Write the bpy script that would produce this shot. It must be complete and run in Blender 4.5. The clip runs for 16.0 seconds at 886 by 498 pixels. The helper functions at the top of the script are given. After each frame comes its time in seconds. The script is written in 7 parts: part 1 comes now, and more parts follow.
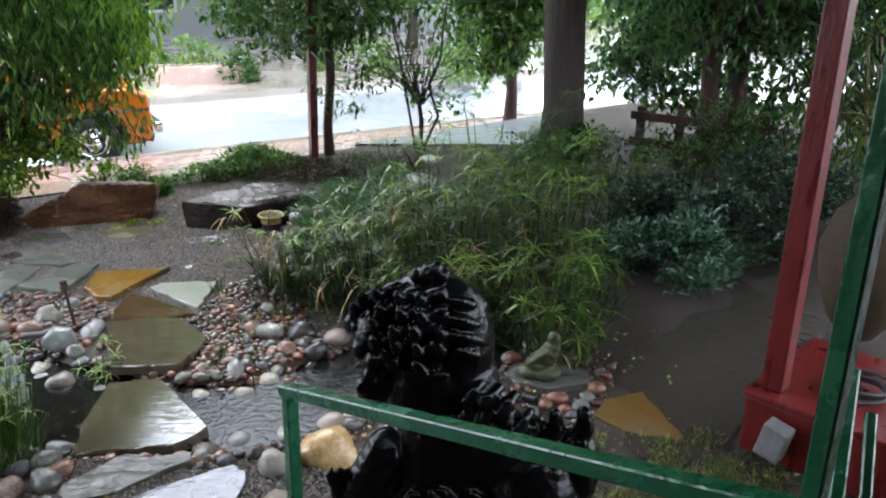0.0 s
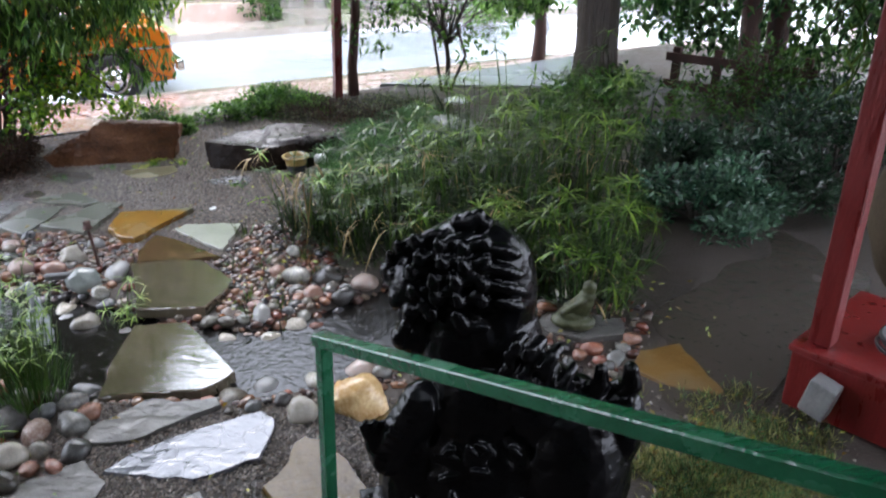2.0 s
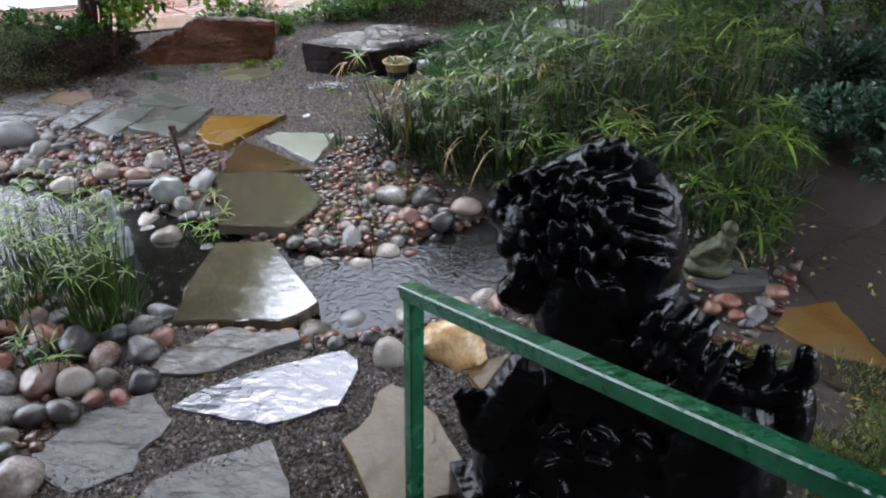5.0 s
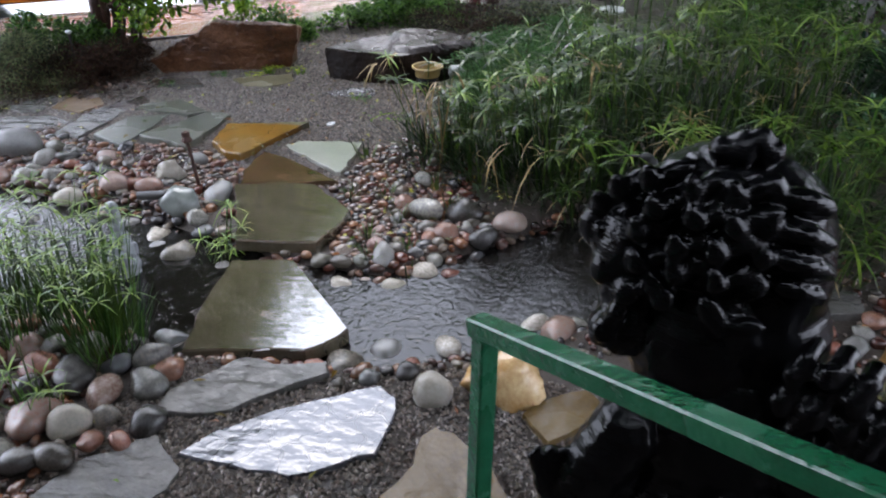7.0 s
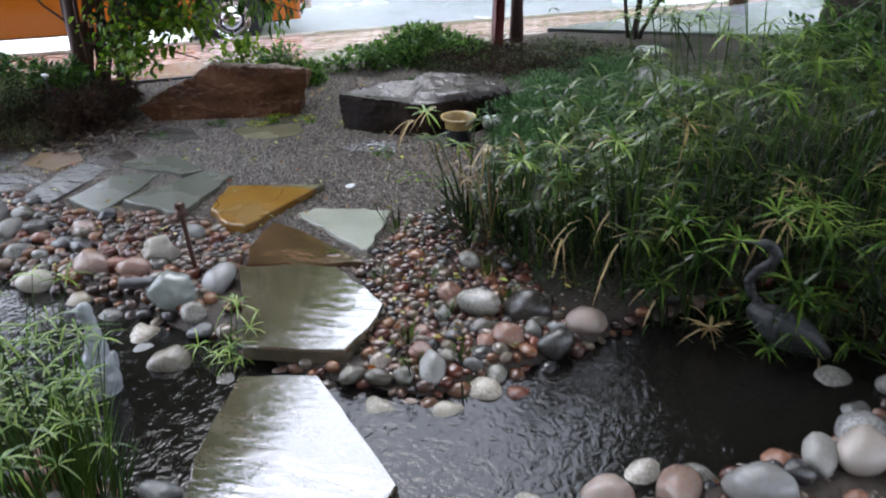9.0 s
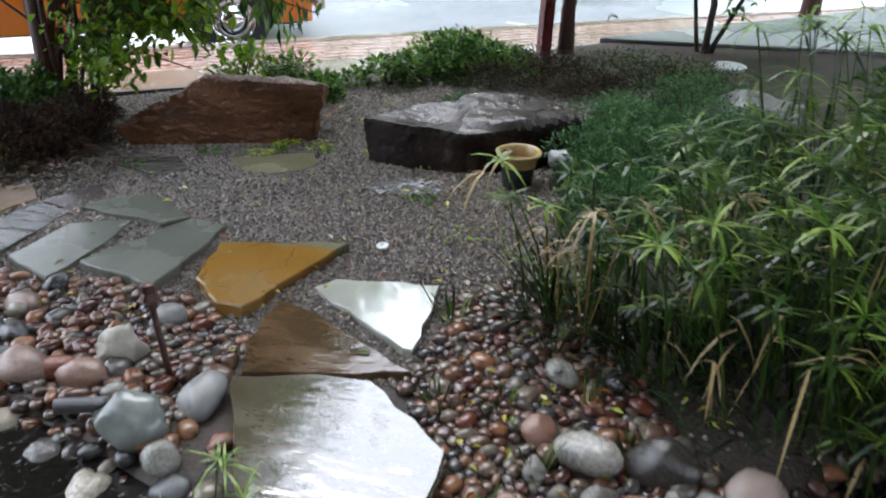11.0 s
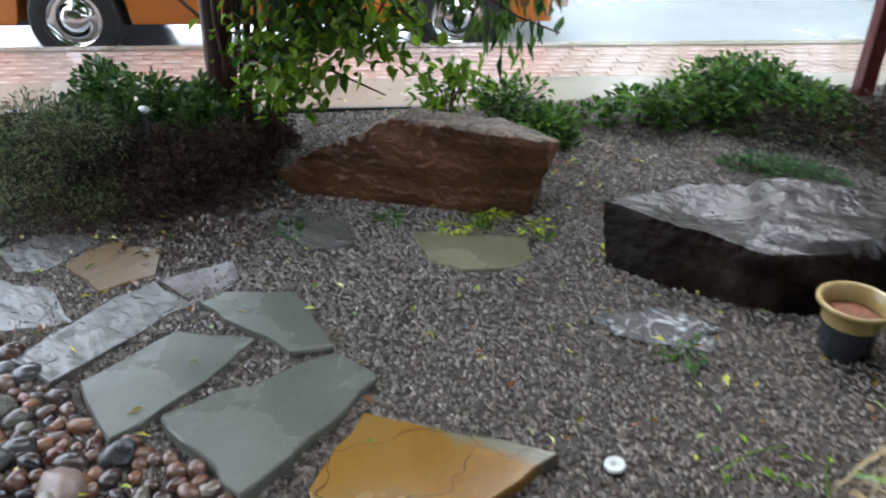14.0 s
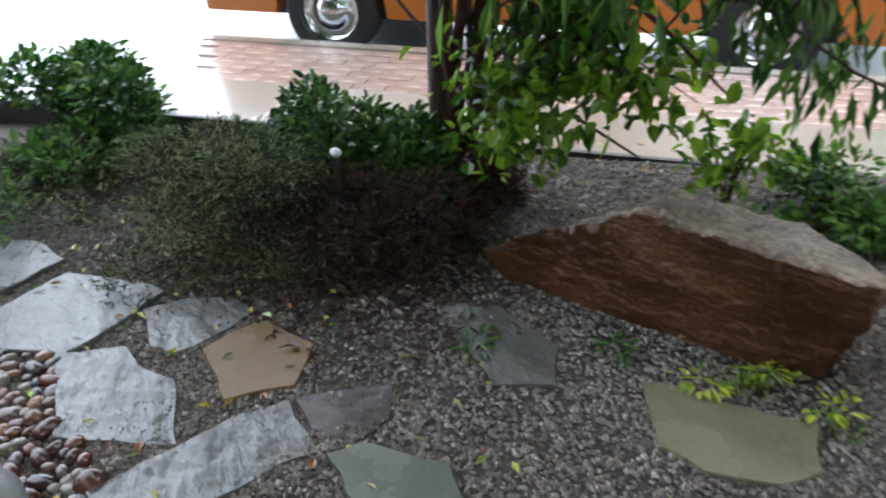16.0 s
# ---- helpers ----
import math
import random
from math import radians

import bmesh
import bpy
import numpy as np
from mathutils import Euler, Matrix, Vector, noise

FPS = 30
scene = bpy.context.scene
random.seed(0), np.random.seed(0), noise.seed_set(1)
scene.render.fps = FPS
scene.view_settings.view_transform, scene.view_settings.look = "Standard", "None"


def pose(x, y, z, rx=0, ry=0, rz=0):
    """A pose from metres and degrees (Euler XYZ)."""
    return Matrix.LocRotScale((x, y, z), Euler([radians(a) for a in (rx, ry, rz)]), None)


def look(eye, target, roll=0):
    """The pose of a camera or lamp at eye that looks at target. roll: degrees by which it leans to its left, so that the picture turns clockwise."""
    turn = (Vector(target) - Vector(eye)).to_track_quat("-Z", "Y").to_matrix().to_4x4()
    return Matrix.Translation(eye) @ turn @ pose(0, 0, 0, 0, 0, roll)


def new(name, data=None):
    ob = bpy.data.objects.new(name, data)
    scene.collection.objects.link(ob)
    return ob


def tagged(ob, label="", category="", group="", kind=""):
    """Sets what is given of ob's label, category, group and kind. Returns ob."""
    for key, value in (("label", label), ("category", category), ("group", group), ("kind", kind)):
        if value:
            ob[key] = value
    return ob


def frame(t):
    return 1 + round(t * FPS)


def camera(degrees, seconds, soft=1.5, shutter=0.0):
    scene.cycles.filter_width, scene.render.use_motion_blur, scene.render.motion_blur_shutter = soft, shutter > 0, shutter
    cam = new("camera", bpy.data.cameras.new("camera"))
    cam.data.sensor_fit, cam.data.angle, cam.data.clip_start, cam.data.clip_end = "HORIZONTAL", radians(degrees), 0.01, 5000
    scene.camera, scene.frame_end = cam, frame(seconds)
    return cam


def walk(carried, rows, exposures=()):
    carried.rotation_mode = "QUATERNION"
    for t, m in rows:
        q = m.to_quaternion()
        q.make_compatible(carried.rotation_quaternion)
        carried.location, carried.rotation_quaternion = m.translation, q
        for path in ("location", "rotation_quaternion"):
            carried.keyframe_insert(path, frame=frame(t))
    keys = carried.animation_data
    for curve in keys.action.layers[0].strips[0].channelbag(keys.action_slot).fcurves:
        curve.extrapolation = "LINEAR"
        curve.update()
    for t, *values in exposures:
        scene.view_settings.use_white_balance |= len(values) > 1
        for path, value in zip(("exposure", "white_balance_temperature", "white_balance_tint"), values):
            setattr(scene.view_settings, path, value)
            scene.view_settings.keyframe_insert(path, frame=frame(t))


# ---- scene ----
cam = camera(56.4, 16.0, soft=2.0, shutter=0.5)
PATH = [
    (0, (1.025, -0.659, 2.421), (0.733, 1.194, 1.728), 0.73),
    (0.5, (1.031, -0.630, 2.410), (0.720, 1.228, 1.737), 0.61),
    (1, (1.023, -0.578, 2.395), (0.696, 1.271, 1.705), 0.44),
    (1.5, (0.992, -0.544, 2.384), (0.659, 1.284, 1.644), 0.57),
    (2, (0.927, -0.528, 2.371), (0.601, 1.267, 1.551), 0.97),
    (2.5, (0.857, -0.501, 2.342), (0.531, 1.255, 1.443), 1.36),
    (3, (0.807, -0.442, 2.333), (0.465, 1.279, 1.373), 1.57),
    (3.5, (0.804, -0.337, 2.330), (0.413, 1.353, 1.334), 1.48),
    (4, (0.788, -0.217, 2.284), (0.341, 1.452, 1.277), 1.26),
    (6.5, (0.632, 0.237, 2.047), (0.051, 1.864, 1.040), -0.65),
    (7, (0.510, 0.335, 1.964), (-0.060, 1.985, 0.988), 0.10),
    (7.5, (0.358, 0.504, 1.890), (-0.205, 2.169, 0.936), 0.91),
    (8, (0.237, 0.707, 1.857), (-0.337, 2.372, 0.910), 0.46),
    (8.5, (0.091, 0.898, 1.841), (-0.477, 2.572, 0.906), 0.29),
    (9, (-0.040, 1.065, 1.824), (-0.597, 2.756, 0.913), 0.40),
    (9.2, (-0.103, 1.126, 1.812), (-0.649, 2.826, 0.910), 0.78),
    (11.3, (-0.726, 2.239, 1.588), (-1.293, 3.929, 0.682), 1.89),
    (11.5, (-0.765, 2.329, 1.589), (-1.357, 4.006, 0.673), 1.75),
    (12, (-0.867, 2.550, 1.573), (-1.533, 4.189, 0.641), 1.19),
    (12.5, (-0.973, 2.744, 1.561), (-1.710, 4.345, 0.616), 0.80),
    (13, (-1.101, 2.959, 1.531), (-1.914, 4.521, 0.582), 0.80),
    (13.5, (-1.215, 3.188, 1.523), (-2.118, 4.692, 0.563), 0.66),
    (14, (-1.350, 3.429, 1.517), (-2.345, 4.868, 0.546), 0.80),
    (14.5, (-1.518, 3.657, 1.508), (-2.601, 5.024, 0.529), 1.12),
    (15, (-1.716, 3.864, 1.491), (-2.891, 5.152, 0.512), 1.48),
    (15.5, (-1.829, 4.071, 1.491), (-3.127, 5.236, 0.512), 0.10),
    (16, (-1.935, 4.300, 1.482), (-3.358, 5.266, 0.462), -1.38),
]
EXPOSURES = [(0, 1.14, 6500, 11), (3, 1.27, 6400, 15), (6.5, 0.95, 6400, 15), (9, 0.90, 6400, 13), (11.5, 0.83, 6500, 10), (14, 0.93, 6350, 8), (16, 0.86, 6350, 7)]
walk(cam, [(t, look(eye, target, roll)) for t, eye, target, roll in PATH], EXPOSURES)

# ---------------------------------------------------------------- light
world = bpy.data.worlds.new("overcast_sky")
scene.world = world
world.use_nodes = True
wn, wl = world.node_tree.nodes, world.node_tree.links
wn.clear()
w_out = wn.new("ShaderNodeOutputWorld")
w_bg = wn.new("ShaderNodeBackground")
w_mix = wn.new("ShaderNodeMix")
w_mix.data_type = "RGBA"
w_sky = wn.new("ShaderNodeTexSky")
w_sky.sky_type = "NISHITA"
w_sky.sun_disc = False
w_sky.sun_elevation, w_sky.sun_rotation = radians(55), radians(40)
w_sky.dust_density = 6
w_mix.inputs[0].default_value = 0.85
wl.new(w_sky.outputs[0], w_mix.inputs[6])
w_mix.inputs[7].default_value = (28.0, 30.6, 35.6, 1)
wl.new(w_mix.outputs[2], w_bg.inputs[0])
w_bg.inputs[1].default_value = 0.12
wl.new(w_bg.outputs[0], w_out.inputs[0])
sun_data = bpy.data.lights.new("sun", "SUN")
sun_data.energy, sun_data.angle, sun_data.color = 0.8, radians(25), (1.0, 0.97, 0.92)
sun = new("sun", sun_data)
sun.matrix_world = look((0, 0, 30), (0.0 + 30 * 0.45, 30 * -0.54, 0))


# ---------------------------------------------------------------- small tools
def ground_z(x, y):
    """The garden falls gently to the west and towards the house."""
    return 0.04 * x + 0.012 * y


def mound(x, y):
    """A slight rise under the row of flagstones beyond the stream."""
    return 0.05 * np.exp(-(((x + 2.6) / 0.85) ** 2 + ((y - 4.85) / 0.55) ** 2))


class Geo:
    """Collects vertices and faces of one mesh."""

    def __init__(self):
        self.v, self.f, self.n = [], [], 0

    def add(self, verts, faces):
        verts = np.asarray(verts, float).reshape(-1, 3)
        self.v.append(verts)
        self.f += [tuple(int(i) + self.n for i in f) for f in faces]
        self.n += len(verts)

    def tube(self, points, radii, sides=6, cap=True):
        p = np.asarray(points, float)
        r = np.broadcast_to(np.asarray(radii, float), (len(p),))
        d = np.gradient(p, axis=0)
        d /= np.linalg.norm(d, axis=1)[:, None] + 1e-9
        ref = np.array([0.0, 0, 1]) if abs(d[:, 2]).mean() < 0.8 else np.array([1.0, 0, 0])
        a = np.cross(d, ref)
        a /= np.linalg.norm(a, axis=1)[:, None] + 1e-9
        b = np.cross(d, a)
        ang = np.arange(sides) * 2 * math.pi / sides
        ring = p[:, None] + r[:, None, None] * (np.cos(ang)[None, :, None] * a[:, None] + np.sin(ang)[None, :, None] * b[:, None])
        faces = []
        for i in range(len(p) - 1):
            for j in range(sides):
                k = (j + 1) % sides
                faces.append((i * sides + j, i * sides + k, (i + 1) * sides + k, (i + 1) * sides + j))
        if cap:
            faces += [tuple(range(sides))[::-1], tuple(range((len(p) - 1) * sides, len(p) * sides))]
        self.add(ring.reshape(-1, 3), faces)

    def leaves(self, base, along, up, length, width, fold=0.25):
        """Folded leaf blades: a long diamond with a crease down the middle."""
        base, along, up = (np.asarray(q, float) for q in (base, along, up))
        n = len(base)
        along = along / (np.linalg.norm(along, axis=1)[:, None] + 1e-9)
        side = np.cross(along, up)
        side /= np.linalg.norm(side, axis=1)[:, None] + 1e-9
        nor = np.cross(side, along)
        L, W = np.broadcast_to(length, (n,))[:, None], np.broadcast_to(width, (n,))[:, None]
        mid = base + along * L * 0.45
        v = np.stack([base, mid + side * W / 2 + nor * W * fold, base + along * L - nor * L * 0.12, mid - side * W / 2 + nor * W * fold], 1)
        i = np.arange(n) * 4
        f = np.concatenate([np.stack([i, i + 1, i + 2], 1), np.stack([i, i + 2, i + 3], 1)])
        self.add(v.reshape(-1, 3), f)

    def broad(self, base, along, up, length, width, fold=0.18):
        """Broad leaves: a pointed oval of four facets."""
        base, along, up = (np.asarray(q, float) for q in (base, along, up))
        n = len(base)
        along = along / (np.linalg.norm(along, axis=1)[:, None] + 1e-9)
        side = np.cross(along, up)
        side /= np.linalg.norm(side, axis=1)[:, None] + 1e-9
        nor = np.cross(side, along)
        L, W = np.broadcast_to(length, (n,))[:, None], np.broadcast_to(width, (n,))[:, None]
        a, b = base + along * L * 0.28, base + along * L * 0.66 - nor * L * 0.05
        v = np.stack([base, a + side * W * 0.46 + nor * W * fold, b + side * W * 0.40 + nor * W * fold, base + along * L - nor * L * 0.14,
                      b - side * W * 0.40 + nor * W * fold, a - side * W * 0.46 + nor * W * fold], 1)
        i = np.arange(n) * 6
        f = np.concatenate([np.stack([i, i + 1, i + 2, i + 3], 1), np.stack([i, i + 3, i + 4, i + 5], 1)])
        self.add(v.reshape(-1, 3), f)

    def mesh(self, name, smooth=False):
        me = bpy.data.meshes.new(name)
        me.from_pydata(np.concatenate(self.v).tolist() if self.v else [], [], self.f)
        if smooth:
            me.polygons.foreach_set("use_smooth", [True] * len(me.polygons))
        me.update()
        return me


def bm_mesh(name, bm, smooth=False):
    me = bpy.data.meshes.new(name)
    bm.normal_update()
    bm.to_mesh(me)
    bm.free()
    if smooth:
        me.polygons.foreach_set("use_smooth", [True] * len(me.polygons))
    return me


MASSES = {"stem_cluster", "leaf_cluster", "young_growth", "dry_growth", "foliage", "dead_foliage", "twig_tangle", "blade_tuft", "tuft_mat", "litter", "crown", "branch_work", "low_foliage", "outer_foliage", "inner_foliage", "pebbles"}


def part(name, me, material, parent=None, label="", m=None):
    """Links a mesh (or bmesh, or Geo) as one object, under a thing or a part."""
    if isinstance(me, Geo):
        me = me.mesh(name)
    elif isinstance(me, bmesh.types.BMesh):
        me = bm_mesh(name, me)
    if material is not None and not me.materials:
        me.materials.append(material)
    ob = new(name, me)
    if m is not None:
        ob.matrix_basis = m
    ob.parent = parent
    return tagged(ob, label, kind="stuff" if name in MASSES else "")


def thing(name, label, category, m=None, group="", kind=""):
    ob = new(name)
    ob.empty_display_size = 0.1
    if m is not None:
        ob.matrix_basis = m
    return tagged(ob, label, category, group, kind)


def box(x0, x1, y0, y1, z0, z1, bevel=0.0):
    bm = bmesh.new()
    bmesh.ops.create_cube(bm, size=1, matrix=Matrix.LocRotScale(((x0 + x1) / 2, (y0 + y1) / 2, (z0 + z1) / 2), None, (x1 - x0, y1 - y0, z1 - z0)))
    if bevel:
        bmesh.ops.bevel(bm, geom=bm.edges[:], offset=bevel, segments=2, affect="EDGES", profile=0.6)
    return bm


def rough(bm, size, scale, seed=0.0, flat=1.0):
    """Moves the vertices by noise: worn, uneven stone."""
    bm.normal_update()
    for v in bm.verts:
        q = v.co * scale + Vector((seed, seed * 1.7, -seed))
        d = noise.noise_vector(q) * size + noise.noise_vector(q * 3.1) * size * 0.35
        d.z *= flat
        v.co += d
    return bm


# ---------------------------------------------------------------- materials
def material(name, dark, light, scale=6.0, rough_lo=0.3, rough_hi=0.6, bump=0.3, bump_scale=30.0, fine=90.0, metal=0.0,
             vary=0.0, spec=0.5, island=False, coat=0.0, transl=0.0, stretch=(1, 1, 1), third=None, coords="Object", bump_dist=0.01, speck=0.45, stops=None, coat_rough=0.06, coat_ior=1.5, detail=4):
    """Two-scale noise between two base colours, with uneven gloss and fine relief."""
    ma = bpy.data.materials.new(name)
    ma.use_nodes = True
    nt = ma.node_tree
    nodes, links = nt.nodes, nt.links
    bs = nodes["Principled BSDF"]
    co = nodes.new("ShaderNodeTexCoord")
    mp = nodes.new("ShaderNodeMapping")
    mp.inputs["Scale"].default_value = stretch
    links.new(co.outputs[coords], mp.inputs[0])
    big = nodes.new("ShaderNodeTexNoise")
    big.inputs["Scale"].default_value, big.inputs["Detail"].default_value = scale, 5
    small = nodes.new("ShaderNodeTexNoise")
    small.inputs["Scale"].default_value, small.inputs["Detail"].default_value = fine, 3
    links.new(mp.outputs[0], big.inputs[0])
    links.new(mp.outputs[0], small.inputs[0])
    fac = nodes.new("ShaderNodeMath")
    fac.operation = "MULTIPLY_ADD"
    links.new(small.outputs[0], fac.inputs[0])
    fac.inputs[1].default_value = speck
    add = nodes.new("ShaderNodeMath")
    add.operation = "MULTIPLY_ADD"
    links.new(big.outputs[0], add.inputs[0])
    add.inputs[1].default_value, add.inputs[2].default_value = 1.1, -0.05 - speck / 2
    links.new(add.outputs[0], fac.inputs[2])
    last = fac.outputs[0]
    if vary:
        src = nodes.new("ShaderNodeNewGeometry").outputs["Random Per Island"] if island else nodes.new("ShaderNodeObjectInfo").outputs["Random"]
        va = nodes.new("ShaderNodeMath")
        va.operation = "MULTIPLY_ADD"
        links.new(src, va.inputs[0])
        va.inputs[1].default_value = vary
        sub = nodes.new("ShaderNodeMath")
        sub.operation = "SUBTRACT"
        links.new(last, sub.inputs[0])
        sub.inputs[1].default_value = vary / 2
        links.new(sub.outputs[0], va.inputs[2])
        last = va.outputs[0]
    ramp = nodes.new("ShaderNodeValToRGB")
    ramp.color_ramp.elements[0].position, ramp.color_ramp.elements[1].position = 0.15, 0.85
    ramp.color_ramp.elements[0].color, ramp.color_ramp.elements[1].color = (*dark, 1), (*light, 1)
    if third:
        el = ramp.color_ramp.elements.new(0.5)
        el.color = (*third, 1)
    links.new(last, ramp.inputs[0])
    colour = ramp.outputs[0]
    if stops:
        rnd = nodes.new("ShaderNodeNewGeometry").outputs["Random Per Island"] if island else nodes.new("ShaderNodeObjectInfo").outputs["Random"]
        pick = nodes.new("ShaderNodeMath")
        pick.operation = "MULTIPLY_ADD"
        links.new(fac.outputs[0], pick.inputs[0])
        pick.inputs[1].default_value = 0.16
        links.new(rnd, pick.inputs[2])
        shift = nodes.new("ShaderNodeMath")
        shift.operation = "SUBTRACT"
        links.new(pick.outputs[0], shift.inputs[0])
        shift.inputs[1].default_value = 0.08
        kinds = nodes.new("ShaderNodeValToRGB")
        kind_ramp = kinds.color_ramp
        kind_ramp.elements[0].color, kind_ramp.elements[1].color = (*stops[0], 1), (*stops[-1], 1)
        for k, c in enumerate(stops[1:-1], 1):
            kind_ramp.elements.new(k / (len(stops) - 1)).color = (*c, 1)
        links.new(shift.outputs[0], kinds.inputs[0])
        mul = nodes.new("ShaderNodeMix")
        mul.data_type, mul.blend_type = "RGBA", "MULTIPLY"
        mul.inputs[0].default_value = 1.0
        links.new(kinds.outputs[0], mul.inputs[6])
        links.new(ramp.outputs[0], mul.inputs[7])
        colour = mul.outputs[2]
    links.new(colour, bs.inputs["Base Color"])
    rr = nodes.new("ShaderNodeMapRange")
    rr.inputs["To Min"].default_value, rr.inputs["To Max"].default_value = rough_lo, rough_hi
    rr.inputs["From Min"].default_value, rr.inputs["From Max"].default_value = 0.3, 0.7
    links.new(big.outputs[0], rr.inputs["Value"])
    links.new(rr.outputs[0], bs.inputs["Roughness"])
    if bump:
        bn = nodes.new("ShaderNodeTexNoise")
        bn.inputs["Scale"].default_value, bn.inputs["Detail"].default_value = bump_scale, detail
        links.new(mp.outputs[0], bn.inputs[0])
        bu = nodes.new("ShaderNodeBump")
        bu.inputs["Strength"].default_value, bu.inputs["Distance"].default_value = bump, bump_dist
        links.new(bn.outputs[0], bu.inputs["Height"])
        links.new(bu.outputs[0], bs.inputs["Normal"])
        links.new(bu.outputs[0], bs.inputs["Coat Normal"])
    bs.inputs["Metallic"].default_value = metal
    bs.inputs["Specular IOR Level"].default_value = spec
    bs.inputs["Coat Weight"].default_value = coat
    bs.inputs["Coat Roughness"].default_value, bs.inputs["Coat IOR"].default_value = coat_rough, coat_ior
    if transl:
        out = nodes["Material Output"]
        tr = nodes.new("ShaderNodeBsdfTranslucent")
        links.new(colour, tr.inputs[0])
        mx = nodes.new("ShaderNodeMixShader")
        mx.inputs[0].default_value = transl
        links.new(bs.outputs[0], mx.inputs[1])
        links.new(tr.outputs[0], mx.inputs[2])
        links.new(mx.outputs[0], out.inputs[0])
    return ma


M = {}
M["soil"] = material("wet_gravel_soil", (0.014, 0.011, 0.008), (0.07, 0.055, 0.045), 2.2, 0.4, 0.8, 0.9, 55, 70, spec=0.3)
M["chips"] = material("gravel_chips", (0.62, 0.60, 0.58), (1.0, 0.96, 0.92), 60, 0.2, 0.45, 0.2, 60, 90, island=True, stops=[(0.055, 0.047, 0.042), (0.14, 0.12, 0.105), (0.19, 0.165, 0.143), (0.08, 0.068, 0.06), (0.25, 0.22, 0.19), (0.15, 0.108, 0.082), (0.36, 0.32, 0.28), (0.06, 0.051, 0.046)])
M["slab_grey"] = material("wet_grey_flagstone", (0.038, 0.036, 0.033), (0.135, 0.13, 0.118), 3.0, 0.09, 0.26, 1.0, 6, 60, vary=0.15, bump_dist=0.03, stretch=(1, 2.0, 1), speck=0.45, spec=0.36, detail=7)
M["slab_blue"] = material("wet_bluestone", (0.066, 0.071, 0.062), (0.135, 0.142, 0.122), 2.5, 0.16, 0.38, 0.5, 11, 80, bump_dist=0.007, speck=0.55, spec=0.42, third=(0.105, 0.108, 0.088))
M["slab_crack"] = material("wet_pale_cracked_flagstone", (0.05, 0.052, 0.058), (0.12, 0.12, 0.135), 2.5, 0.03, 0.10, 0.6, 7, 80, bump_dist=0.014, speck=0.3, spec=0.75, stretch=(1, 2.0, 1))
M["slab_amber"] = material("wet_amber_flagstone", (0.12, 0.055, 0.011), (0.15, 0.105, 0.042), 2.2, 0.12, 0.32, 0.35, 9, 60, bump_dist=0.006, third=(0.20, 0.098, 0.016), speck=0.35, spec=0.5)
M["slab_brown"] = material("wet_brown_flagstone", (0.030, 0.018, 0.010), (0.125, 0.075, 0.035), 3.0, 0.04, 0.18, 0.6, 8, 60, bump_dist=0.009, speck=0.35, spec=0.5, coat=0.35, stretch=(1, 2, 1), third=(0.062, 0.036, 0.018))
M["slab_purple"] = material("wet_purple_brown_flagstone", (0.028, 0.019, 0.018), (0.075, 0.055, 0.052), 3.0, 0.15, 0.4, 0.6, 12, 60, bump_dist=0.010, speck=0.3, spec=0.35)
M["slab_tan"] = material("wet_tan_flagstone", (0.055, 0.032, 0.008), (0.135, 0.105, 0.058), 2.6, 0.16, 0.36, 0.8, 7, 60, bump_dist=0.016, speck=0.45, third=(0.11, 0.068, 0.02), spec=0.22, detail=6)
M["slab_moss"] = material("wet_pale_olive_flagstone", (0.09, 0.08, 0.045), (0.20, 0.185, 0.12), 3.0, 0.12, 0.35, 0.5, 9, 60, bump_dist=0.008, speck=0.4, spec=0.4)
M["slab_ochre"] = material("wet_ochre_flagstone", (0.075, 0.036, 0.010), (0.125, 0.095, 0.05), 3.0, 0.25, 0.5, 0.8, 8, 60, bump_dist=0.012, speck=0.45, third=(0.125, 0.068, 0.018), spec=0.28, detail=6)
M["slab_white"] = material("wet_pale_flagstone", (0.22, 0.22, 0.19), (0.36, 0.36, 0.32), 3.0, 0.03, 0.14, 0.2, 6, 60, bump_dist=0.004, speck=0.35, spec=1.0, coat=1.0)
M["slab_olive"] = material("wet_olive_flagstone", (0.042, 0.034, 0.022), (0.115, 0.10, 0.074), 3.0, 0.02, 0.10, 0.30, 6, 60, bump_dist=0.008, stretch=(1, 3, 1), speck=0.4, spec=0.9, coat=0.9, coat_ior=1.6, third=(0.075, 0.062, 0.04))
GREY_STONES = [(0.14, 0.135, 0.12), (0.22, 0.21, 0.185), (0.085, 0.09, 0.095), (0.18, 0.155, 0.12), (0.12, 0.118, 0.095), (0.26, 0.245, 0.21)]
RED_STONES = [(0.20, 0.062, 0.042), (0.26, 0.13, 0.085), (0.13, 0.05, 0.035), (0.24, 0.09, 0.055)]
DARK_STONES = [(0.03, 0.031, 0.036), (0.055, 0.05, 0.045), (0.018, 0.018, 0.02), (0.075, 0.062, 0.045)]
M["stone"] = material("grey_river_stone", (0.45, 0.45, 0.45), (1.1, 1.1, 1.1), 6, 0.08, 0.22, 0.2, 40, 90, speck=0.7, spec=0.55, stops=GREY_STONES)
M["red_river"] = material("red_river_stone", (0.5, 0.5, 0.5), (1.15, 1.15, 1.15), 6, 0.08, 0.22, 0.2, 40, 90, speck=0.6, spec=0.55, stops=RED_STONES)
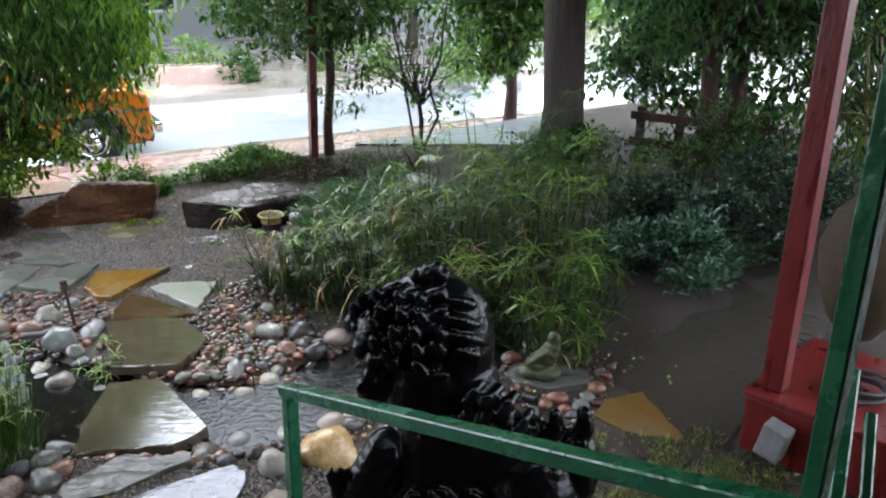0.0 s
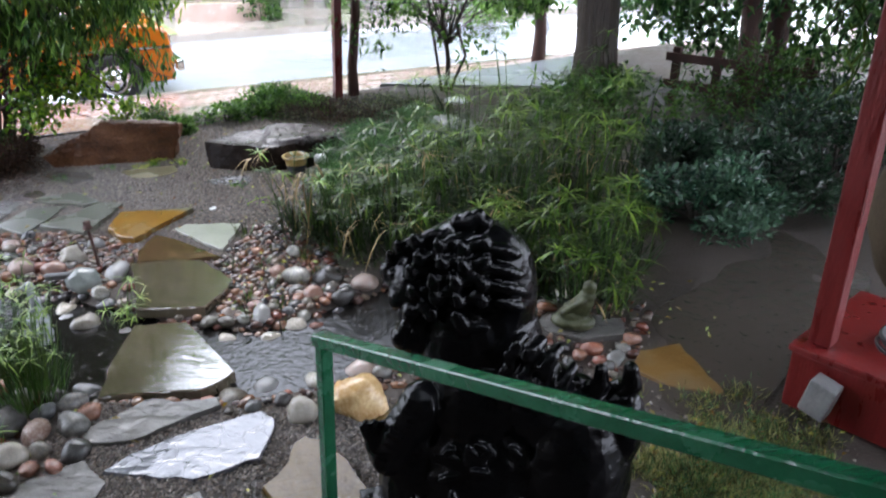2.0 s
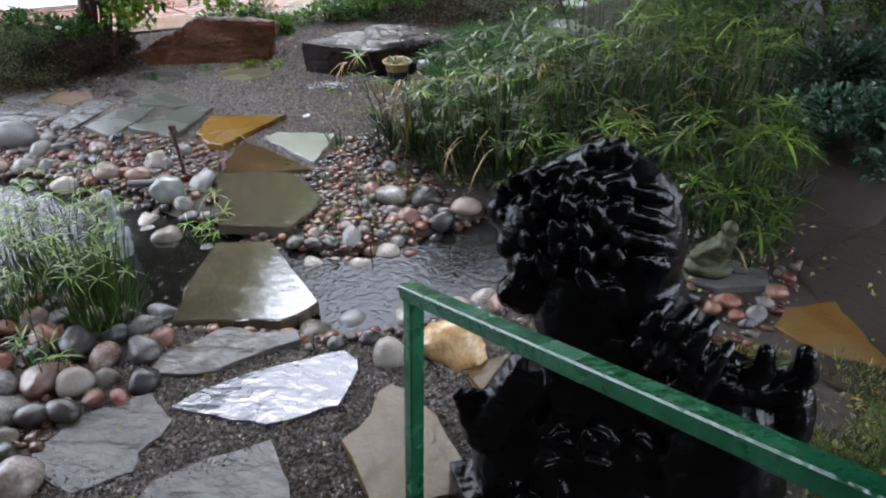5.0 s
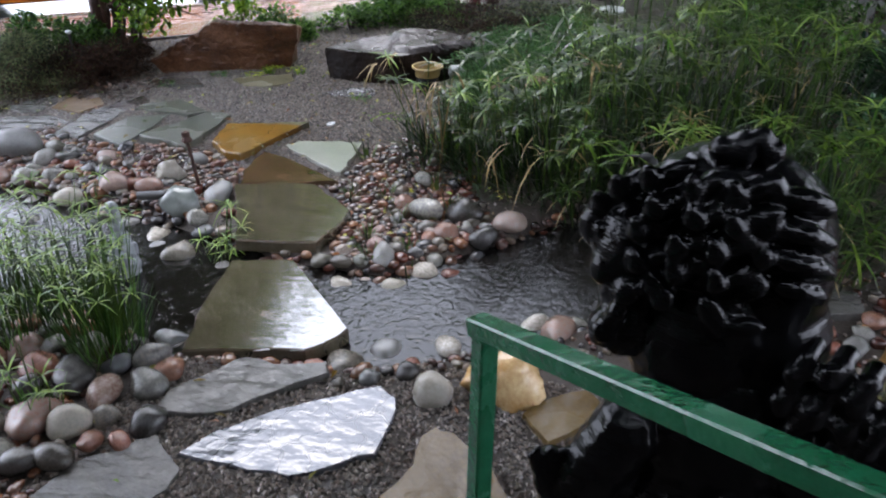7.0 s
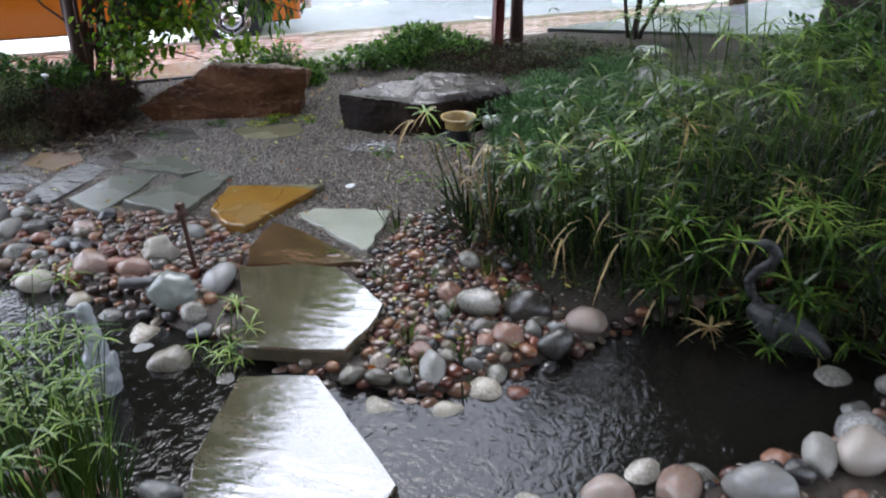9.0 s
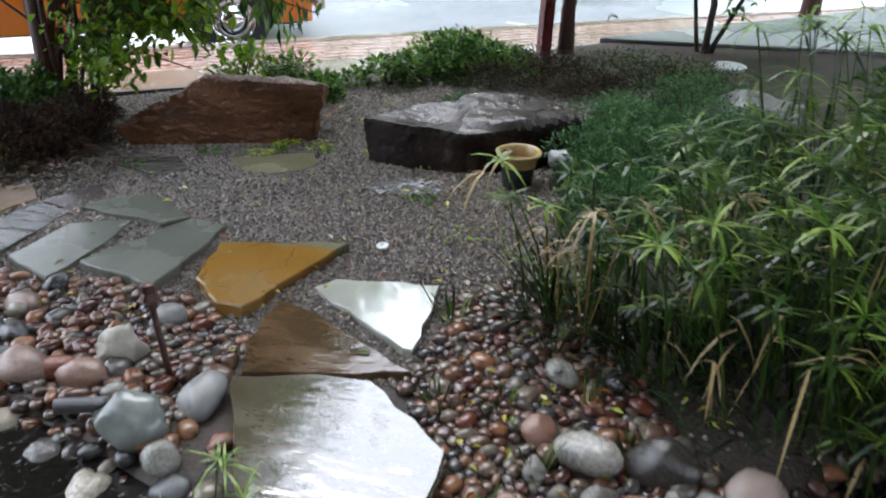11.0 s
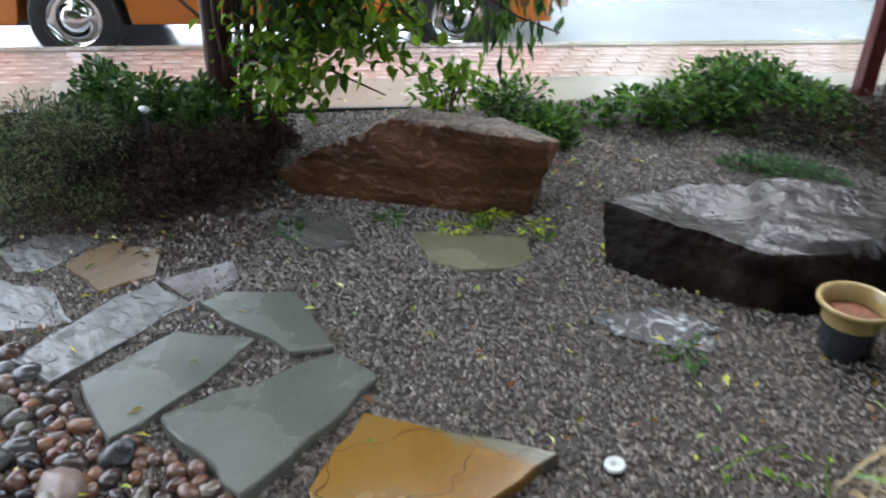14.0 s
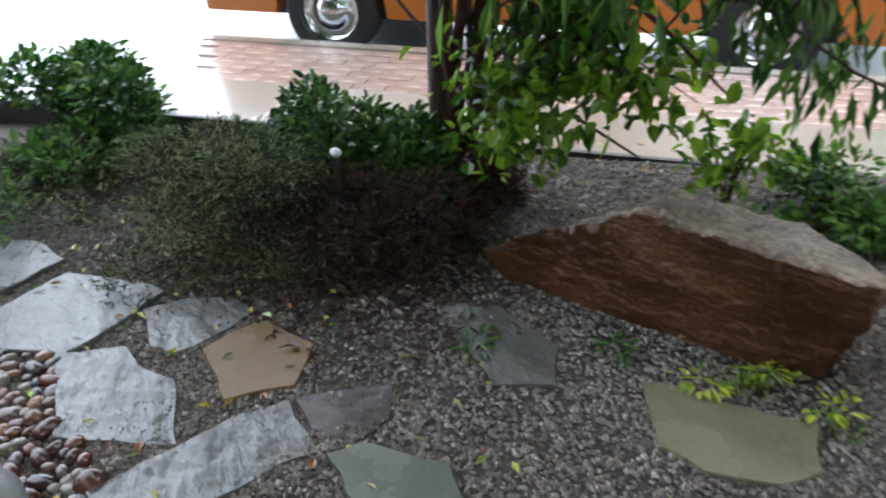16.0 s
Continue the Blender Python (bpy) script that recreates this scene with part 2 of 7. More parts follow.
M["dark_river"] = material("dark_river_stone", (0.5, 0.5, 0.5), (1.4, 1.4, 1.4), 8, 0.05, 0.18, 0.2, 40, 90, speck=0.7, spec=0.6, stops=DARK_STONES)
M["pale_river"] = material("pale_river_stone", (0.55, 0.55, 0.55), (1.15, 1.15, 1.15), 6, 0.1, 0.26, 0.2, 40, 90, speck=0.6, spec=0.6, stops=[(0.40, 0.37, 0.31), (0.26, 0.215, 0.15), (0.45, 0.42, 0.37), (0.20, 0.09, 0.06), (0.34, 0.32, 0.27), (0.15, 0.155, 0.16), (0.42, 0.38, 0.30)])
M["rose_stone"] = material("rose_brown_stone", (0.10, 0.06, 0.045), (0.30, 0.21, 0.17), 5, 0.25, 0.5, 0.3, 30, 80, speck=0.6, spec=0.5)
M["pebble"] = material("pebble_mix", (0.30, 0.29, 0.28), (0.95, 0.92, 0.90), 9, 0.1, 0.28, 0.15, 60, 90, island=True, spec=0.42, stops=[(0.17, 0.048, 0.027), (0.022, 0.022, 0.025), (0.25, 0.11, 0.055), (0.06, 0.055, 0.05), (0.12, 0.036, 0.021), (0.22, 0.19, 0.145), (0.04, 0.042, 0.048), (0.29, 0.14, 0.07)])
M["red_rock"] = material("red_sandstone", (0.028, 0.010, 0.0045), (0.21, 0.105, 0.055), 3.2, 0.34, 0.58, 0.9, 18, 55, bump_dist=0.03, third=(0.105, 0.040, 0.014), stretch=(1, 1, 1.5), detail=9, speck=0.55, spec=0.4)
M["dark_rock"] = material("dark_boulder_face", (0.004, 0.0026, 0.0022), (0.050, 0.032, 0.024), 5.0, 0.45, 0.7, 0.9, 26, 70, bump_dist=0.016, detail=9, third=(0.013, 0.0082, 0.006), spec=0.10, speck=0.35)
# Boulder tops are coloured lighter than the faces: pitted weathering plus skylight.
M["red_crust"] = material("weathered_lit_sandstone_crust", (0.045, 0.024, 0.015), (0.34, 0.27, 0.21), 9, 0.3, 0.55, 1.0, 22, 60, bump_dist=0.03, third=(0.15, 0.105, 0.075), detail=9, speck=0.9, spec=0.5)
M["dark_lit_top"] = material("wet_lit_boulder_top", (0.010, 0.0075, 0.007), (0.10, 0.08, 0.074), 5, 0.2, 0.42, 1.0, 16, 70, bump_dist=0.022, detail=9, third=(0.036, 0.028, 0.026), spec=0.5, speck=0.5)
M["amber_rock"] = material("amber_rock", (0.32, 0.15, 0.035), (0.66, 0.50, 0.27), 9, 0.10, 0.3, 0.5, 22, 60, speck=0.8)
M["white_rock"] = material("pale_quartz_rock", (0.22, 0.20, 0.16), (0.40, 0.375, 0.325), 12, 0.2, 0.4, 0.3, 30, 80, spec=0.4, speck=0.6)
M["smooth_grey"] = material("smooth_grey_rock", (0.09, 0.09, 0.088), (0.20, 0.198, 0.19), 9, 0.25, 0.5, 0.3, 24, 60, spec=0.4, speck=0.6)
M["smooth_pale"] = material("smooth_pale_rock", (0.10, 0.115, 0.105), (0.20, 0.215, 0.195), 7, 0.1, 0.25, 0.3, 14, 50, spec=0.4)
M["black_glaze"] = material("black_wet_stone", (0.0012, 0.0012, 0.0014), (0.004, 0.004, 0.0045), 12, 0.10, 0.26, 0.7, 38, 110, bump_dist=0.005, spec=0.2)
M["green_paint"] = material("green_enamel", (0.004, 0.056, 0.024), (0.012, 0.125, 0.055), 9, 0.08, 0.35, 0.6, 26, 120, spec=0.6, speck=0.3)
M["red_paint"] = material("weathered_red_paint", (0.055, 0.004, 0.004), (0.135, 0.012, 0.011), 5, 0.22, 0.45, 0.35, 30, 70, stretch=(3, 3, 0.6), spec=0.35)
M["orange_paint"] = material("orange_car_paint", (0.46, 0.125, 0.008), (0.54, 0.155, 0.014), 2, 0.12, 0.22, 0.0, 10, 40, coat=0.7)

M["chrome"] = material("chrome", (0.75, 0.75, 0.76), (0.85, 0.85, 0.86), 5, 0.05, 0.12, 0.0, metal=1.0)
M["rubber"] = material("tyre_rubber", (0.012, 0.012, 0.012), (0.03, 0.03, 0.03), 20, 0.4, 0.7, 0.3, 60, 90)
M["glass"] = material("tinted_glass", (0.012, 0.016, 0.016), (0.02, 0.026, 0.026), 3, 0.02, 0.04, 0.0)
M["asphalt"] = material("wet_asphalt", (0.26, 0.28, 0.305), (0.40, 0.42, 0.445), 0.5, 0.15, 0.35, 0.3, 60, 120, spec=1.0, bump_dist=0.003, coat=0.6, coat_rough=0.12)
M["concrete"] = material("wet_concrete", (0.26, 0.225, 0.185), (0.42, 0.37, 0.315), 1.2, 0.12, 0.4, 0.3, 40, 90, bump_dist=0.004, coat=1.0, coat_rough=0.12, speck=0.6)
M["brick"] = material("wet_paving_brick", (0.34, 0.225, 0.185), (0.48, 0.36, 0.31), 3, 0.12, 0.35, 0.3, 40, 90, vary=0.5, bump_dist=0.003, coat=1.0, coat_rough=0.15)
M["mortar"] = material("sand_joint", (0.33, 0.235, 0.20), (0.42, 0.32, 0.275), 6, 0.2, 0.4, 0.4, 50, 90, coat=0.6, coat_rough=0.15)
M["edging"] = material("dark_steel_edging", (0.012, 0.011, 0.01), (0.03, 0.028, 0.025), 8, 0.35, 0.6, 0.3, 40, 90)
M["bark"] = material("dark_bark", (0.014, 0.010, 0.008), (0.07, 0.05, 0.038), 6, 0.5, 0.85, 1.0, 12, 60, stretch=(3, 3, 0.4), bump_dist=0.05, detail=8)
M["red_bark"] = material("red_brown_bark", (0.02, 0.008, 0.006), (0.085, 0.03, 0.022), 6, 0.45, 0.8, 0.8, 25, 70, stretch=(3, 3, 0.5), bump_dist=0.015)
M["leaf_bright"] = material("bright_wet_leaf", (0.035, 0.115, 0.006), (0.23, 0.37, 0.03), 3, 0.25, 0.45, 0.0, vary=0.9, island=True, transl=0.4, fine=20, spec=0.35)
M["leaf_yellow"] = material("yellow_green_leaf", (0.16, 0.25, 0.015), (0.52, 0.56, 0.06), 3, 0.25, 0.45, 0.0, vary=0.9, island=True, transl=0.35, fine=20, spec=0.35)
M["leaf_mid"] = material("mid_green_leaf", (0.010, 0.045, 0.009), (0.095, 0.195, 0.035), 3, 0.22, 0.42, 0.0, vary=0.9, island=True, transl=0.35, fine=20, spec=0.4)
M["leaf_tree"] = material("tree_leaf", (0.018, 0.062, 0.012), (0.14, 0.265, 0.05), 3, 0.22, 0.42, 0.0, vary=0.9, island=True, transl=0.5, fine=20, spec=0.4)
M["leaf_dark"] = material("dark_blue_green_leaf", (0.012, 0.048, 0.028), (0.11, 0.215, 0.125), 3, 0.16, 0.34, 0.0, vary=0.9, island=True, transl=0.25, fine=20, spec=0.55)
# Darkened copy of the leaf above, for shrubs in the shaded rear.
M["leaf_dark_shaded"] = material("shaded_blue_green_leaf", (0.005, 0.020, 0.010), (0.045, 0.10, 0.05), 3, 0.2, 0.4, 0.0, vary=0.9, island=True, transl=0.2, fine=20, spec=0.4)
M["leaf_shade"] = material("shade_tree_leaf", (0.02, 0.07, 0.024), (0.12, 0.24, 0.07), 3, 0.22, 0.42, 0.0, vary=0.9, island=True, transl=0.5, fine=20, spec=0.4)
M["leaf_far"] = material("far_leaf", (0.05, 0.12, 0.025), (0.18, 0.30, 0.07), 1, 0.3, 0.5, 0.0, vary=0.9, island=True, transl=0.35, fine=20)
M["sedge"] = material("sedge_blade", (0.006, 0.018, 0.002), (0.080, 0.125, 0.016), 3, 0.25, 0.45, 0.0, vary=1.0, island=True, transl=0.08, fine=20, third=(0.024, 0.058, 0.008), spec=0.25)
# Darkened blade colour for the shade down inside the sedge clumps.
M["sedge_shaded"] = material("shaded_sedge_blade", (0.003, 0.010, 0.002), (0.018, 0.042, 0.009), 3, 0.35, 0.55, 0.0, vary=1.0, island=True, transl=0.04, fine=20, spec=0.18)
# Paler blade colour: rush leaves, and sedge tops coloured as if lit.
M["sedge_bright"] = material("bright_sedge_blade", (0.042, 0.11, 0.011), (0.22, 0.32, 0.06), 3, 0.22, 0.42, 0.0, vary=0.9, island=True, transl=0.22, fine=20, spec=0.35)
M["leaf_cover"] = material("feathery_cover_leaf", (0.018, 0.062, 0.018), (0.13, 0.25, 0.085), 3, 0.3, 0.5, 0.0, vary=0.9, island=True, transl=0.25, fine=20, spec=0.3, third=(0.055, 0.135, 0.045))
M["juniper"] = material("feathery_juniper", (0.012, 0.026, 0.010), (0.21, 0.235, 0.11), 3, 0.35, 0.6, 0.0, vary=1.2, island=True, transl=0.3, fine=20, third=(0.058, 0.085, 0.035), spec=0.25)
M["sedge_dry"] = material("dry_sedge", (0.12, 0.075, 0.03), (0.34, 0.25, 0.11), 3, 0.35, 0.6, 0.0, vary=0.9, island=True, transl=0.2, fine=20)
M["thyme"] = material("creeping_thyme", (0.05, 0.055, 0.016), (0.34, 0.33, 0.13), 3, 0.35, 0.6, 0.0, vary=1.1, island=True, transl=0.3, fine=20, third=(0.14, 0.145, 0.05), spec=0.3)
M["brown_twig"] = material("brown_conifer_twig", (0.013, 0.008, 0.005), (0.085, 0.044, 0.028), 3, 0.5, 0.8, 0.0, vary=0.9, island=True, transl=0.08, fine=20, spec=0.25)
M["grass"] = material("lawn", (0.10, 0.16, 0.04), (0.24, 0.30, 0.10), 0.8, 0.4, 0.7, 0.6, 40, 60)
M["terracotta"] = material("tan_glazed_pot", (0.25, 0.175, 0.06), (0.42, 0.31, 0.13), 6, 0.15, 0.3, 0.1, 30, 80)
M["dark_glaze"] = material("dark_glazed_pot", (0.015, 0.017, 0.022), (0.04, 0.045, 0.055), 6, 0.1, 0.25, 0.1, 30, 80)
M["grey_stone"] = material("grey_carved_stone", (0.008, 0.0085, 0.009), (0.035, 0.037, 0.037), 8, 0.3, 0.55, 0.5, 40, 90, spec=0.3)
M["pale_stone"] = material("mossy_carved_stone", (0.014, 0.018, 0.006), (0.10, 0.10, 0.055), 11, 0.3, 0.55, 0.6, 30, 90, third=(0.042, 0.048, 0.02), spec=0.3)
M["pale_bird"] = material("pale_wet_stone", (0.13, 0.14, 0.145), (0.34, 0.36, 0.37), 9, 0.1, 0.3, 0.5, 30, 80, spec=0.5)
M["bronze"] = material("bronze_metal", (0.03, 0.014, 0.010), (0.08, 0.036, 0.026), 12, 0.3, 0.5, 0.2, 60, 100, metal=0.5)
M["white_metal"] = material("pale_weathered_metal", (0.40, 0.42, 0.42), (0.62, 0.63, 0.62), 12, 0.25, 0.45, 0.15, 60, 100)
M["clear"] = material("frosted_plastic", (0.45, 0.50, 0.55), (0.65, 0.70, 0.74), 12, 0.15, 0.35, 0.2, 60, 100)
M["dead_leaf"] = material("fallen_leaf", (0.7, 0.7, 0.7), (1.2, 1.2, 1.2), 6, 0.2, 0.4, 0.0, island=True, stops=[(0.30, 0.075, 0.018), (0.10, 0.19, 0.02), (0.20, 0.06, 0.02), (0.38, 0.34, 0.05), (0.06, 0.13, 0.018), (0.26, 0.12, 0.04), (0.42, 0.40, 0.07), (0.28, 0.38, 0.06)])
M["old_leaf"] = material("old_brown_leaf", (0.7, 0.7, 0.7), (1.2, 1.2, 1.2), 6, 0.3, 0.5, 0.0, island=True, stops=[(0.022, 0.013, 0.009), (0.075, 0.032, 0.016), (0.035, 0.02, 0.013), (0.12, 0.062, 0.03), (0.018, 0.012, 0.01)])
M["pot_soil"] = material("red_brown_potting_soil", (0.09, 0.024, 0.010), (0.24, 0.075, 0.028), 22, 0.4, 0.7, 0.8, 60, 120, bump_dist=0.01, speck=0.8)
M["siding"] = material("grey_house_siding", (0.22, 0.23, 0.25), (0.32, 0.33, 0.35), 1, 0.4, 0.6, 0.2, 10, 30)
M["roof"] = material("brown_shingle_roof", (0.10, 0.075, 0.06), (0.18, 0.14, 0.12), 2, 0.5, 0.8, 0.4, 10, 30)
M["unseen_wall"] = material("dark_unseen_wall", (0.045, 0.032, 0.022), (0.08, 0.06, 0.042), 2, 0.5, 0.7, 0.3, 20, 60)
M["clay"] = material("dull_tan_clay", (0.03, 0.022, 0.014), (0.075, 0.056, 0.036), 4, 0.6, 0.9, 0.6, 20, 60, spec=0.1)


def water_material(name, ripple, colour, scale=16.0, stretch=(1, 1, 1)):
    """Dark water with a restless chop of two sizes and small pocks of rain."""
    ma = bpy.data.materials.new(name)
    ma.use_nodes = True
    nodes, links = ma.node_tree.nodes, ma.node_tree.links
    bs = nodes["Principled BSDF"]
    bs.inputs["Base Color"].default_value = (*colour, 1)
    bs.inputs["Roughness"].default_value = 0.03
    bs.inputs["IOR"].default_value = 1.33
    co = nodes.new("ShaderNodeTexCoord")
    mp = nodes.new("ShaderNodeMapping")
    mp.inputs["Scale"].default_value = stretch
    links.new(co.outputs["Object"], mp.inputs[0])
    total = None
    for sc, w, dist in ((scale, 1.0, 2.0), (scale * 3.3, 0.22, 1.0)):
        no = nodes.new("ShaderNodeTexNoise")
        no.inputs["Scale"].default_value, no.inputs["Detail"].default_value, no.inputs["Distortion"].default_value = sc, 2, dist
        links.new(mp.outputs[0], no.inputs[0])
        ad = nodes.new("ShaderNodeMath")
        ad.operation = "MULTIPLY_ADD"
        links.new(no.outputs[0], ad.inputs[0])
        ad.inputs[1].default_value = w
        if total:
            links.new(total, ad.inputs[2])
        else:
            ad.inputs[2].default_value = 0.0
        total = ad.outputs[0]
    vo = nodes.new("ShaderNodeTexVoronoi")
    vo.inputs["Scale"].default_value = 17
    links.new(co.outputs["Object"], vo.inputs[0])
    pock = nodes.new("ShaderNodeMapRange")
    pock.inputs["From Min"].default_value, pock.inputs["From Max"].default_value = 0.0, 0.25
    pock.inputs["To Min"].default_value, pock.inputs["To Max"].default_value = 0.0, 0.35
    links.new(vo.outputs["Distance"], pock.inputs["Value"])
    ad = nodes.new("ShaderNodeMath")
    ad.operation = "ADD"
    links.new(total, ad.inputs[0])
    links.new(pock.outputs[0], ad.inputs[1])
    bu = nodes.new("ShaderNodeBump")
    bu.inputs["Strength"].default_value, bu.inputs["Distance"].default_value = ripple, 0.02
    links.new(ad.outputs[0], bu.inputs["Height"])
    links.new(bu.outputs[0], bs.inputs["Normal"])
    return ma


M["water"] = water_material("stream_water", 0.2, (0.008, 0.007, 0.006), 15.0)
M["puddle"] = water_material("puddle_water", 0.35, (0.045, 0.037, 0.030), 7.0)
M["splash"] = water_material("splashing_water", 1.0, (0.11, 0.105, 0.10), 26.0)


def add_white_streaks(ma, scale):
    """Thin white streaks mixed into the colour for glints and foam on the splashing water."""
    nodes, links = ma.node_tree.nodes, ma.node_tree.links
    co = nodes.new("ShaderNodeTexCoord")
    no = nodes.new("ShaderNodeTexNoise")
    no.inputs["Scale"].default_value, no.inputs["Detail"].default_value, no.inputs["Distortion"].default_value = scale, 3, 2.5
    links.new(co.outputs["Object"], no.inputs[0])
    ramp = nodes.new("ShaderNodeValToRGB")
    ramp.color_ramp.elements[0].position, ramp.color_ramp.elements[1].position = 0.50, 0.80
    ramp.color_ramp.elements[0].color, ramp.color_ramp.elements[1].color = (0.10, 0.095, 0.09, 1), (0.62, 0.63, 0.64, 1)
    links.new(no.outputs[0], ramp.inputs[0])
    links.new(ramp.outputs[0], nodes["Principled BSDF"].inputs["Base Color"])


add_white_streaks(M["splash"], 12.0)


def add_cracks(ma, scale, width):
    """Dark hairline cracks through the stone."""
    nodes, links = ma.node_tree.nodes, ma.node_tree.links
    bs = nodes["Principled BSDF"]
    co = nodes.new("ShaderNodeTexCoord")
    no = nodes.new("ShaderNodeTexNoise")
    no.inputs["Scale"].default_value = 6
    links.new(co.outputs["Object"], no.inputs[0])
    mv = nodes.new("ShaderNodeMix")
    mv.data_type, mv.blend_type = "RGBA", "LINEAR_LIGHT"
    mv.inputs[0].default_value = 0.12
    links.new(co.outputs["Object"], mv.inputs[6])
    links.new(no.outputs[1], mv.inputs[7])
    vo = nodes.new("ShaderNodeTexVoronoi")
    vo.feature = "DISTANCE_TO_EDGE"
    vo.inputs["Scale"].default_value = scale
    links.new(mv.outputs[2], vo.inputs[0])
    mr = nodes.new("ShaderNodeMapRange")
    mr.inputs["From Max"].default_value, mr.inputs["To Min"].default_value = width, 0.15
    links.new(vo.outputs["Distance"], mr.inputs["Value"])
    mul = nodes.new("ShaderNodeMix")
    mul.data_type, mul.blend_type = "RGBA", "MULTIPLY"
    mul.inputs[0].default_value = 1.0
    links.new(bs.inputs["Base Color"].links[0].from_socket, mul.inputs[6])
    links.new(mr.outputs[0], mul.inputs[7])
    links.new(mul.outputs[2], bs.inputs["Base Color"])
    gl = nodes.new("ShaderNodeMath")
    gl.operation = "MULTIPLY"
    links.new(mr.outputs[0], gl.inputs[0])
    gl.inputs[1].default_value = bs.inputs["Coat Weight"].default_value
    links.new(gl.outputs[0], bs.inputs["Coat Weight"])


add_cracks(M["slab_crack"], 6.0, 0.03)


def add_combing(ma, scale, strength):
    """Fine carved grooves, as combed into hair, on top of the rough relief."""
    nodes, links = ma.node_tree.nodes, ma.node_tree.links
    co = nodes.new("ShaderNodeTexCoord")
    wave = nodes.new("ShaderNodeTexWave")
    wave.wave_type, wave.bands_direction = "BANDS", "Z"
    wave.inputs["Scale"].default_value, wave.inputs["Distortion"].default_value = scale, 2.5
    wave.inputs["Detail"].default_value, wave.inputs["Detail Scale"].default_value = 1.0, 0.35
    links.new(co.outputs["Object"], wave.inputs[0])
    rough_bump = next(n for n in nodes if n.bl_idname == "ShaderNodeBump")
    grooves = nodes.new("ShaderNodeBump")
    grooves.inputs["Strength"].default_value, grooves.inputs["Distance"].default_value = strength, 0.003
    links.new(wave.outputs["Fac"], grooves.inputs["Height"])
    links.new(rough_bump.outputs[0], grooves.inputs["Normal"])
    links.new(grooves.outputs[0], nodes["Principled BSDF"].inputs["Normal"])


add_combing(M["black_glaze"], 40.0, 0.10)


def add_band(ma, direction, at, width, colour):
    """A differently coloured margin along one side of a stone, with an uneven border."""
    nodes, links = ma.node_tree.nodes, ma.node_tree.links
    bs = nodes["Principled BSDF"]
    co = nodes.new("ShaderNodeTexCoord")
    dot = nodes.new("ShaderNodeVectorMath")
    dot.operation = "DOT_PRODUCT"
    links.new(co.outputs["Object"], dot.inputs[0])
    dot.inputs[1].default_value = direction
    no = nodes.new("ShaderNodeTexNoise")
    no.inputs["Scale"].default_value, no.inputs["Detail"].default_value = 9, 4
    links.new(co.outputs["Object"], no.inputs[0])
    ad = nodes.new("ShaderNodeMath")
    ad.operation = "MULTIPLY_ADD"
    links.new(no.outputs[0], ad.inputs[0])
    ad.inputs[1].default_value = 0.12
    links.new(dot.outputs["Value"], ad.inputs[2])
    mr = nodes.new("ShaderNodeMapRange")
    mr.inputs["From Min"].default_value, mr.inputs["From Max"].default_value = at + 0.06 - width, at + 0.06 + width
    links.new(ad.outputs[0], mr.inputs["Value"])
    mx = nodes.new("ShaderNodeMix")
    mx.data_type = "RGBA"
    links.new(mr.outputs[0], mx.inputs[0])
    links.new(bs.inputs["Base Color"].links[0].from_socket, mx.inputs[6])
    mx.inputs[7].default_value = (*colour, 1)
    links.new(mx.outputs[2], bs.inputs["Base Color"])


add_band(M["slab_amber"], (-0.12, 0.99, 0.0), 0.185, 0.02, (0.125, 0.115, 0.075))
add_cracks(M["slab_amber"], 3.2, 0.008)

# ---------------------------------------------------------------- ground, street, sidewalk
U, V = np.array([0.77, 0.638]), np.array([-0.638, 0.77])      # along the street, across it
EDGE, BRICK, KERB, FAR_KERB = 8.08, 8.75, 9.6, 14.1           # distances across
WALK_Z, ROAD_Z = -0.125, -0.34


def uv(u, v):
    q = u * U + v * V
    return q[0], q[1]


STREAM = np.array([(-5.2, 2.9), (-3.6, 3.05), (-2.5, 3.1), (-1.45, 2.95), (-0.7, 3.0), (-0.15, 3.45), (0.25, 3.85), (0.55, 4.2)])
WIDTHS = np.array([0.75, 0.62, 0.5, 0.36, 0.30, 0.36, 0.42, 0.3])


def stream_depth(x, y):
    """0 away from the stream, 1 in its bed."""
    best = np.full(np.shape(x), -1e9)
    for (a, b, wa, wb) in zip(STREAM[:-1], STREAM[1:], WIDTHS[:-1], WIDTHS[1:]):
        d = b - a
        k = np.clip(((x - a[0]) * d[0] + (y - a[1]) * d[1]) / (d @ d), 0, 1)
        dist = np.hypot(x - a[0] - k * d[0], y - a[1] - k * d[1])
        best = np.maximum(best, wa + k * (wb - wa) - dist)
    return np.clip(best / 0.18 + 0.5, 0, 1)


def ground_height(x, y):
    x, y = np.asarray(x, float), np.asarray(y, float)
    z = ground_z(x, y) + mound(x, y) - 0.2 * stream_depth(x, y)
    z = z + 0.012 * np.sin(x * 2.3 + 1) * np.cos(y * 1.9) + 0.006 * np.sin(x * 7.1) * np.sin(y * 6.3 + 2)
    v = x * V[0] + y * V[1]
    out = np.clip((v - (EDGE - 0.02)) / 0.05, 0, 1)
    return z * (1 - out) + out * -0.55


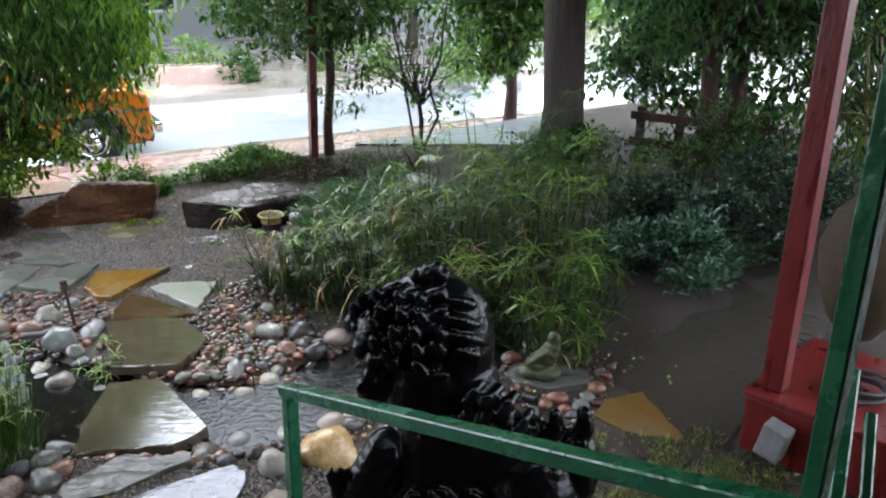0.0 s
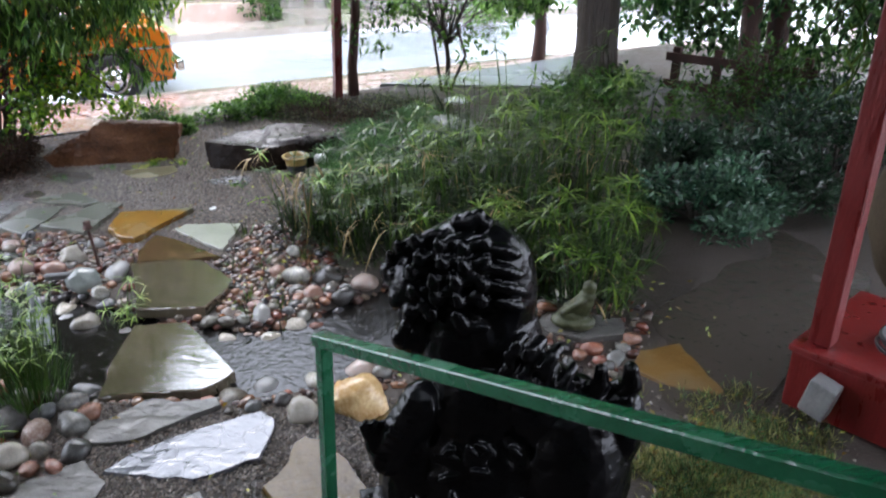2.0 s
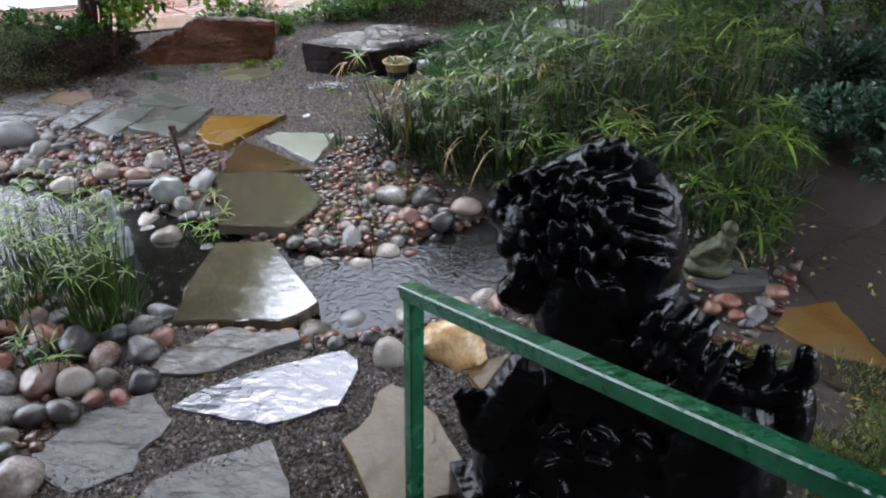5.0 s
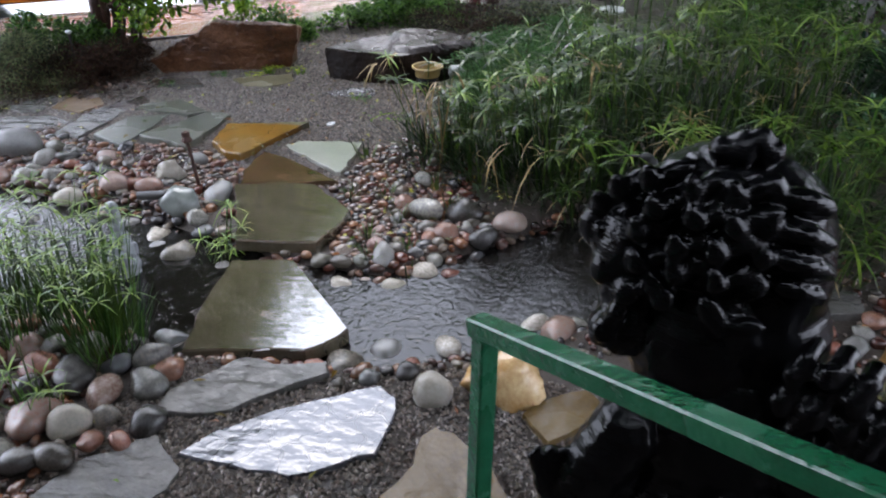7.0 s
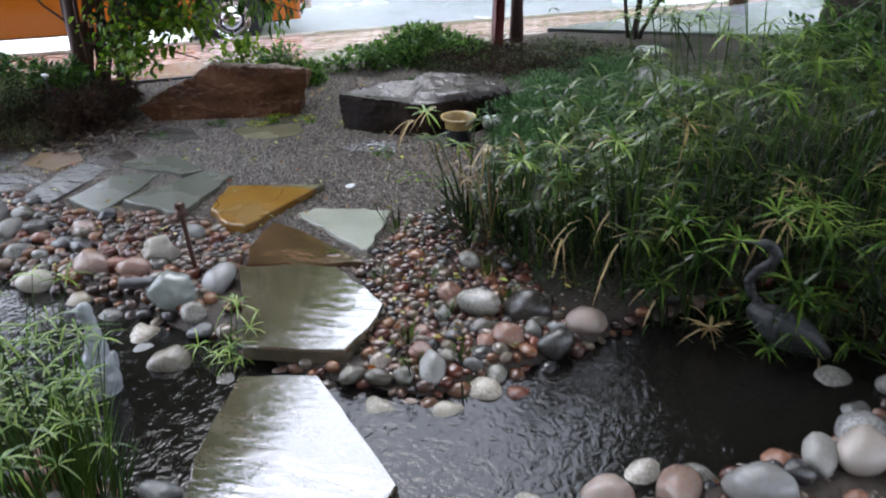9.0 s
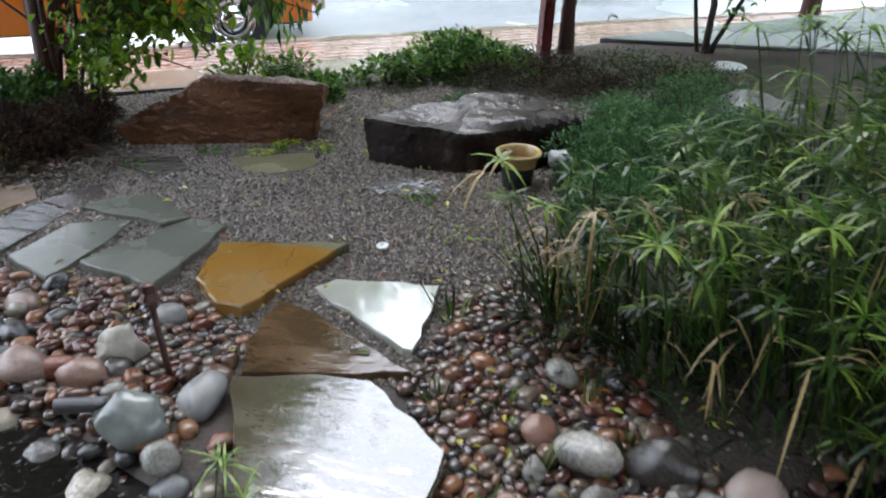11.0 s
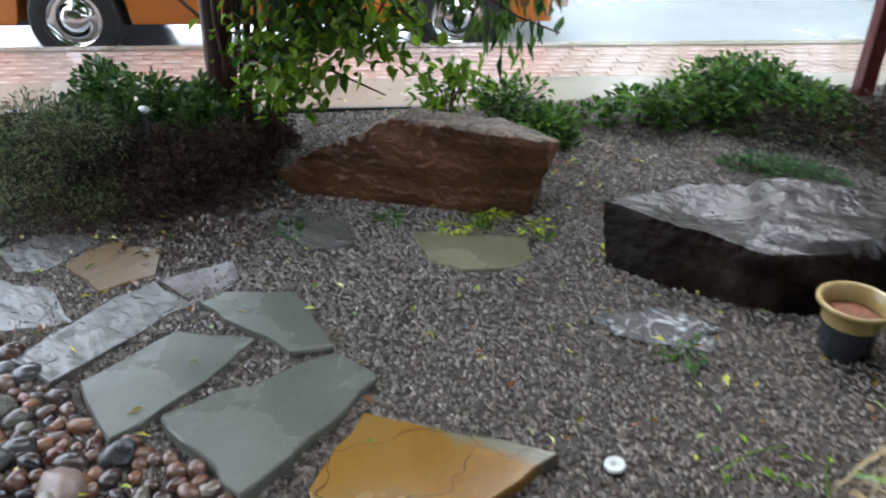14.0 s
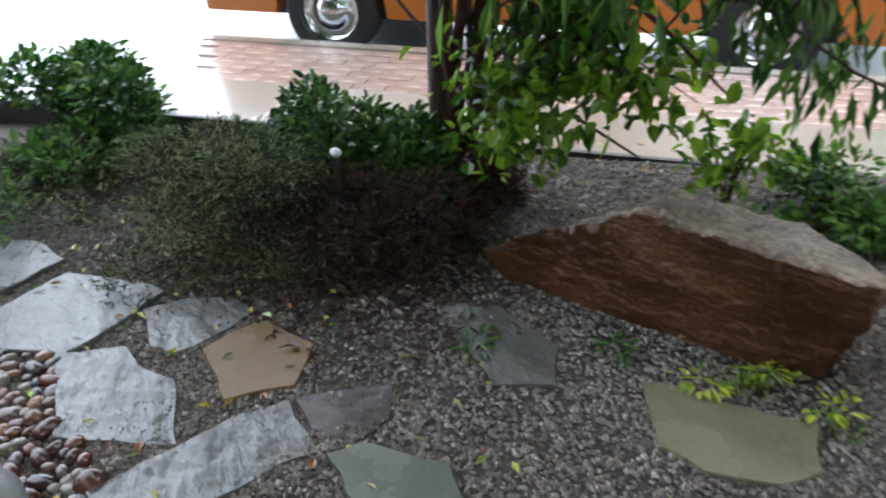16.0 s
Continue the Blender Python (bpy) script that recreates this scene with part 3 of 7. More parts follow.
def build_ground():
    xs = np.concatenate([[-160, -60, -25, -13], np.arange(-8.5, 6.5, 0.075), [9, 20, 60, 160]])
    ys = np.concatenate([[-160, -60, -20, -8, -4], np.arange(-2.0, 12.0, 0.075), [16, 30, 70, 180]])
    X, Y = np.meshgrid(xs, ys)
    Z = ground_height(X, Y)
    far = (np.abs(X + 1) > 12) | (np.abs(Y - 5) > 12)
    Z = np.where(far, -0.55, Z)
    nx = len(xs)
    g = Geo()
    faces = []
    for j in range(len(ys) - 1):
        for i in range(nx - 1):
            k = j * nx + i
            faces.append((k, k + 1, k + nx + 1, k + nx))
    g.add(np.stack([X, Y, Z], -1).reshape(-1, 3), faces)
    ob = part("ground", g.mesh("ground", True), M["soil"])
    tagged(ob, "dark wet gravel and soil of a rainy front garden", "ground", kind="structure")


build_ground()


def strip(name, u0, u1, v0, v1, z0, z1, mat, label, category, kind="structure", bevel=0.0, skew=(0.0, 0.0)):
    """A straight band along the street; skew slants its two ends."""
    bm = bmesh.new()
    corners = [(u + k * (v - EDGE), v) for u, v, k in ((u0, v0, skew[0]), (u1, v0, skew[1]), (u1, v1, skew[1]), (u0, v1, skew[0]))]
    lo = [bm.verts.new((*uv(u, v), z0)) for u, v in corners]
    hi = [bm.verts.new((*uv(u, v), z1)) for u, v in corners]
    bm.faces.new(hi)
    bm.faces.new(lo[::-1])
    for i in range(4):
        bm.faces.new((lo[i], lo[(i + 1) % 4], hi[(i + 1) % 4], hi[i]))
    if bevel:
        bmesh.ops.bevel(bm, geom=[e for e in bm.edges if abs(e.verts[0].co.z - z1) < 1e-5 and abs(e.verts[1].co.z - z1) < 1e-5], offset=bevel, segments=2, affect="EDGES")
    return tagged(part(name, bm, mat), label, category, kind=kind)


DRIVE_U, SLANT = -1.17, -0.50
strip("road", -60, 60, KERB, FAR_KERB, -0.8, ROAD_Z, M["asphalt"], "wet grey asphalt street shining with rain", "road")
strip("kerb", DRIVE_U, 40, KERB - 0.14, KERB, -0.6, WALK_Z + 0.004, M["concrete"], "pale wet concrete kerb beside the street", "kerb", bevel=0.02, skew=(SLANT, 0.0))
strip("driveway", -9, DRIVE_U - 0.004, EDGE - 0.004, KERB + 0.1, -0.6, WALK_Z - 0.02, M["asphalt"], "smooth driveway flooded with a sheet of rain water", "driveway", skew=(0.0, SLANT))
strip("pavement_concrete", DRIVE_U, 40, EDGE, BRICK - 0.003, -0.6, WALK_Z, M["concrete"], "wet pale concrete sidewalk along the garden", "pavement", skew=(SLANT, 0.0))
walk_bed = strip("pavement_brick", DRIVE_U, 40, BRICK, KERB - 0.143, -0.6, WALK_Z - 0.012, M["mortar"], "wet red brick band of the sidewalk", "pavement", skew=(SLANT, 0.0))
edging = strip("garden_edging", -9, 30, EDGE - 0.035, EDGE - 0.006, -0.5, WALK_Z + 0.05, M["edging"], "thin dark edging strip between bed and sidewalk", "edging")
strip("verge", -60, 60, FAR_KERB, FAR_KERB + 0.16, -0.8, ROAD_Z + 0.12, M["concrete"], "far concrete kerb of the street", "kerb", bevel=0.02)
strip("lawn", -60, 3.5, FAR_KERB + 0.163, 34, -0.8, ROAD_Z + 0.13, M["grass"], "pale wet lawn across the street", "lawn")
strip("far_drive", 5.7, 60, FAR_KERB + 0.163, 40, -0.8, ROAD_Z + 0.125, M["concrete"], "wide wet concrete forecourt across the street", "driveway")
strip("far_path", 3.503, 5.697, FAR_KERB + 0.163, 40, -0.8, ROAD_Z + 0.125, M["concrete"], "wet concrete driveway going up beside a lawn", "driveway")

def apron():
    """The paved corner where the sidewalk widens beside the young tree."""
    pts = [(-1.64, 9.20), (1.0, 9.20), (1.0, 11.30), (-1.64, 9.14)]
    bm = bmesh.new()
    hi = [bm.verts.new((x, y, ground_z(x, y) + 0.03)) for x, y in pts]
    lo = [bm.verts.new((x, y, -0.5)) for x, y in pts]
    bm.faces.new(hi)
    for i in range(4):
        bm.faces.new((lo[i], lo[(i + 1) % 4], hi[(i + 1) % 4], hi[i]))
    bmesh.ops.recalc_face_normals(bm, faces=bm.faces[:])
    tagged(part("pavement_apron", bm, M["asphalt"]), "wet pale concrete apron behind the sedges", "pavement", kind="structure")


apron()

# ---------------------------------------------------------------- water
def water_sheet():
    g = Geo()
    left, right = [], []
    for i, (p, w) in enumerate(zip(STREAM, WIDTHS)):
        d = STREAM[min(i + 1, len(STREAM) - 1)] - STREAM[max(i - 1, 0)]
        n = np.array([-d[1], d[0]]) / np.linalg.norm(d)
        a, b = p + n * (w + 0.12), p - n * (w + 0.12)
        left.append((*a, ground_z(*a) - 0.04))
        right.append((*b, ground_z(*b) - 0.04))
    n = len(left)
    g.add(left + right, [(n + i, n + i + 1, i + 1, i) for i in range(n - 1)])
    tagged(part("water", g, M["water"]), "dark rippled stream water pocked by rain drops", "water", kind="structure")


water_sheet()


def puddle(name, cx, cy, rx, ry, turn, h, label, mat="puddle", wave=1.0):
    g = Geo()
    pts = []
    for k in range(56):
        a = k * 2 * math.pi / 56
        r = 1 + wave * (0.16 * math.sin(3 * a + cx) + 0.12 * math.sin(5 * a + cy) + 0.07 * math.sin(9 * a + cx))
        x, y = rx * r * math.cos(a), ry * r * math.sin(a)
        pts.append((cx + x * math.cos(turn) - y * math.sin(turn), cy + x * math.sin(turn) + y * math.cos(turn)))
    g.add([(x, y, ground_z(x, y) + h) for x, y in pts], [tuple(range(56))])
    tagged(part(name, g, M[mat]), label, "puddle", kind="structure")


puddle("puddle_path", 2.05, 3.95, 0.56, 1.15, -0.3, 0.004, "muddy rain puddle on the garden path")

puddle("puddle_gravel", -2.03, 5.66, 0.19, 0.105, 0.3, 0.017, "small splashing rain puddle in the gravel", "splash", 0.9)

# ---------------------------------------------------------------- flagstones
paving = thing("flagstone_path", "irregular wet flagstones laid in dark gravel", "path", kind="structure")


def flagstone(outline, mat, h=0.045, label="", thick=0.06, seed=0):
    """An irregular slab with a chipped edge, lying on the slope."""
    rnd = random.Random(seed)
    pts = []
    for i, a in enumerate(outline):
        b = outline[(i + 1) % len(outline)]
        n = max(2, int(math.dist(a, b) / 0.07))
        for k in range(n):
            t = k / n
            j = 0.003 if k == 0 else 0.010
            pts.append((a[0] + (b[0] - a[0]) * t + rnd.uniform(-j, j), a[1] + (b[1] - a[1]) * t + rnd.uniform(-j, j)))
    cx, cy = sum(p[0] for p in pts) / len(pts), sum(p[1] for p in pts) / len(pts)
    bm = bmesh.new()
    h -= 0.016
    zc = ground_z(cx, cy) + float(mound(cx, cy)) + h
    def ring(scale, dz, jit=0.0):
        return [bm.verts.new(((x - cx) * scale, (y - cy) * scale, ground_z(x, y) + float(mound(cx, cy)) + h - zc + dz + rnd.uniform(-jit, jit))) for x, y in pts]
    inner, top, low = ring(0.975, 0.0), ring(0.995, -0.007, 0.003), ring(1.0, -thick)
    bm.faces.new(inner)
    for a, b in ((inner, top), (top, low)):
        for i in range(len(pts)):
            j = (i + 1) % len(pts)
            bm.faces.new((a[i], b[i], b[j], a[j]))
    bm.normal_update()
    bm.faces.ensure_lookup_table()
    if bm.faces[0].normal.z < 0:
        bmesh.ops.reverse_faces(bm, faces=bm.faces[:])
    return part("flagstone", bm, M[mat], paving, label, m=Matrix.Translation((cx, cy, zc)))


COLOUR = {"slab_grey": "grey", "slab_tan": "tan", "slab_ochre": "ochre-brown", "slab_blue": "blue-grey", "slab_brown": "brown", "slab_olive": "olive-brown", "slab_moss": "pale olive", "slab_amber": "amber", "slab_white": "pale cream", "slab_purple": "purple-brown", "slab_crack": "pale cracked"}
OUTLINES = []


def slab(mat, h, outline):
    flagstone(outline, mat, h, "wet %s flagstone in gravel" % COLOUR[mat], seed=len(OUTLINES))
    OUTLINES.append(outline)


slab("slab_grey", 0.04, [(-1.14, 2.08), (-0.96, 1.96), (-0.95, 1.87), (-0.98, 1.77), (-0.94, 1.68), (-1.09, 1.53), (-1.33, 1.56), (-1.37, 1.67), (-1.34, 1.87)])
slab("slab_grey", 0.035, [(-0.54, 1.98), (-0.43, 1.85), (-0.22, 1.62), (-0.22, 1.51), (-0.55, 1.4), (-0.88, 1.43), (-0.86, 1.67), (-0.72, 1.83)])
slab("slab_tan", 0.045, [(-0.23, 2.39), (-0.16, 2.38), (0.01, 2.26), (0.15, 2.09), (0.2, 2.01), (0.21, 1.91), (0.1, 1.82), (0.07, 1.75), (-0.04, 1.73), (-0.15, 1.88), (-0.29, 2.03), (-0.24, 2.2), (-0.26, 2.32)])
slab("slab_brown", 0.025, [(0.2, 1.93), (0.27, 1.85), (0.26, 1.77), (0.15, 1.68), (0.05, 1.68), (0.08, 1.8)])
slab("slab_crack", 0.04, [(-0.49, 2.55), (-0.41, 2.5), (-0.38, 2.37), (-0.37, 2.21), (-0.46, 2.14), (-0.6, 2.03), (-0.83, 2.02), (-1.02, 2.02), (-0.97, 2.14), (-0.8, 2.32), (-0.63, 2.45)])
slab("slab_grey", 0.045, [(-1.24, 2.19), (-1.25, 2.28), (-1.11, 2.53), (-1.07, 2.56), (-0.94, 2.55), (-0.75, 2.62), (-0.71, 2.56), (-0.8, 2.47), (-0.96, 2.26), (-1.09, 2.2)])
slab("slab_olive", 0.045, [(-1.55, 3.22), (-1.26, 3.3), (-1.04, 3.1), (-0.9, 2.97), (-0.76, 2.84), (-0.81, 2.72), (-0.87, 2.66), (-1.35, 2.52), (-1.46, 2.83)])
slab("slab_olive", 0.068, [(-1.98, 3.95), (-1.72, 4.04), (-1.53, 4.06), (-1.2, 3.81), (-1.18, 3.61), (-1.21, 3.44), (-1.61, 3.36)])
slab("slab_brown", 0.045, [(-2.077, 4.449), (-1.894, 4.398), (-1.648, 4.266), (-1.43, 4.159), (-1.679, 4.069), (-1.969, 3.988), (-2.051, 4.155), (-2.076, 4.318)])
slab("slab_amber", 0.045, [(-2.453, 4.459), (-2.534, 4.761), (-2.324, 4.824), (-2.003, 4.912), (-2.06, 4.693), (-2.115, 4.467), (-2.16, 4.316), (-2.276, 4.324)])
slab("slab_white", 0.04, [(-2.006, 4.574), (-1.946, 4.662), (-1.685, 4.713), (-1.537, 4.729), (-1.508, 4.582), (-1.479, 4.278), (-1.529, 4.287), (-1.736, 4.411)])
slab("slab_blue", 0.045, [(-2.991, 4.438), (-2.939, 4.593), (-2.873, 4.674), (-2.783, 4.934), (-2.594, 4.91), (-2.565, 4.686), (-2.578, 4.349)])
slab("slab_blue", 0.04, [(-3.342, 4.418), (-3.324, 4.571), (-3.318, 4.754), (-3.056, 4.867), (-3.036, 4.729), (-3.023, 4.569), (-3.042, 4.307)])
slab("slab_blue", 0.04, [(-3.381, 4.905), (-3.363, 5.005), (-3.161, 5.139), (-3.035, 5.091), (-2.814, 4.956), (-2.912, 4.859), (-3.036, 4.886), (-3.15, 4.882)])
slab("slab_grey", 0.04, [(-3.652, 4.375), (-3.676, 4.67), (-3.685, 4.799), (-3.659, 4.938), (-3.408, 4.907), (-3.433, 4.809), (-3.427, 4.372)])
slab("slab_purple", 0.036, [(-3.654, 4.953), (-3.654, 4.978), (-3.536, 5.207), (-3.409, 5.12), (-3.393, 4.987), (-3.402, 4.922)])
slab("slab_ochre", 0.04, [(-4.06, 4.83), (-4.09, 4.94), (-4.08, 5.06), (-3.86, 5.12), (-3.71, 4.98), (-3.78, 4.79), (-3.88, 4.81)])
slab("slab_grey", 0.04, [(-4.35, 4.45), (-4.24, 4.65), (-4.1, 4.65), (-3.97, 4.71), (-3.68, 4.62), (-3.8, 4.49), (-3.93, 4.35), (-4.12, 4.4)])
slab("slab_grey", 0.04, [(-4.42, 4.75), (-4.39, 4.9), (-4.23, 5.12), (-4.17, 5.11), (-4.1, 4.87), (-4.1, 4.74), (-4.18, 4.7)])
slab("slab_grey", 0.04, [(-4.72, 4.25), (-4.86, 4.61), (-4.61, 4.81), (-4.49, 4.86), (-4.38, 4.65), (-4.32, 4.47), (-4.54, 4.26)])
slab("slab_grey", 0.035, [(-5.42, 4.35), (-5.23, 4.57), (-4.98, 4.63), (-4.89, 4.39), (-4.87, 4.24)])
slab("slab_moss", 0.03, [(-3.12, 5.77), (-3.08, 5.82), (-2.92, 5.88), (-2.71, 6.0), (-2.61, 5.85), (-2.64, 5.74), (-2.79, 5.63), (-2.91, 5.61)])
slab("slab_grey", 0.034, [(-3.81, 5.54), (-3.68, 5.71), (-3.38, 5.69), (-3.25, 5.57), (-3.37, 5.43), (-3.64, 5.49)])
slab("slab_ochre", 0.026, [(1.23, 3.22), (1.28, 3.38), (1.5, 3.49), (1.56, 3.34), (1.68, 3.05), (1.64, 3.02), (1.4, 3.08)])
slab("slab_tan", 0.04, [(0.04, 2.54), (0.12, 2.65), (0.23, 2.73), (0.29, 2.68), (0.27, 2.56), (0.16, 2.42)])
slab("slab_brown", 0.03, [(0.98, 3.07), (1.14, 3.03), (1.17, 2.92), (1.04, 2.85), (0.9, 2.9)])
slab("slab_grey", 0.04, [(0.72, 3.60), (0.84, 3.74), (1.2, 3.68), (1.21, 3.52), (0.98, 3.43), (0.8, 3.48)])


# ---------------------------------------------------------------- boulders
def block_stone(name, foot, top, z_top, mat, label, seed, relief, crust, size=0.016, strata=0.014, rise=0.8):
    """A quarried boulder between a footprint and a top outline, with broken faces and a worn rim."""
    n, per = len(foot), 22
    f, h, z = np.array(foot, float), np.array(top, float), np.array(z_top, float)
    k = np.arange(n * per)
    i0, i1, w = k // per, (k // per + 1) % n, (k % per) / per
    mixed = lambda q: q[i0] * (1 - w.reshape(-1, *[1] * (q.ndim - 1))) + q[i1] * w.reshape(-1, *[1] * (q.ndim - 1))
    F, T, Z = mixed(f), mixed(h), mixed(z)
    G0 = ground_z(F[:, 0], F[:, 1]) - 0.05
    c, zc = T.mean(0), Z.mean()
    rows = []
    for s in np.linspace(0, 1, 11):
        rows.append(np.column_stack([F * (1 - s) + T * s, G0 * (1 - s) + Z * s]))
    for q in (0.975, 0.94, 0.88, 0.80, 0.70, 0.58, 0.45, 0.31, 0.17, 0.05):
        P = c + (T - c) * q
        rows.append(np.column_stack([P, Z * q ** 0.6 + zc * (1 - q ** 0.6) + np.array([relief(x, y) for x, y in P]) * min(1, (1 - q) * 9)]))
    m = len(k)
    out = []
    for r, row in enumerate(rows):
        for (x, y, zz) in row:
            v = Vector((x, y, zz)) + Vector((seed, -seed, seed * 0.5))
            d = noise.noise_vector(v * 5) * size * 1.3 + noise.noise_vector(v * 13) * size * 0.6 + noise.noise_vector(v * 31) * size * 0.45
            if 1 <= r <= 10:
                away = Vector((x - c[0], y - c[1], 0)).normalized()
                layer = noise.noise(Vector((x * 2, y * 2, zz * 26 + seed)))
                d += away * (strata * layer - (0.014 * abs(noise.noise(v * 8)) if r == 10 else 0))
            out.append((x + d.x, y + d.y, zz + d.z * (rise if r > 10 else 0.5)))
    out.append((*c, zc + relief(*c)))
    faces = [(r * m + j, r * m + (j + 1) % m, (r + 1) * m + (j + 1) % m, (r + 1) * m + j) for r in range(len(rows) - 1) for j in range(m)]
    last = (len(rows) - 1) * m
    faces += [(last + j, last + (j + 1) % m, len(out) - 1) for j in range(m)]
    g = Geo()
    g.add(out, faces)
    me = g.mesh(name, True)
    for e in me.edges:
        a, b = e.vertices
        if a // m == b // m and a // m in (10, 11) and (a * 7 + seed * 3) % 11 > 2:
            e.use_edge_sharp = True
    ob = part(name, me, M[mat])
    # Upper rows take the lighter top colour, weathered and as if lit by sky.
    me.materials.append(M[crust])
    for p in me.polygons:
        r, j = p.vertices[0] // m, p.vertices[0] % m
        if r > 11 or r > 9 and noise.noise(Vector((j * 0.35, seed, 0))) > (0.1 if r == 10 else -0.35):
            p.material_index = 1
    return tagged(ob, label, "boulder")


def soft_step(a, b, x):
    t = min(1, max(0, (x - a) / (b - a)))
    return t * t * (3 - 2 * t)


block_stone("boulder", [(-3.80, 5.86), (-3.55, 5.90), (-3.25, 6.00), (-2.98, 6.09), (-2.84, 6.17), (-2.90, 6.36), (-3.18, 6.50), (-3.58, 6.32)],
            [(-3.87, 5.77), (-3.67, 5.88), (-3.38, 5.96), (-3.03, 6.06), (-2.72, 6.18), (-2.78, 6.34), (-3.12, 6.44), (-3.50, 6.28)], [0.035, 0.165, 0.315, 0.325, 0.312, 0.25, 0.22, 0.25],
            "red_rock", "long red sandstone boulder beside the gravel path", 2.0,
            lambda x, y: 0.035 * soft_step(-3.55, -3.47, x) - 0.015 * soft_step(-3.2, -2.7, x) + 0.014 * noise.noise(Vector((x * 19, y * 19, 3))), "red_crust")
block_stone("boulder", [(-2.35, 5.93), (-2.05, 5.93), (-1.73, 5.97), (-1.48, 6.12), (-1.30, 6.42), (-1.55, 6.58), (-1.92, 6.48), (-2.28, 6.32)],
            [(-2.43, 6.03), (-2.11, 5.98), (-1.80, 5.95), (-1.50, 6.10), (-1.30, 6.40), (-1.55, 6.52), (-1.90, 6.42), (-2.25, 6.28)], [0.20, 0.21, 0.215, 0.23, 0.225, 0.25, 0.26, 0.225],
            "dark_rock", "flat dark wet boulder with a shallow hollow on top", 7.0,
            lambda x, y: 0.05 * soft_step(-1.97, -1.92, x + 0.25 * (y - 6.3) + 0.02 * math.sin(17 * y)) * soft_step(6.0, 6.06, y) - 0.04 * math.exp(-((x + 2.08) ** 2 / 0.02 + (y - 6.17) ** 2 / 0.012)), "dark_lit_top", 0.015, 0.016, 0.5)

# ---------------------------------------------------------------- green stair rail
def bar(points, w, h=None, bevel=0.004):
    """A square tube along straight segments."""
    g = Geo()
    h = h or w
    p = [Vector(q) for q in points]
    rings = []
    for i, q in enumerate(p):
        d = (p[min(i + 1, len(p) - 1)] - p[max(i - 1, 0)]).normalized()
        ref = Vector((0, 0, 1)) if abs(d.z) < 0.9 else Vector((0.72, -0.625, 0.0)).normalized()
        s = d.cross(ref).normalized()
        t = s.cross(d).normalized()
        c = bevel
        prof = [(-w / 2 + c, -h / 2), (w / 2 - c, -h / 2), (w / 2, -h / 2 + c), (w / 2, h / 2 - c), (w / 2 - c, h / 2), (-w / 2 + c, h / 2), (-w / 2, h / 2 - c), (-w / 2, -h / 2 + c)]
        rings.append([q + s * a + t * b for a, b in prof])
    faces = []
    for i in range(len(p) - 1):
        for j in range(8):
            k = (j + 1) % 8
            faces.append((i * 8 + j, i * 8 + k, (i + 1) * 8 + k, (i + 1) * 8 + j))
    faces += [tuple(range(8))[::-1], tuple(range((len(p) - 1) * 8, len(p) * 8))]
    g.add([tuple(v) for r in rings for v in r], faces)
    return g


rail = thing("stair_railing", "green painted square-tube stair railing, wet with rain", "railing")
RA, RD = Vector((0.128, 1.684, 1.0)), Vector((0.721, -0.625, 0.30)).normalized()
part("top_rail", bar([RA - RD * 0.02, RA + RD * 1.81], 0.048, 0.042), M["green_paint"], rail)
part("post", bar([(RA.x, RA.y, ground_z(RA.x, RA.y) - 0.03), (RA.x + 0.01, RA.y - 0.004, RA.z - 0.02)], 0.044), M["green_paint"], rail)
RB = RA + RD * 1.832
part("post", bar([(RB.x, RB.y, -0.1), (RB.x, RB.y, 3.0)], 0.034), M["green_paint"], rail, "tall green porch post")

part("sticker", box(-0.016, 0.016, -0.002, 0.002, -0.028, 0.028, 0.001), M["white_metal"], rail, "small pale sticker", m=Matrix.Translation((RB.x - 0.02, RB.y - 0.026, 1.31)) @ pose(0, 0, 0, 0, 0, -12))
for a, b, w in (((1.66, 1.06, 1.56), (1.53, 0.68, 1.14), 0.03), ((1.70, 1.02, 1.48), (1.63, 0.80, 1.22), 0.024)):
    part("brace", bar([a, ((a[0] + b[0]) / 2 + 0.015, (a[1] + b[1]) / 2, (a[2] + b[2]) / 2), b], w), M["green_paint"], rail, "dark green bent brace")

# ---------------------------------------------------------------- red timber stand with its post
stand = thing("timber_stand", "red painted timber base with an upright post", "stand")
dx, dy = Vector((0.815, -0.58, 0)).normalized(), Vector((0.58, 0.815, 0)).normalized()


def along_box(o, a, b, la, lb, z0, z1, bevel=0.008):
    bm = box(0, la, 0, lb, z0, z1, bevel)
    m = Matrix(((a.x, b.x, 0, o[0]), (a.y, b.y, 0, o[1]), (0, 0, 1, 0), (0, 0, 0, 1)))
    bmesh.ops.transform(bm, matrix=m, verts=bm.verts[:])
    return bm


ORIGIN = (1.90, 2.97)
part("base_beam", along_box((ORIGIN[0] + 0.02, ORIGIN[1] + 0.0), dx, dy, 1.2, 0.28, 0.14, 0.425), M["red_paint"], stand)
part("top_board", along_box(ORIGIN, dx, dy, 1.25, 0.32, 0.428, 0.46), M["red_paint"], stand)
part("deck_board", along_box((ORIGIN[0] + 0.19, ORIGIN[1] + 0.265), dx, dy, 1.2, 0.5, 0.40, 0.452), M["red_paint"], stand)
part("post", along_box((1.985, 3.005), dx, dy, 0.10, 0.10, 0.463, 3.2), M["red_paint"], stand)
lampbox = box(-0.06, 0.06, -0.05, 0.05, -0.085, 0.085, 0.012)
tagged(part("lamp_box", lampbox, M["smooth_grey"], m=Matrix.Translation((2.03, 2.80, 0.30)) @ pose(0, 0, 0, 0, 12, -35)), "frosted grey plastic lamp box fixed to the red beam", "lamp")

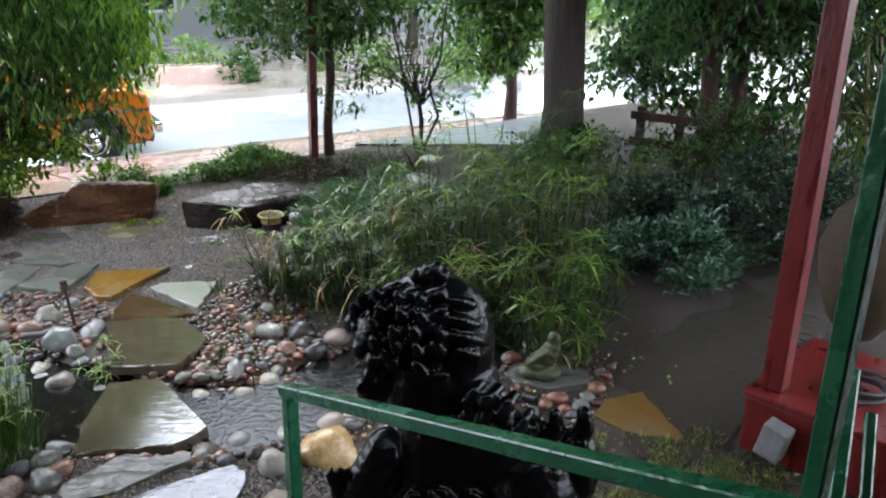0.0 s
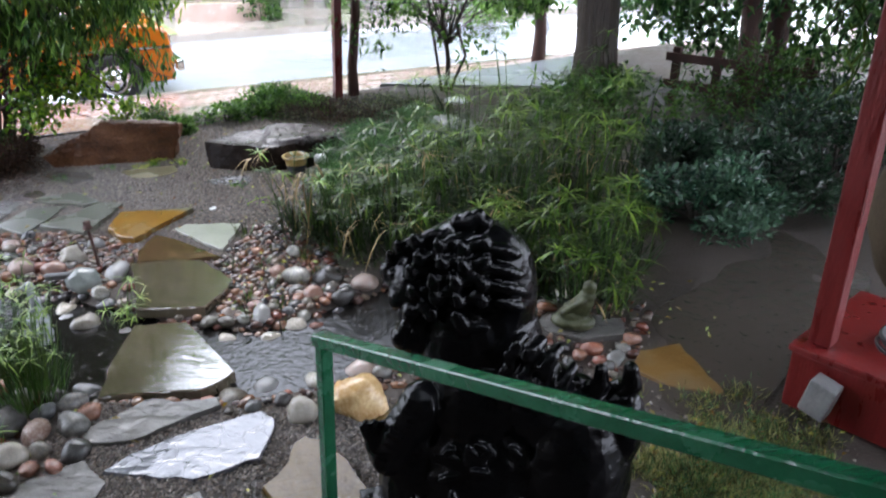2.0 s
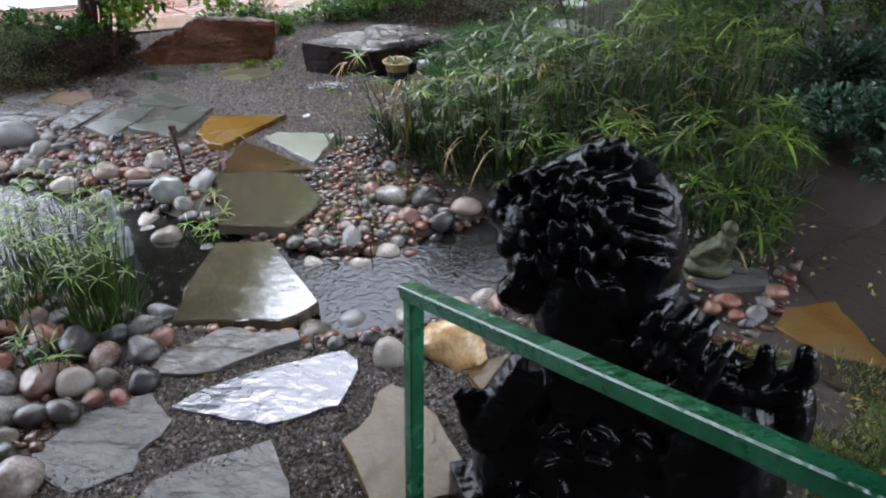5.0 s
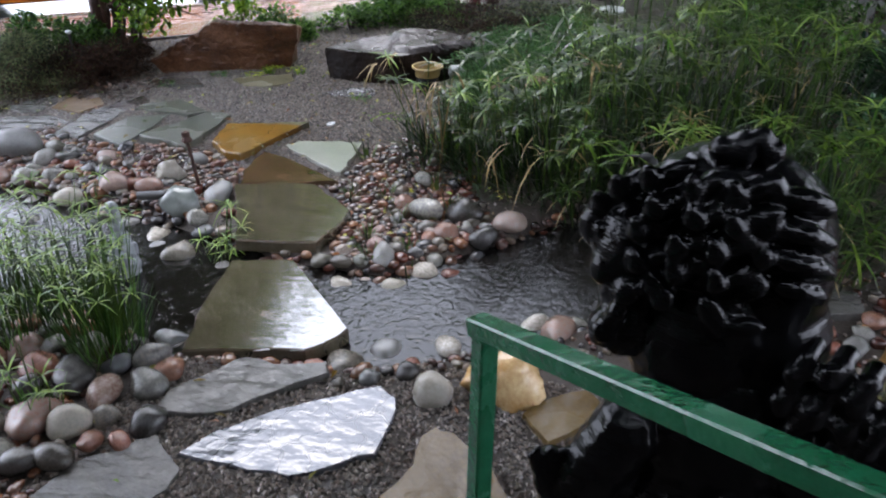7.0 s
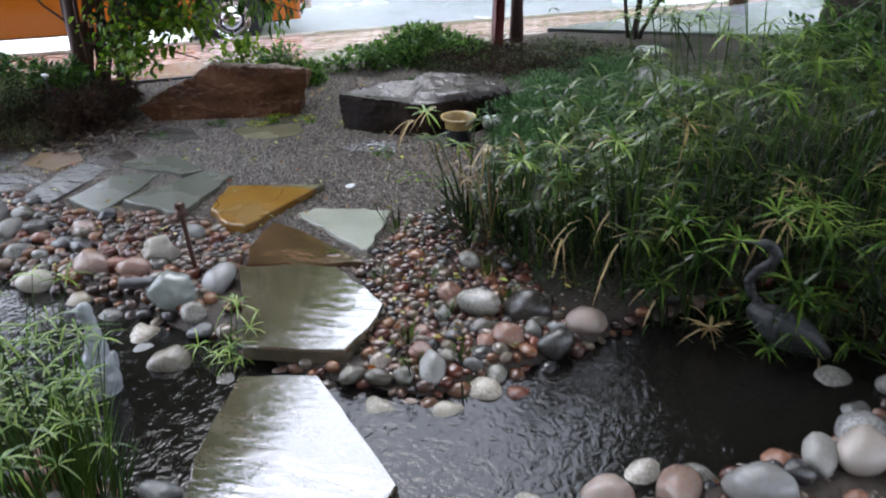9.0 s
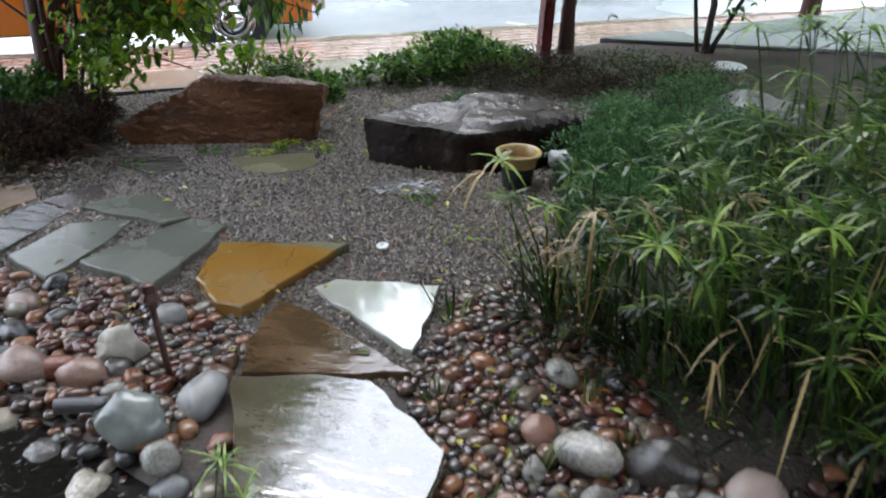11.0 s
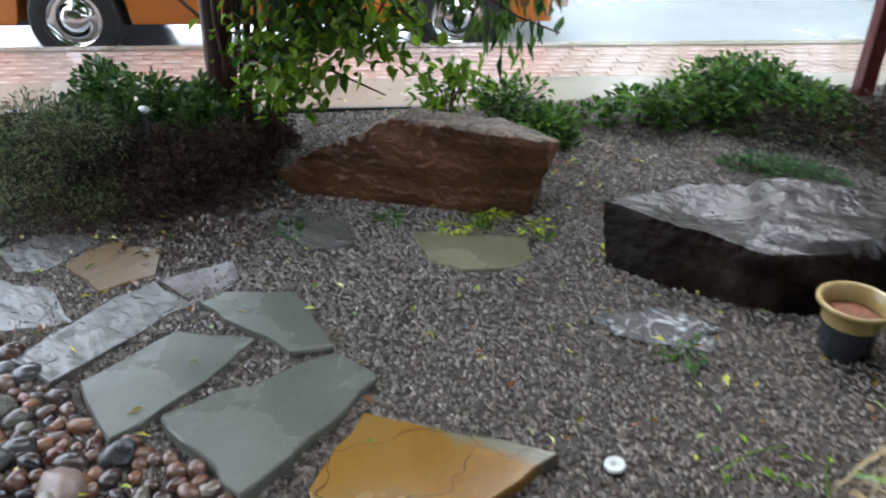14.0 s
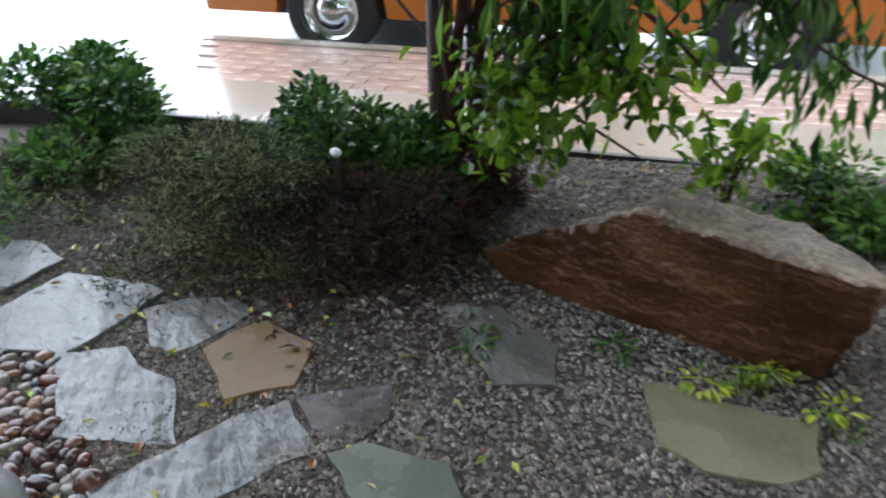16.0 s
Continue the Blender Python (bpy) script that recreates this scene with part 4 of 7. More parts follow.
def hose_coil():
    ob = thing("garden_hose", "dark garden hose coiled on the red timber deck", "hose", pose(2.42, 3.02, 0.462, 0, 0, 20))
    for k, (r, z) in enumerate(((0.135, 0.014), (0.12, 0.036), (0.14, 0.058))):
        g = Geo()
        a = np.linspace(0, 2 * math.pi, 33)
        g.tube(np.stack([r * np.cos(a) + 0.01 * k, r * 0.9 * np.sin(a), z + 0.004 * np.sin(3 * a + k)], 1), 0.011, 8, False)
        part("hose_loop", g.mesh("hose_loop", True), M["rubber"], ob)


hose_coil()
g = Geo()
prof = [(0.10, 0.0), (0.17, 0.10), (0.25, 0.32), (0.27, 0.52), (0.22, 0.70), (0.13, 0.80), (0.15, 0.86), (0.12, 0.86)]
ring = [(r * math.cos(k * math.pi / 12), r * math.sin(k * math.pi / 12), z) for r, z in prof for k in range(24)]
g.add(ring, [(i * 24 + k, i * 24 + (k + 1) % 24, (i + 1) * 24 + (k + 1) % 24, (i + 1) * 24 + k) for i in range(len(prof) - 1) for k in range(24)])
tagged(part("garden_urn", g.mesh("garden_urn", True), M["clay"], m=Matrix.Translation((2.70, 3.95, 0.35))), "large tan clay urn behind the red post", "urn")

# ---------------------------------------------------------------- black guardian statue
SPHERES = {}


def unit_sphere(seg):
    if seg not in SPHERES:
        bm = bmesh.new()
        bmesh.ops.create_uvsphere(bm, u_segments=seg, v_segments=seg // 2 + 2, radius=1)
        bm.verts.ensure_lookup_table()
        SPHERES[seg] = (np.array([v.co[:] for v in bm.verts]), [tuple(v.index for v in f.verts) for f in bm.faces])
        bm.free()
    return SPHERES[seg]


def ball(g, c, r, seg=14):
    v, f = unit_sphere(seg)
    g.add(v * np.array(r) + np.array(c), f)


def lump(g, c, r, d=(0, 0, 1), seg=12):
    """An ellipsoid whose long axis points along d."""
    turn = np.array(Vector((0, 0, 1)).rotation_difference(Vector(d).normalized()).to_matrix())
    v, f = unit_sphere(seg)
    g.add((v * np.array(r)) @ turn.T + np.array(c), f)


def block(g, c, size, turn=0.0):
    """A box turned about the upright axis."""
    v = np.array([(x, y, z) for z in (-0.5, 0.5) for y in (-0.5, 0.5) for x in (-0.5, 0.5)]) * np.array(size)
    g.add(v @ np.array(Matrix.Rotation(turn, 3, "Z")).T + np.array(c), [(0, 2, 3, 1), (4, 5, 7, 6), (0, 1, 5, 4), (2, 6, 7, 3), (0, 4, 6, 2), (1, 3, 7, 5)])


def strand(g, points, r0, r1):
    """A thick carved strand along a bent line, thinner towards its end."""
    p = [Vector(q) for q in points]
    n = len(p) - 1
    for i in range(n):
        for k in range(3):
            t = (i + k / 3) / n
            ball(g, p[i].lerp(p[i + 1], k / 3), (r0 + (r1 - r0) * t,) * 3, 10)
    ball(g, p[-1], (r1,) * 3, 10)


def hook(g, root, tip, r, turn=-1):
    """A lock that runs from its root to a tip and rolls up there into a curl."""
    root, tip = Vector(root), Vector(tip)
    d = (tip - root).normalized()
    bow = (root + tip) / 2 + Vector((0, -r * 0.5, r * 0.35))
    curl = [tip + Vector((d.x * r * 1.1 * math.cos(a) * 0.8, -r * 0.45, turn * r * 1.1 * math.sin(a))) for a in (0.2, 1.0, 1.9, 2.8)]
    strand(g, [root, bow, tip], r * 0.80, r * 0.95)
    strand(g, [tip, *curl], r * 0.85, r * 0.42)


def guardian():
    g = Geo()
    # head, mane behind it, neck, chest, haunches
    for c, r in (((-0.03, 0.04, 1.13), (0.20, 0.165, 0.175)), ((0.075, 0.07, 1.03), (0.125, 0.16, 0.23)), ((0.06, 0.06, 0.84), (0.17, 0.17, 0.22)), ((-0.04, 0.02, 0.88), (0.17, 0.16, 0.22)), ((0.04, 0.02, 0.62), (0.23, 0.20, 0.30)),
                 ((0.06, 0.02, 0.30), (0.34, 0.27, 0.42)), ((0.36, -0.02, 0.40), (0.22, 0.22, 0.38)), ((0.22, -0.02, 0.66), (0.16, 0.15, 0.18)), ((-0.18, -0.06, 0.30), (0.15, 0.16, 0.32)), ((-0.21, -0.02, 1.08), (0.085, 0.10, 0.11))):
        ball(g, c, r, 20)

    def on_head(x, z, out=0.0):
        k = 1 - ((x + 0.03) / 0.25) ** 2 - ((z - 1.15) / 0.23) ** 2
        return (x, 0.04 - 0.175 * math.sqrt(max(0.05, k)) - out, z)

    # comma-shaped curls from the parting to the brow, row over row
    rnd = random.Random(4)
    for row, (z, x0, n) in enumerate(((1.275, -0.165, 3), (1.225, -0.235, 4), (1.165, -0.262, 4), (1.105, -0.255, 4), (1.05, -0.22, 2))):
        for k in range(n):
            x = x0 + 0.078 * k + rnd.uniform(-0.008, 0.008)
            tip = Vector(on_head(x, z + rnd.uniform(-0.008, 0.008), 0.006))
            lump(g, tip + Vector((0.022, 0.006, 0.012)), (0.024, 0.030, 0.046), (0.9, 0.1, 0.45), 14)
            ball(g, tip + Vector((-0.014, -0.014, -0.004)), (0.027, 0.027, 0.027), 12)
            ball(g, tip + Vector((-0.022, -0.026, 0.018)), (0.015, 0.015, 0.015), 10)
    # topknot and the parting
    for x, z, r in ((-0.03, 1.325, 0.034), (0.0, 1.343, 0.026), (-0.065, 1.315, 0.028), (0.022, 1.32, 0.026)):
        ball(g, (x, -0.02, z), (r, r * 1.2, r), 12)
    # broad combed locks on the far side of the parting
    for k, (z, w) in enumerate(((1.27, 0.065), (1.21, 0.075), (1.15, 0.075), (1.085, 0.065))):
        c = Vector(on_head(0.092 + 0.008 * k, z - 0.014, -0.004))
        lump(g, c, (0.027, 0.04, w), (0.86, 0.38, -0.34), 16)
        ball(g, on_head(0.036, z + 0.010, 0.008), (0.024, 0.026, 0.028), 12)
    # muzzle, cheek folds and rolled beard
    for c, r in (((-0.285, -0.03, 1.12), 0.042), ((-0.25, -0.08, 1.05), 0.036), ((-0.20, -0.11, 1.02), 0.032), ((-0.13, -0.125, 1.03), 0.030), ((-0.20, -0.02, 0.97), 0.07), ((-0.20, -0.04, 0.90), 0.07), ((-0.235, -0.07, 0.90), 0.045)):
        ball(g, c, (r, r, r * 1.15), 12)
    hook(g, (-0.20, -0.10, 0.99), (-0.235, -0.11, 0.93), 0.026)
    lump(g, (-0.03, -0.135, 1.01), (0.028, 0.022, 0.055), (0.5, 0, -1), 12)
    lump(g, (0.03, -0.135, 1.0), (0.02, 0.018, 0.04), (1, 0, 0.2), 12)
    # a collar of small curls over the shoulder
    for x, z, r in ((0.14, 0.935, 0.030), (0.20, 0.925, 0.034), (0.255, 0.90, 0.034), (0.13, 0.87, 0.034), (0.19, 0.86, 0.038), (0.25, 0.835, 0.036), (0.31, 0.84, 0.03), (0.17, 0.80, 0.034), (0.235, 0.775, 0.036), (0.295, 0.775, 0.032)):
        hook(g, (x + 0.03, -0.10, z + 0.03), (x, -0.15 - 0.05 * (0.9 - z), z), r * 0.85, 1 if rnd.random() < 0.5 else -1)
    # the tail: combed strands that sweep out and turn up in two curls
    for dz, dy in ((0.0, -0.10), (0.03, -0.06), (-0.03, -0.08), (-0.06, -0.05)):
        strand(g, [(0.30, dy, 0.78 + dz), (0.38, dy - 0.01, 0.745 + dz), (0.46, dy, 0.74 + dz), (0.52, dy, 0.77 + dz)], 0.030, 0.032)
    strand(g, [(0.41, -0.09, 0.77), (0.435, -0.09, 0.82), (0.43, -0.09, 0.865)], 0.036, 0.024)
    strand(g, [(0.50, -0.08, 0.76), (0.535, -0.08, 0.82), (0.525, -0.08, 0.875)], 0.044, 0.028)
    lump(g, (0.53, -0.04, 0.62), (0.07, 0.09, 0.15), (0.05, 0, 1), 12)
    # raised paw with ragged claws, and the arm behind it
    strand(g, [(-0.16, -0.10, 0.66), (-0.22, -0.13, 0.56), (-0.27, -0.15, 0.46)], 0.085, 0.075)
    strand(g, [(-0.27, -0.15, 0.46), (-0.31, -0.15, 0.50), (-0.32, -0.15, 0.545)], 0.06, 0.045)
    for k in range(5):
        a = -0.35 + 0.028 * k
        strand(g, [(a, -0.17 + 0.012 * k, 0.55), (a - 0.008, -0.18 + 0.012 * k, 0.585), (a + 0.004, -0.175 + 0.012 * k, 0.61 - 0.006 * k)], 0.017, 0.009)
    # carved folds and beads over the flank
    for k in range(34):
        x, z = rnd.uniform(-0.06, 0.26), rnd.uniform(0.10, 0.60)
        y = 0.02 - 0.27 * math.sqrt(max(0.1, 1 - ((x - 0.06) / 0.36) ** 2 - ((z - 0.30) / 0.46) ** 2))
        lump(g, (x, y, z), (0.016, 0.014, rnd.uniform(0.025, 0.055)), (rnd.uniform(-1, 1), 0, rnd.uniform(-1, 1)), 10)
    for k in range(4):
        strand(g, [(-0.22 + 0.03 * k, -0.19 - 0.015 * k, 0.36 - 0.05 * k), (-0.05 + 0.03 * k, -0.26, 0.27 - 0.06 * k), (0.10, -0.275, 0.12 - 0.03 * k)], 0.022, 0.016)
    block(g, (-0.18, -0.12, 0.12), (0.34, 0.30, 0.22), 0.6)
    block(g, (0.10, 0.02, 0.03), (0.92, 0.56, 0.12))
    ob = part("guardian_statue", g, M["black_glaze"], m=Matrix.Translation((0.60, 1.92, ground_z(0.6, 1.9))))
    re = ob.modifiers.new("blend", "REMESH")
    re.mode, re.voxel_size, re.use_smooth_shade = "VOXEL", 0.0062, True
    cloud = bpy.data.textures.new("worn_stone", "CLOUDS")
    cloud.noise_scale, cloud.noise_depth = 0.045, 3
    worn = ob.modifiers.new("worn", "DISPLACE")
    worn.texture, worn.strength, worn.mid_level = cloud, 0.010, 0.5
    return tagged(ob, "glossy black stone guardian statue with a curled mane, wet", "statue")


guardian()


# ---------------------------------------------------------------- orange truck at the kerb
def wheel_parts(parent, x, y, side, r=0.335):
    tyre = Geo()
    n = 32
    prof = [(0.20, -0.085), (0.30, -0.105), (0.325, -0.095), (r, -0.07), (r, 0.07), (0.325, 0.095), (0.30, 0.105), (0.20, 0.085)]
    pts = [(q * math.cos(2 * math.pi * k / n), w, q * math.sin(2 * math.pi * k / n)) for q, w in prof for k in range(n)]
    tyre.add(pts, [(i * n + k, i * n + (k + 1) % n, (i + 1) * n + (k + 1) % n, (i + 1) * n + k) for i in range(len(prof) - 1) for k in range(n)])
    hub = thing("wheel", "", "", None)
    hub.parent = parent
    hub.location = (x, y, r)
    part("tyre", tyre.mesh("tyre", True), M["rubber"], hub, "black rubber tyre")
    rim = Geo()
    prof = [(0.225, -0.10), (0.215, -0.07), (0.19, -0.04), (0.13, -0.035), (0.11, -0.075), (0.06, -0.10), (0.0, -0.10)]
    pts = [(q * math.cos(2 * math.pi * k / n), w * side, q * math.sin(2 * math.pi * k / n)) for q, w in prof for k in range(n)]
    rim.add(pts, [(i * n + k, i * n + (k + 1) % n, (i + 1) * n + (k + 1) % n, (i + 1) * n + k) for i in range(len(prof) - 1) for k in range(n)])
    part("rim", rim.mesh("rim", True), M["chrome"], hub, "chrome wheel rim")


def arch(x, r=0.41, z=0.335, n=10):
    return [(x + r * math.cos(math.pi - math.pi * k / n), z + r * math.sin(math.pi * k / n)) for k in range(n + 1)]


def extruded(profile, y0, y1, bevel=0.0):
    bm = bmesh.new()
    a = [bm.verts.new((x, y0, z)) for x, z in profile]
    b = [bm.verts.new((x, y1, z)) for x, z in profile]
    bm.faces.new(a)
    bm.faces.new(b[::-1])
    n = len(profile)
    for i in range(n):
        bm.faces.new((a[i], b[i], b[(i + 1) % n], a[(i + 1) % n]))
    bmesh.ops.recalc_face_normals(bm, faces=bm.faces[:])
    if bevel:
        bmesh.ops.bevel(bm, geom=[e for e in bm.edges if abs(e.verts[0].co.y - e.verts[1].co.y) < 1e-6 and max(e.verts[0].co.z, e.verts[1].co.z) > 0.5], offset=bevel, segments=3, affect="EDGES", profile=0.6)
    return bm


def vehicle(name, paint, m, label, wheelbase, cab):
    """A seventies car or truck; x forward from the front axle, y to its left, z up from the street."""
    car = thing(name, label, "truck" if cab else "car", m)
    wb = -wheelbase
    low = 0.30
    prof = [(0.74, low), (0.74, 0.62), (0.70, 0.92), (0.55, 0.99), (-0.55, 1.05), (-0.62, 1.06), (wb - 0.95, 1.06), (wb - 1.0, 0.6), (wb - 0.98, low)]
    prof += [(wb - 0.42, low), *arch(wb), (wb + 0.42, low), (-0.42, low), *arch(0.0), (0.42, low)]
    part("body", extruded(prof, -0.88, 0.88, 0.05), M[paint], car)
    roof = [(-0.62, 1.055), (-1.12, 1.62), (-1.25, 1.67), (wb + 0.55 if cab else wb - 0.3, 1.67), (wb + 0.35 if cab else wb - 0.75, 1.055)]
    cabin = extruded(roof, -0.78, 0.78, 0.04)
    for v in cabin.verts:
        v.co.y *= 1 - 0.12 * max(0, v.co.z - 1.05) / 0.6
    part("cabin", cabin, M[paint], car)
    for s in (-1, 1):
        for x0, x1, nm in ((-1.02, -1.95, "door_window"), (-2.02, wb + 0.62 if cab else wb - 0.35, "side_window")):
            if x1 > x0:
                continue
            g = Geo()
            tilt = 0.785 - 0.785 * 0.12 * np.array([0.05, 0.05, 0.5, 0.5]) / 0.6
            sl = 0.36 if nm == "door_window" else 0.02
            g.add([(x0 + (0.2 if nm == "door_window" else 0), s * (tilt[0] + 0.004), 1.10), (x1, s * (tilt[1] + 0.004), 1.10), (x1, s * (tilt[2] + 0.004), 1.56), (x0 - sl + 0.2, s * (tilt[3] + 0.004), 1.56)], [(0, 1, 2, 3)])
            part(nm, g, M["glass"], car)
        part("trim_strip", extruded([(0.70, 0.70), (0.70, 0.735), (wb - 0.95, 0.735), (wb - 0.95, 0.70)], s * 0.883, s * 0.893), M["chrome"], car)
        light = Geo()
        n = 16
        light.add([(0.745, s * 0.66 + 0.10 * math.cos(2 * math.pi * k / n), 0.74 + 0.10 * math.sin(2 * math.pi * k / n)) for k in range(n)] + [(0.775, s * 0.66, 0.74)], [(k, (k + 1) % n, n) for k in range(n)])
        part("headlight", light, M["clear"], car, "round glass headlight")
        part("mirror", box(-0.78, -0.72, s * 0.98 - 0.07, s * 0.98 + 0.07, 1.12, 1.28, 0.015), M["chrome"], car)
        for x in (0.0, wb):
            wheel_parts(car, x, s * 0.80, -s if s > 0 else 1)
    g = Geo()
    g.add([(-0.66, -0.70, 1.10), (-0.66, 0.70, 1.10), (-1.07, 0.62, 1.575), (-1.07, -0.62, 1.575)], [(0, 1, 2, 3)])
    g.v[-1] = g.v[-1] + np.array([0.012, 0, 0.01])
    part("windscreen", g, M["glass"], car)
    part("front_bumper", box(0.76, 0.86, -0.90, 0.90, 0.40, 0.54, 0.03), M["chrome"], car, "chrome front bumper")
    part("rear_bumper", box(wb - 1.1, wb - 1.0, -0.88, 0.88, 0.40, 0.54, 0.03), M["chrome"], car, "chrome rear bumper")
    part("grille", box(0.742, 0.757, -0.54, 0.54, 0.62, 0.86, 0.005), M["rubber"], car, "dark grille")
    part("underbody", box(wb - 0.9, 0.65, -0.66, 0.66, 0.24, 0.5), M["rubber"], car, "dark underbody")
    return car


ang = math.degrees(math.atan2(0.638, 0.77))
FW = Vector((-4.98, 8.82))
vehicle("pickup_truck", "orange_paint", pose(FW.x + 0.80 * V[0], FW.y + 0.80 * V[1], ROAD_Z, 0, 0, ang), "orange vintage truck with chrome rims parked at the kerb", 2.86, False)

# ---------------------------------------------------------------- plants: tools
rng = np.random.default_rng(11)


def unit(n):
    d = rng.normal(size=(n, 3))
    return d / np.linalg.norm(d, axis=1)[:, None]


def blades(g, base, along, length, width, droop):
    """Narrow bending blades of three segments."""
    base, along = np.asarray(base, float), np.asarray(along, float)
    n = len(base)
    along = along / np.linalg.norm(along, axis=1)[:, None]
    side = np.cross(along, np.array([0, 0, 1.0]))
    side /= np.linalg.norm(side, axis=1)[:, None] + 1e-9
    L, W, D = (np.broadcast_to(q, (n,))[:, None] for q in (length, width, droop))
    down = np.array([0, 0, -1.0])
    rows = []
    for t, w in ((0, 0.55), (0.35, 1.0), (0.7, 0.8)):
        c = base + along * L * t + down * D * L * t * t
        rows += [c - side * W * w / 2, c + side * W * w / 2]
    rows.append(base + along * L + down * D * L)
    v = np.stack(rows, 1)
    i = np.arange(n)[:, None] * 7
    quads = np.concatenate([i + np.array([0, 1, 3, 2]), i + np.array([2, 3, 5, 4])])
    tris = i + np.array([4, 5, 6])
    g.add(v.reshape(-1, 3), [*map(tuple, quads), *map(tuple, tris)])


# young: share of tall stems whose whorls get the paler, lit-looking colour.
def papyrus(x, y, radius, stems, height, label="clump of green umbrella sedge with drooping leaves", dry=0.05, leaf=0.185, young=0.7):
    ob = thing("umbrella_sedge", label, "plant", Matrix.Translation((x, y, float(ground_height(x, y)) - 0.01)), group="sedges by the stream")
    g_leaf = Geo()
    for _ in range(int(stems * 0.46)):
        a, r = rng.uniform(0, 2 * math.pi), radius * math.sqrt(rng.uniform())
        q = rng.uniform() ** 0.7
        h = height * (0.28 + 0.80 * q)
        foot = np.array([r * math.cos(a), r * math.sin(a), 0])
        lean = rng.uniform(0.03, 0.16 + 0.22 * r / radius) * h
        la = a + rng.normal(0, 0.7)
        top = foot + np.array([lean * math.cos(la), lean * math.sin(la), h])
        mid = (foot + top) / 2 + np.array([0, 0, 0.04 * h]) - 0.12 * lean * np.array([math.cos(la), math.sin(la), 0])
        u = rng.uniform()
        # Paler whorls grow likelier with height, standing in for light from above.
        kind = "sedge_dry" if u < dry * 0.5 else "sedge_bright" if u < dry + young * q ** 3 else "sedge"
        g = Geo()
        g.tube([foot, mid, top], [0.0042, 0.0038, 0.0028], 4, False)
        stem = part("stem", g, M["sedge_dry" if u < dry * 0.5 else "sedge"], ob)
        n = int(rng.integers(10, 15))
        az = rng.uniform(0, 2 * math.pi) + np.arange(n) * 2 * math.pi / n + rng.normal(0, 0.2, n)
        el = rng.normal(0.30, 0.22, n)
        along = np.stack([np.cos(az) * np.cos(el), np.sin(az) * np.cos(el), np.sin(el)], 1)
        ln = leaf * rng.uniform(0.55, 1.2, n) * (0.7 + 0.3 * h / height)
        g = Geo()
        blades(g, np.repeat(top[None], n, 0), along, ln, rng.uniform(0.009, 0.0155, n), rng.uniform(0.15, 0.7, n))
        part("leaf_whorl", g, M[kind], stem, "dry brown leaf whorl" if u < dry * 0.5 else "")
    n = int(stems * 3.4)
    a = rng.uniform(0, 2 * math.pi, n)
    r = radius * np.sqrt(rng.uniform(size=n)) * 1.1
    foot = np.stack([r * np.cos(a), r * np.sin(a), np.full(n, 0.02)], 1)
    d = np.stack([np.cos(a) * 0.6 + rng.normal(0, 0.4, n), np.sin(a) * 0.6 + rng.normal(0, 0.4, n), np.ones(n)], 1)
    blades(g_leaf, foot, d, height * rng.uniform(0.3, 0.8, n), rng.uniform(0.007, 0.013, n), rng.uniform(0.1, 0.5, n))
    # Inner blades are coloured near black in place of the shade there.
    part("blade_tuft", g_leaf, M["sedge_shaded"], ob)
    g_old = Geo()
    k = n // 22
    blades(g_old, foot[:k] + np.array([0, 0, height * 0.35]), d[:k] * np.array([1, 1, 0.15]), height * rng.uniform(0.15, 0.4, k), rng.uniform(0.008, 0.014, k), rng.uniform(0.5, 1.3, k))
    part("dead_leaves", g_old, M["sedge_dry"], ob, "hanging brown dead leaves")
    return ob


def shrub(x, y, rx, ry, rz, n, length, width, mat, label, name="shrub", z0=None, twig="bark", inner=0.25, group="", extra=None, broad=False):
    """A mound of many single leaves on branching twigs, with an uneven outline."""
    gz = float(ground_height(x, y)) if z0 is None else z0
    ob = thing(name, label, "shrub", Matrix.Translation((x, y, gz)), group=group)
    g, tw = Geo(), Geo()
    lumps = max(7, min(int(n / 90), 26))
    d = unit(lumps)
    d[:, 2] = np.abs(d[:, 2]) * 1.1 - 0.1
    rad = rng.uniform(0.55, 1.0, lumps)[:, None]
    cen = d * rad * np.array([rx, ry, rz * 1.5])
    cen[:, 2] = np.maximum(cen[:, 2], 0.05 * rz) + 0.15 * rz
    for c in cen:
        mid = c * np.array([0.5, 0.5, 0.6]) + rng.normal(0, 0.03, 3)
        tw.tube([(c[0] * 0.1, c[1] * 0.1, -0.02), mid, c], [0.010, 0.006, 0.003], 4, False)
    which = rng.integers(0, lumps, n)
    off = unit(n) * (rng.uniform(inner, 1.0, n) ** 0.6)[:, None] * np.array([rx, ry, rz]) * 0.42
    p = cen[which] + off
    p[:, 2] = np.maximum(p[:, 2], 0.01)
    along = off / (np.linalg.norm(off, axis=1)[:, None] + 1e-9) * 0.7 + unit(n) * 0.6 + np.array([0, 0, 0.25])
    up = unit(n) * 0.5 + np.array([0, 0, 1.0])
    ln = length * rng.uniform(0.6, 1.3, n)
    if extra:
        k = rng.uniform(size=n) < 0.42 - 0.8 * (p[:, 2] / (rz * 1.6) - 0.3) + 0.25 * np.sin(9 * p[:, 0]) * np.sin(8 * p[:, 1] + 1)
        ge = Geo()
        ge.leaves(p[k], along[k], up[k], ln[k], ln[k] * width / length)
        part("dead_foliage", ge, M[extra], ob, "brown dead foliage")
        p, along, up, ln = p[~k], along[~k], up[~k], ln[~k]
    (g.broad if broad else g.leaves)(p, along, up, ln, ln * width / length)
    part("foliage", g, M[mat], ob)
    part("twig_tangle", tw, M[twig], ob)
    return ob


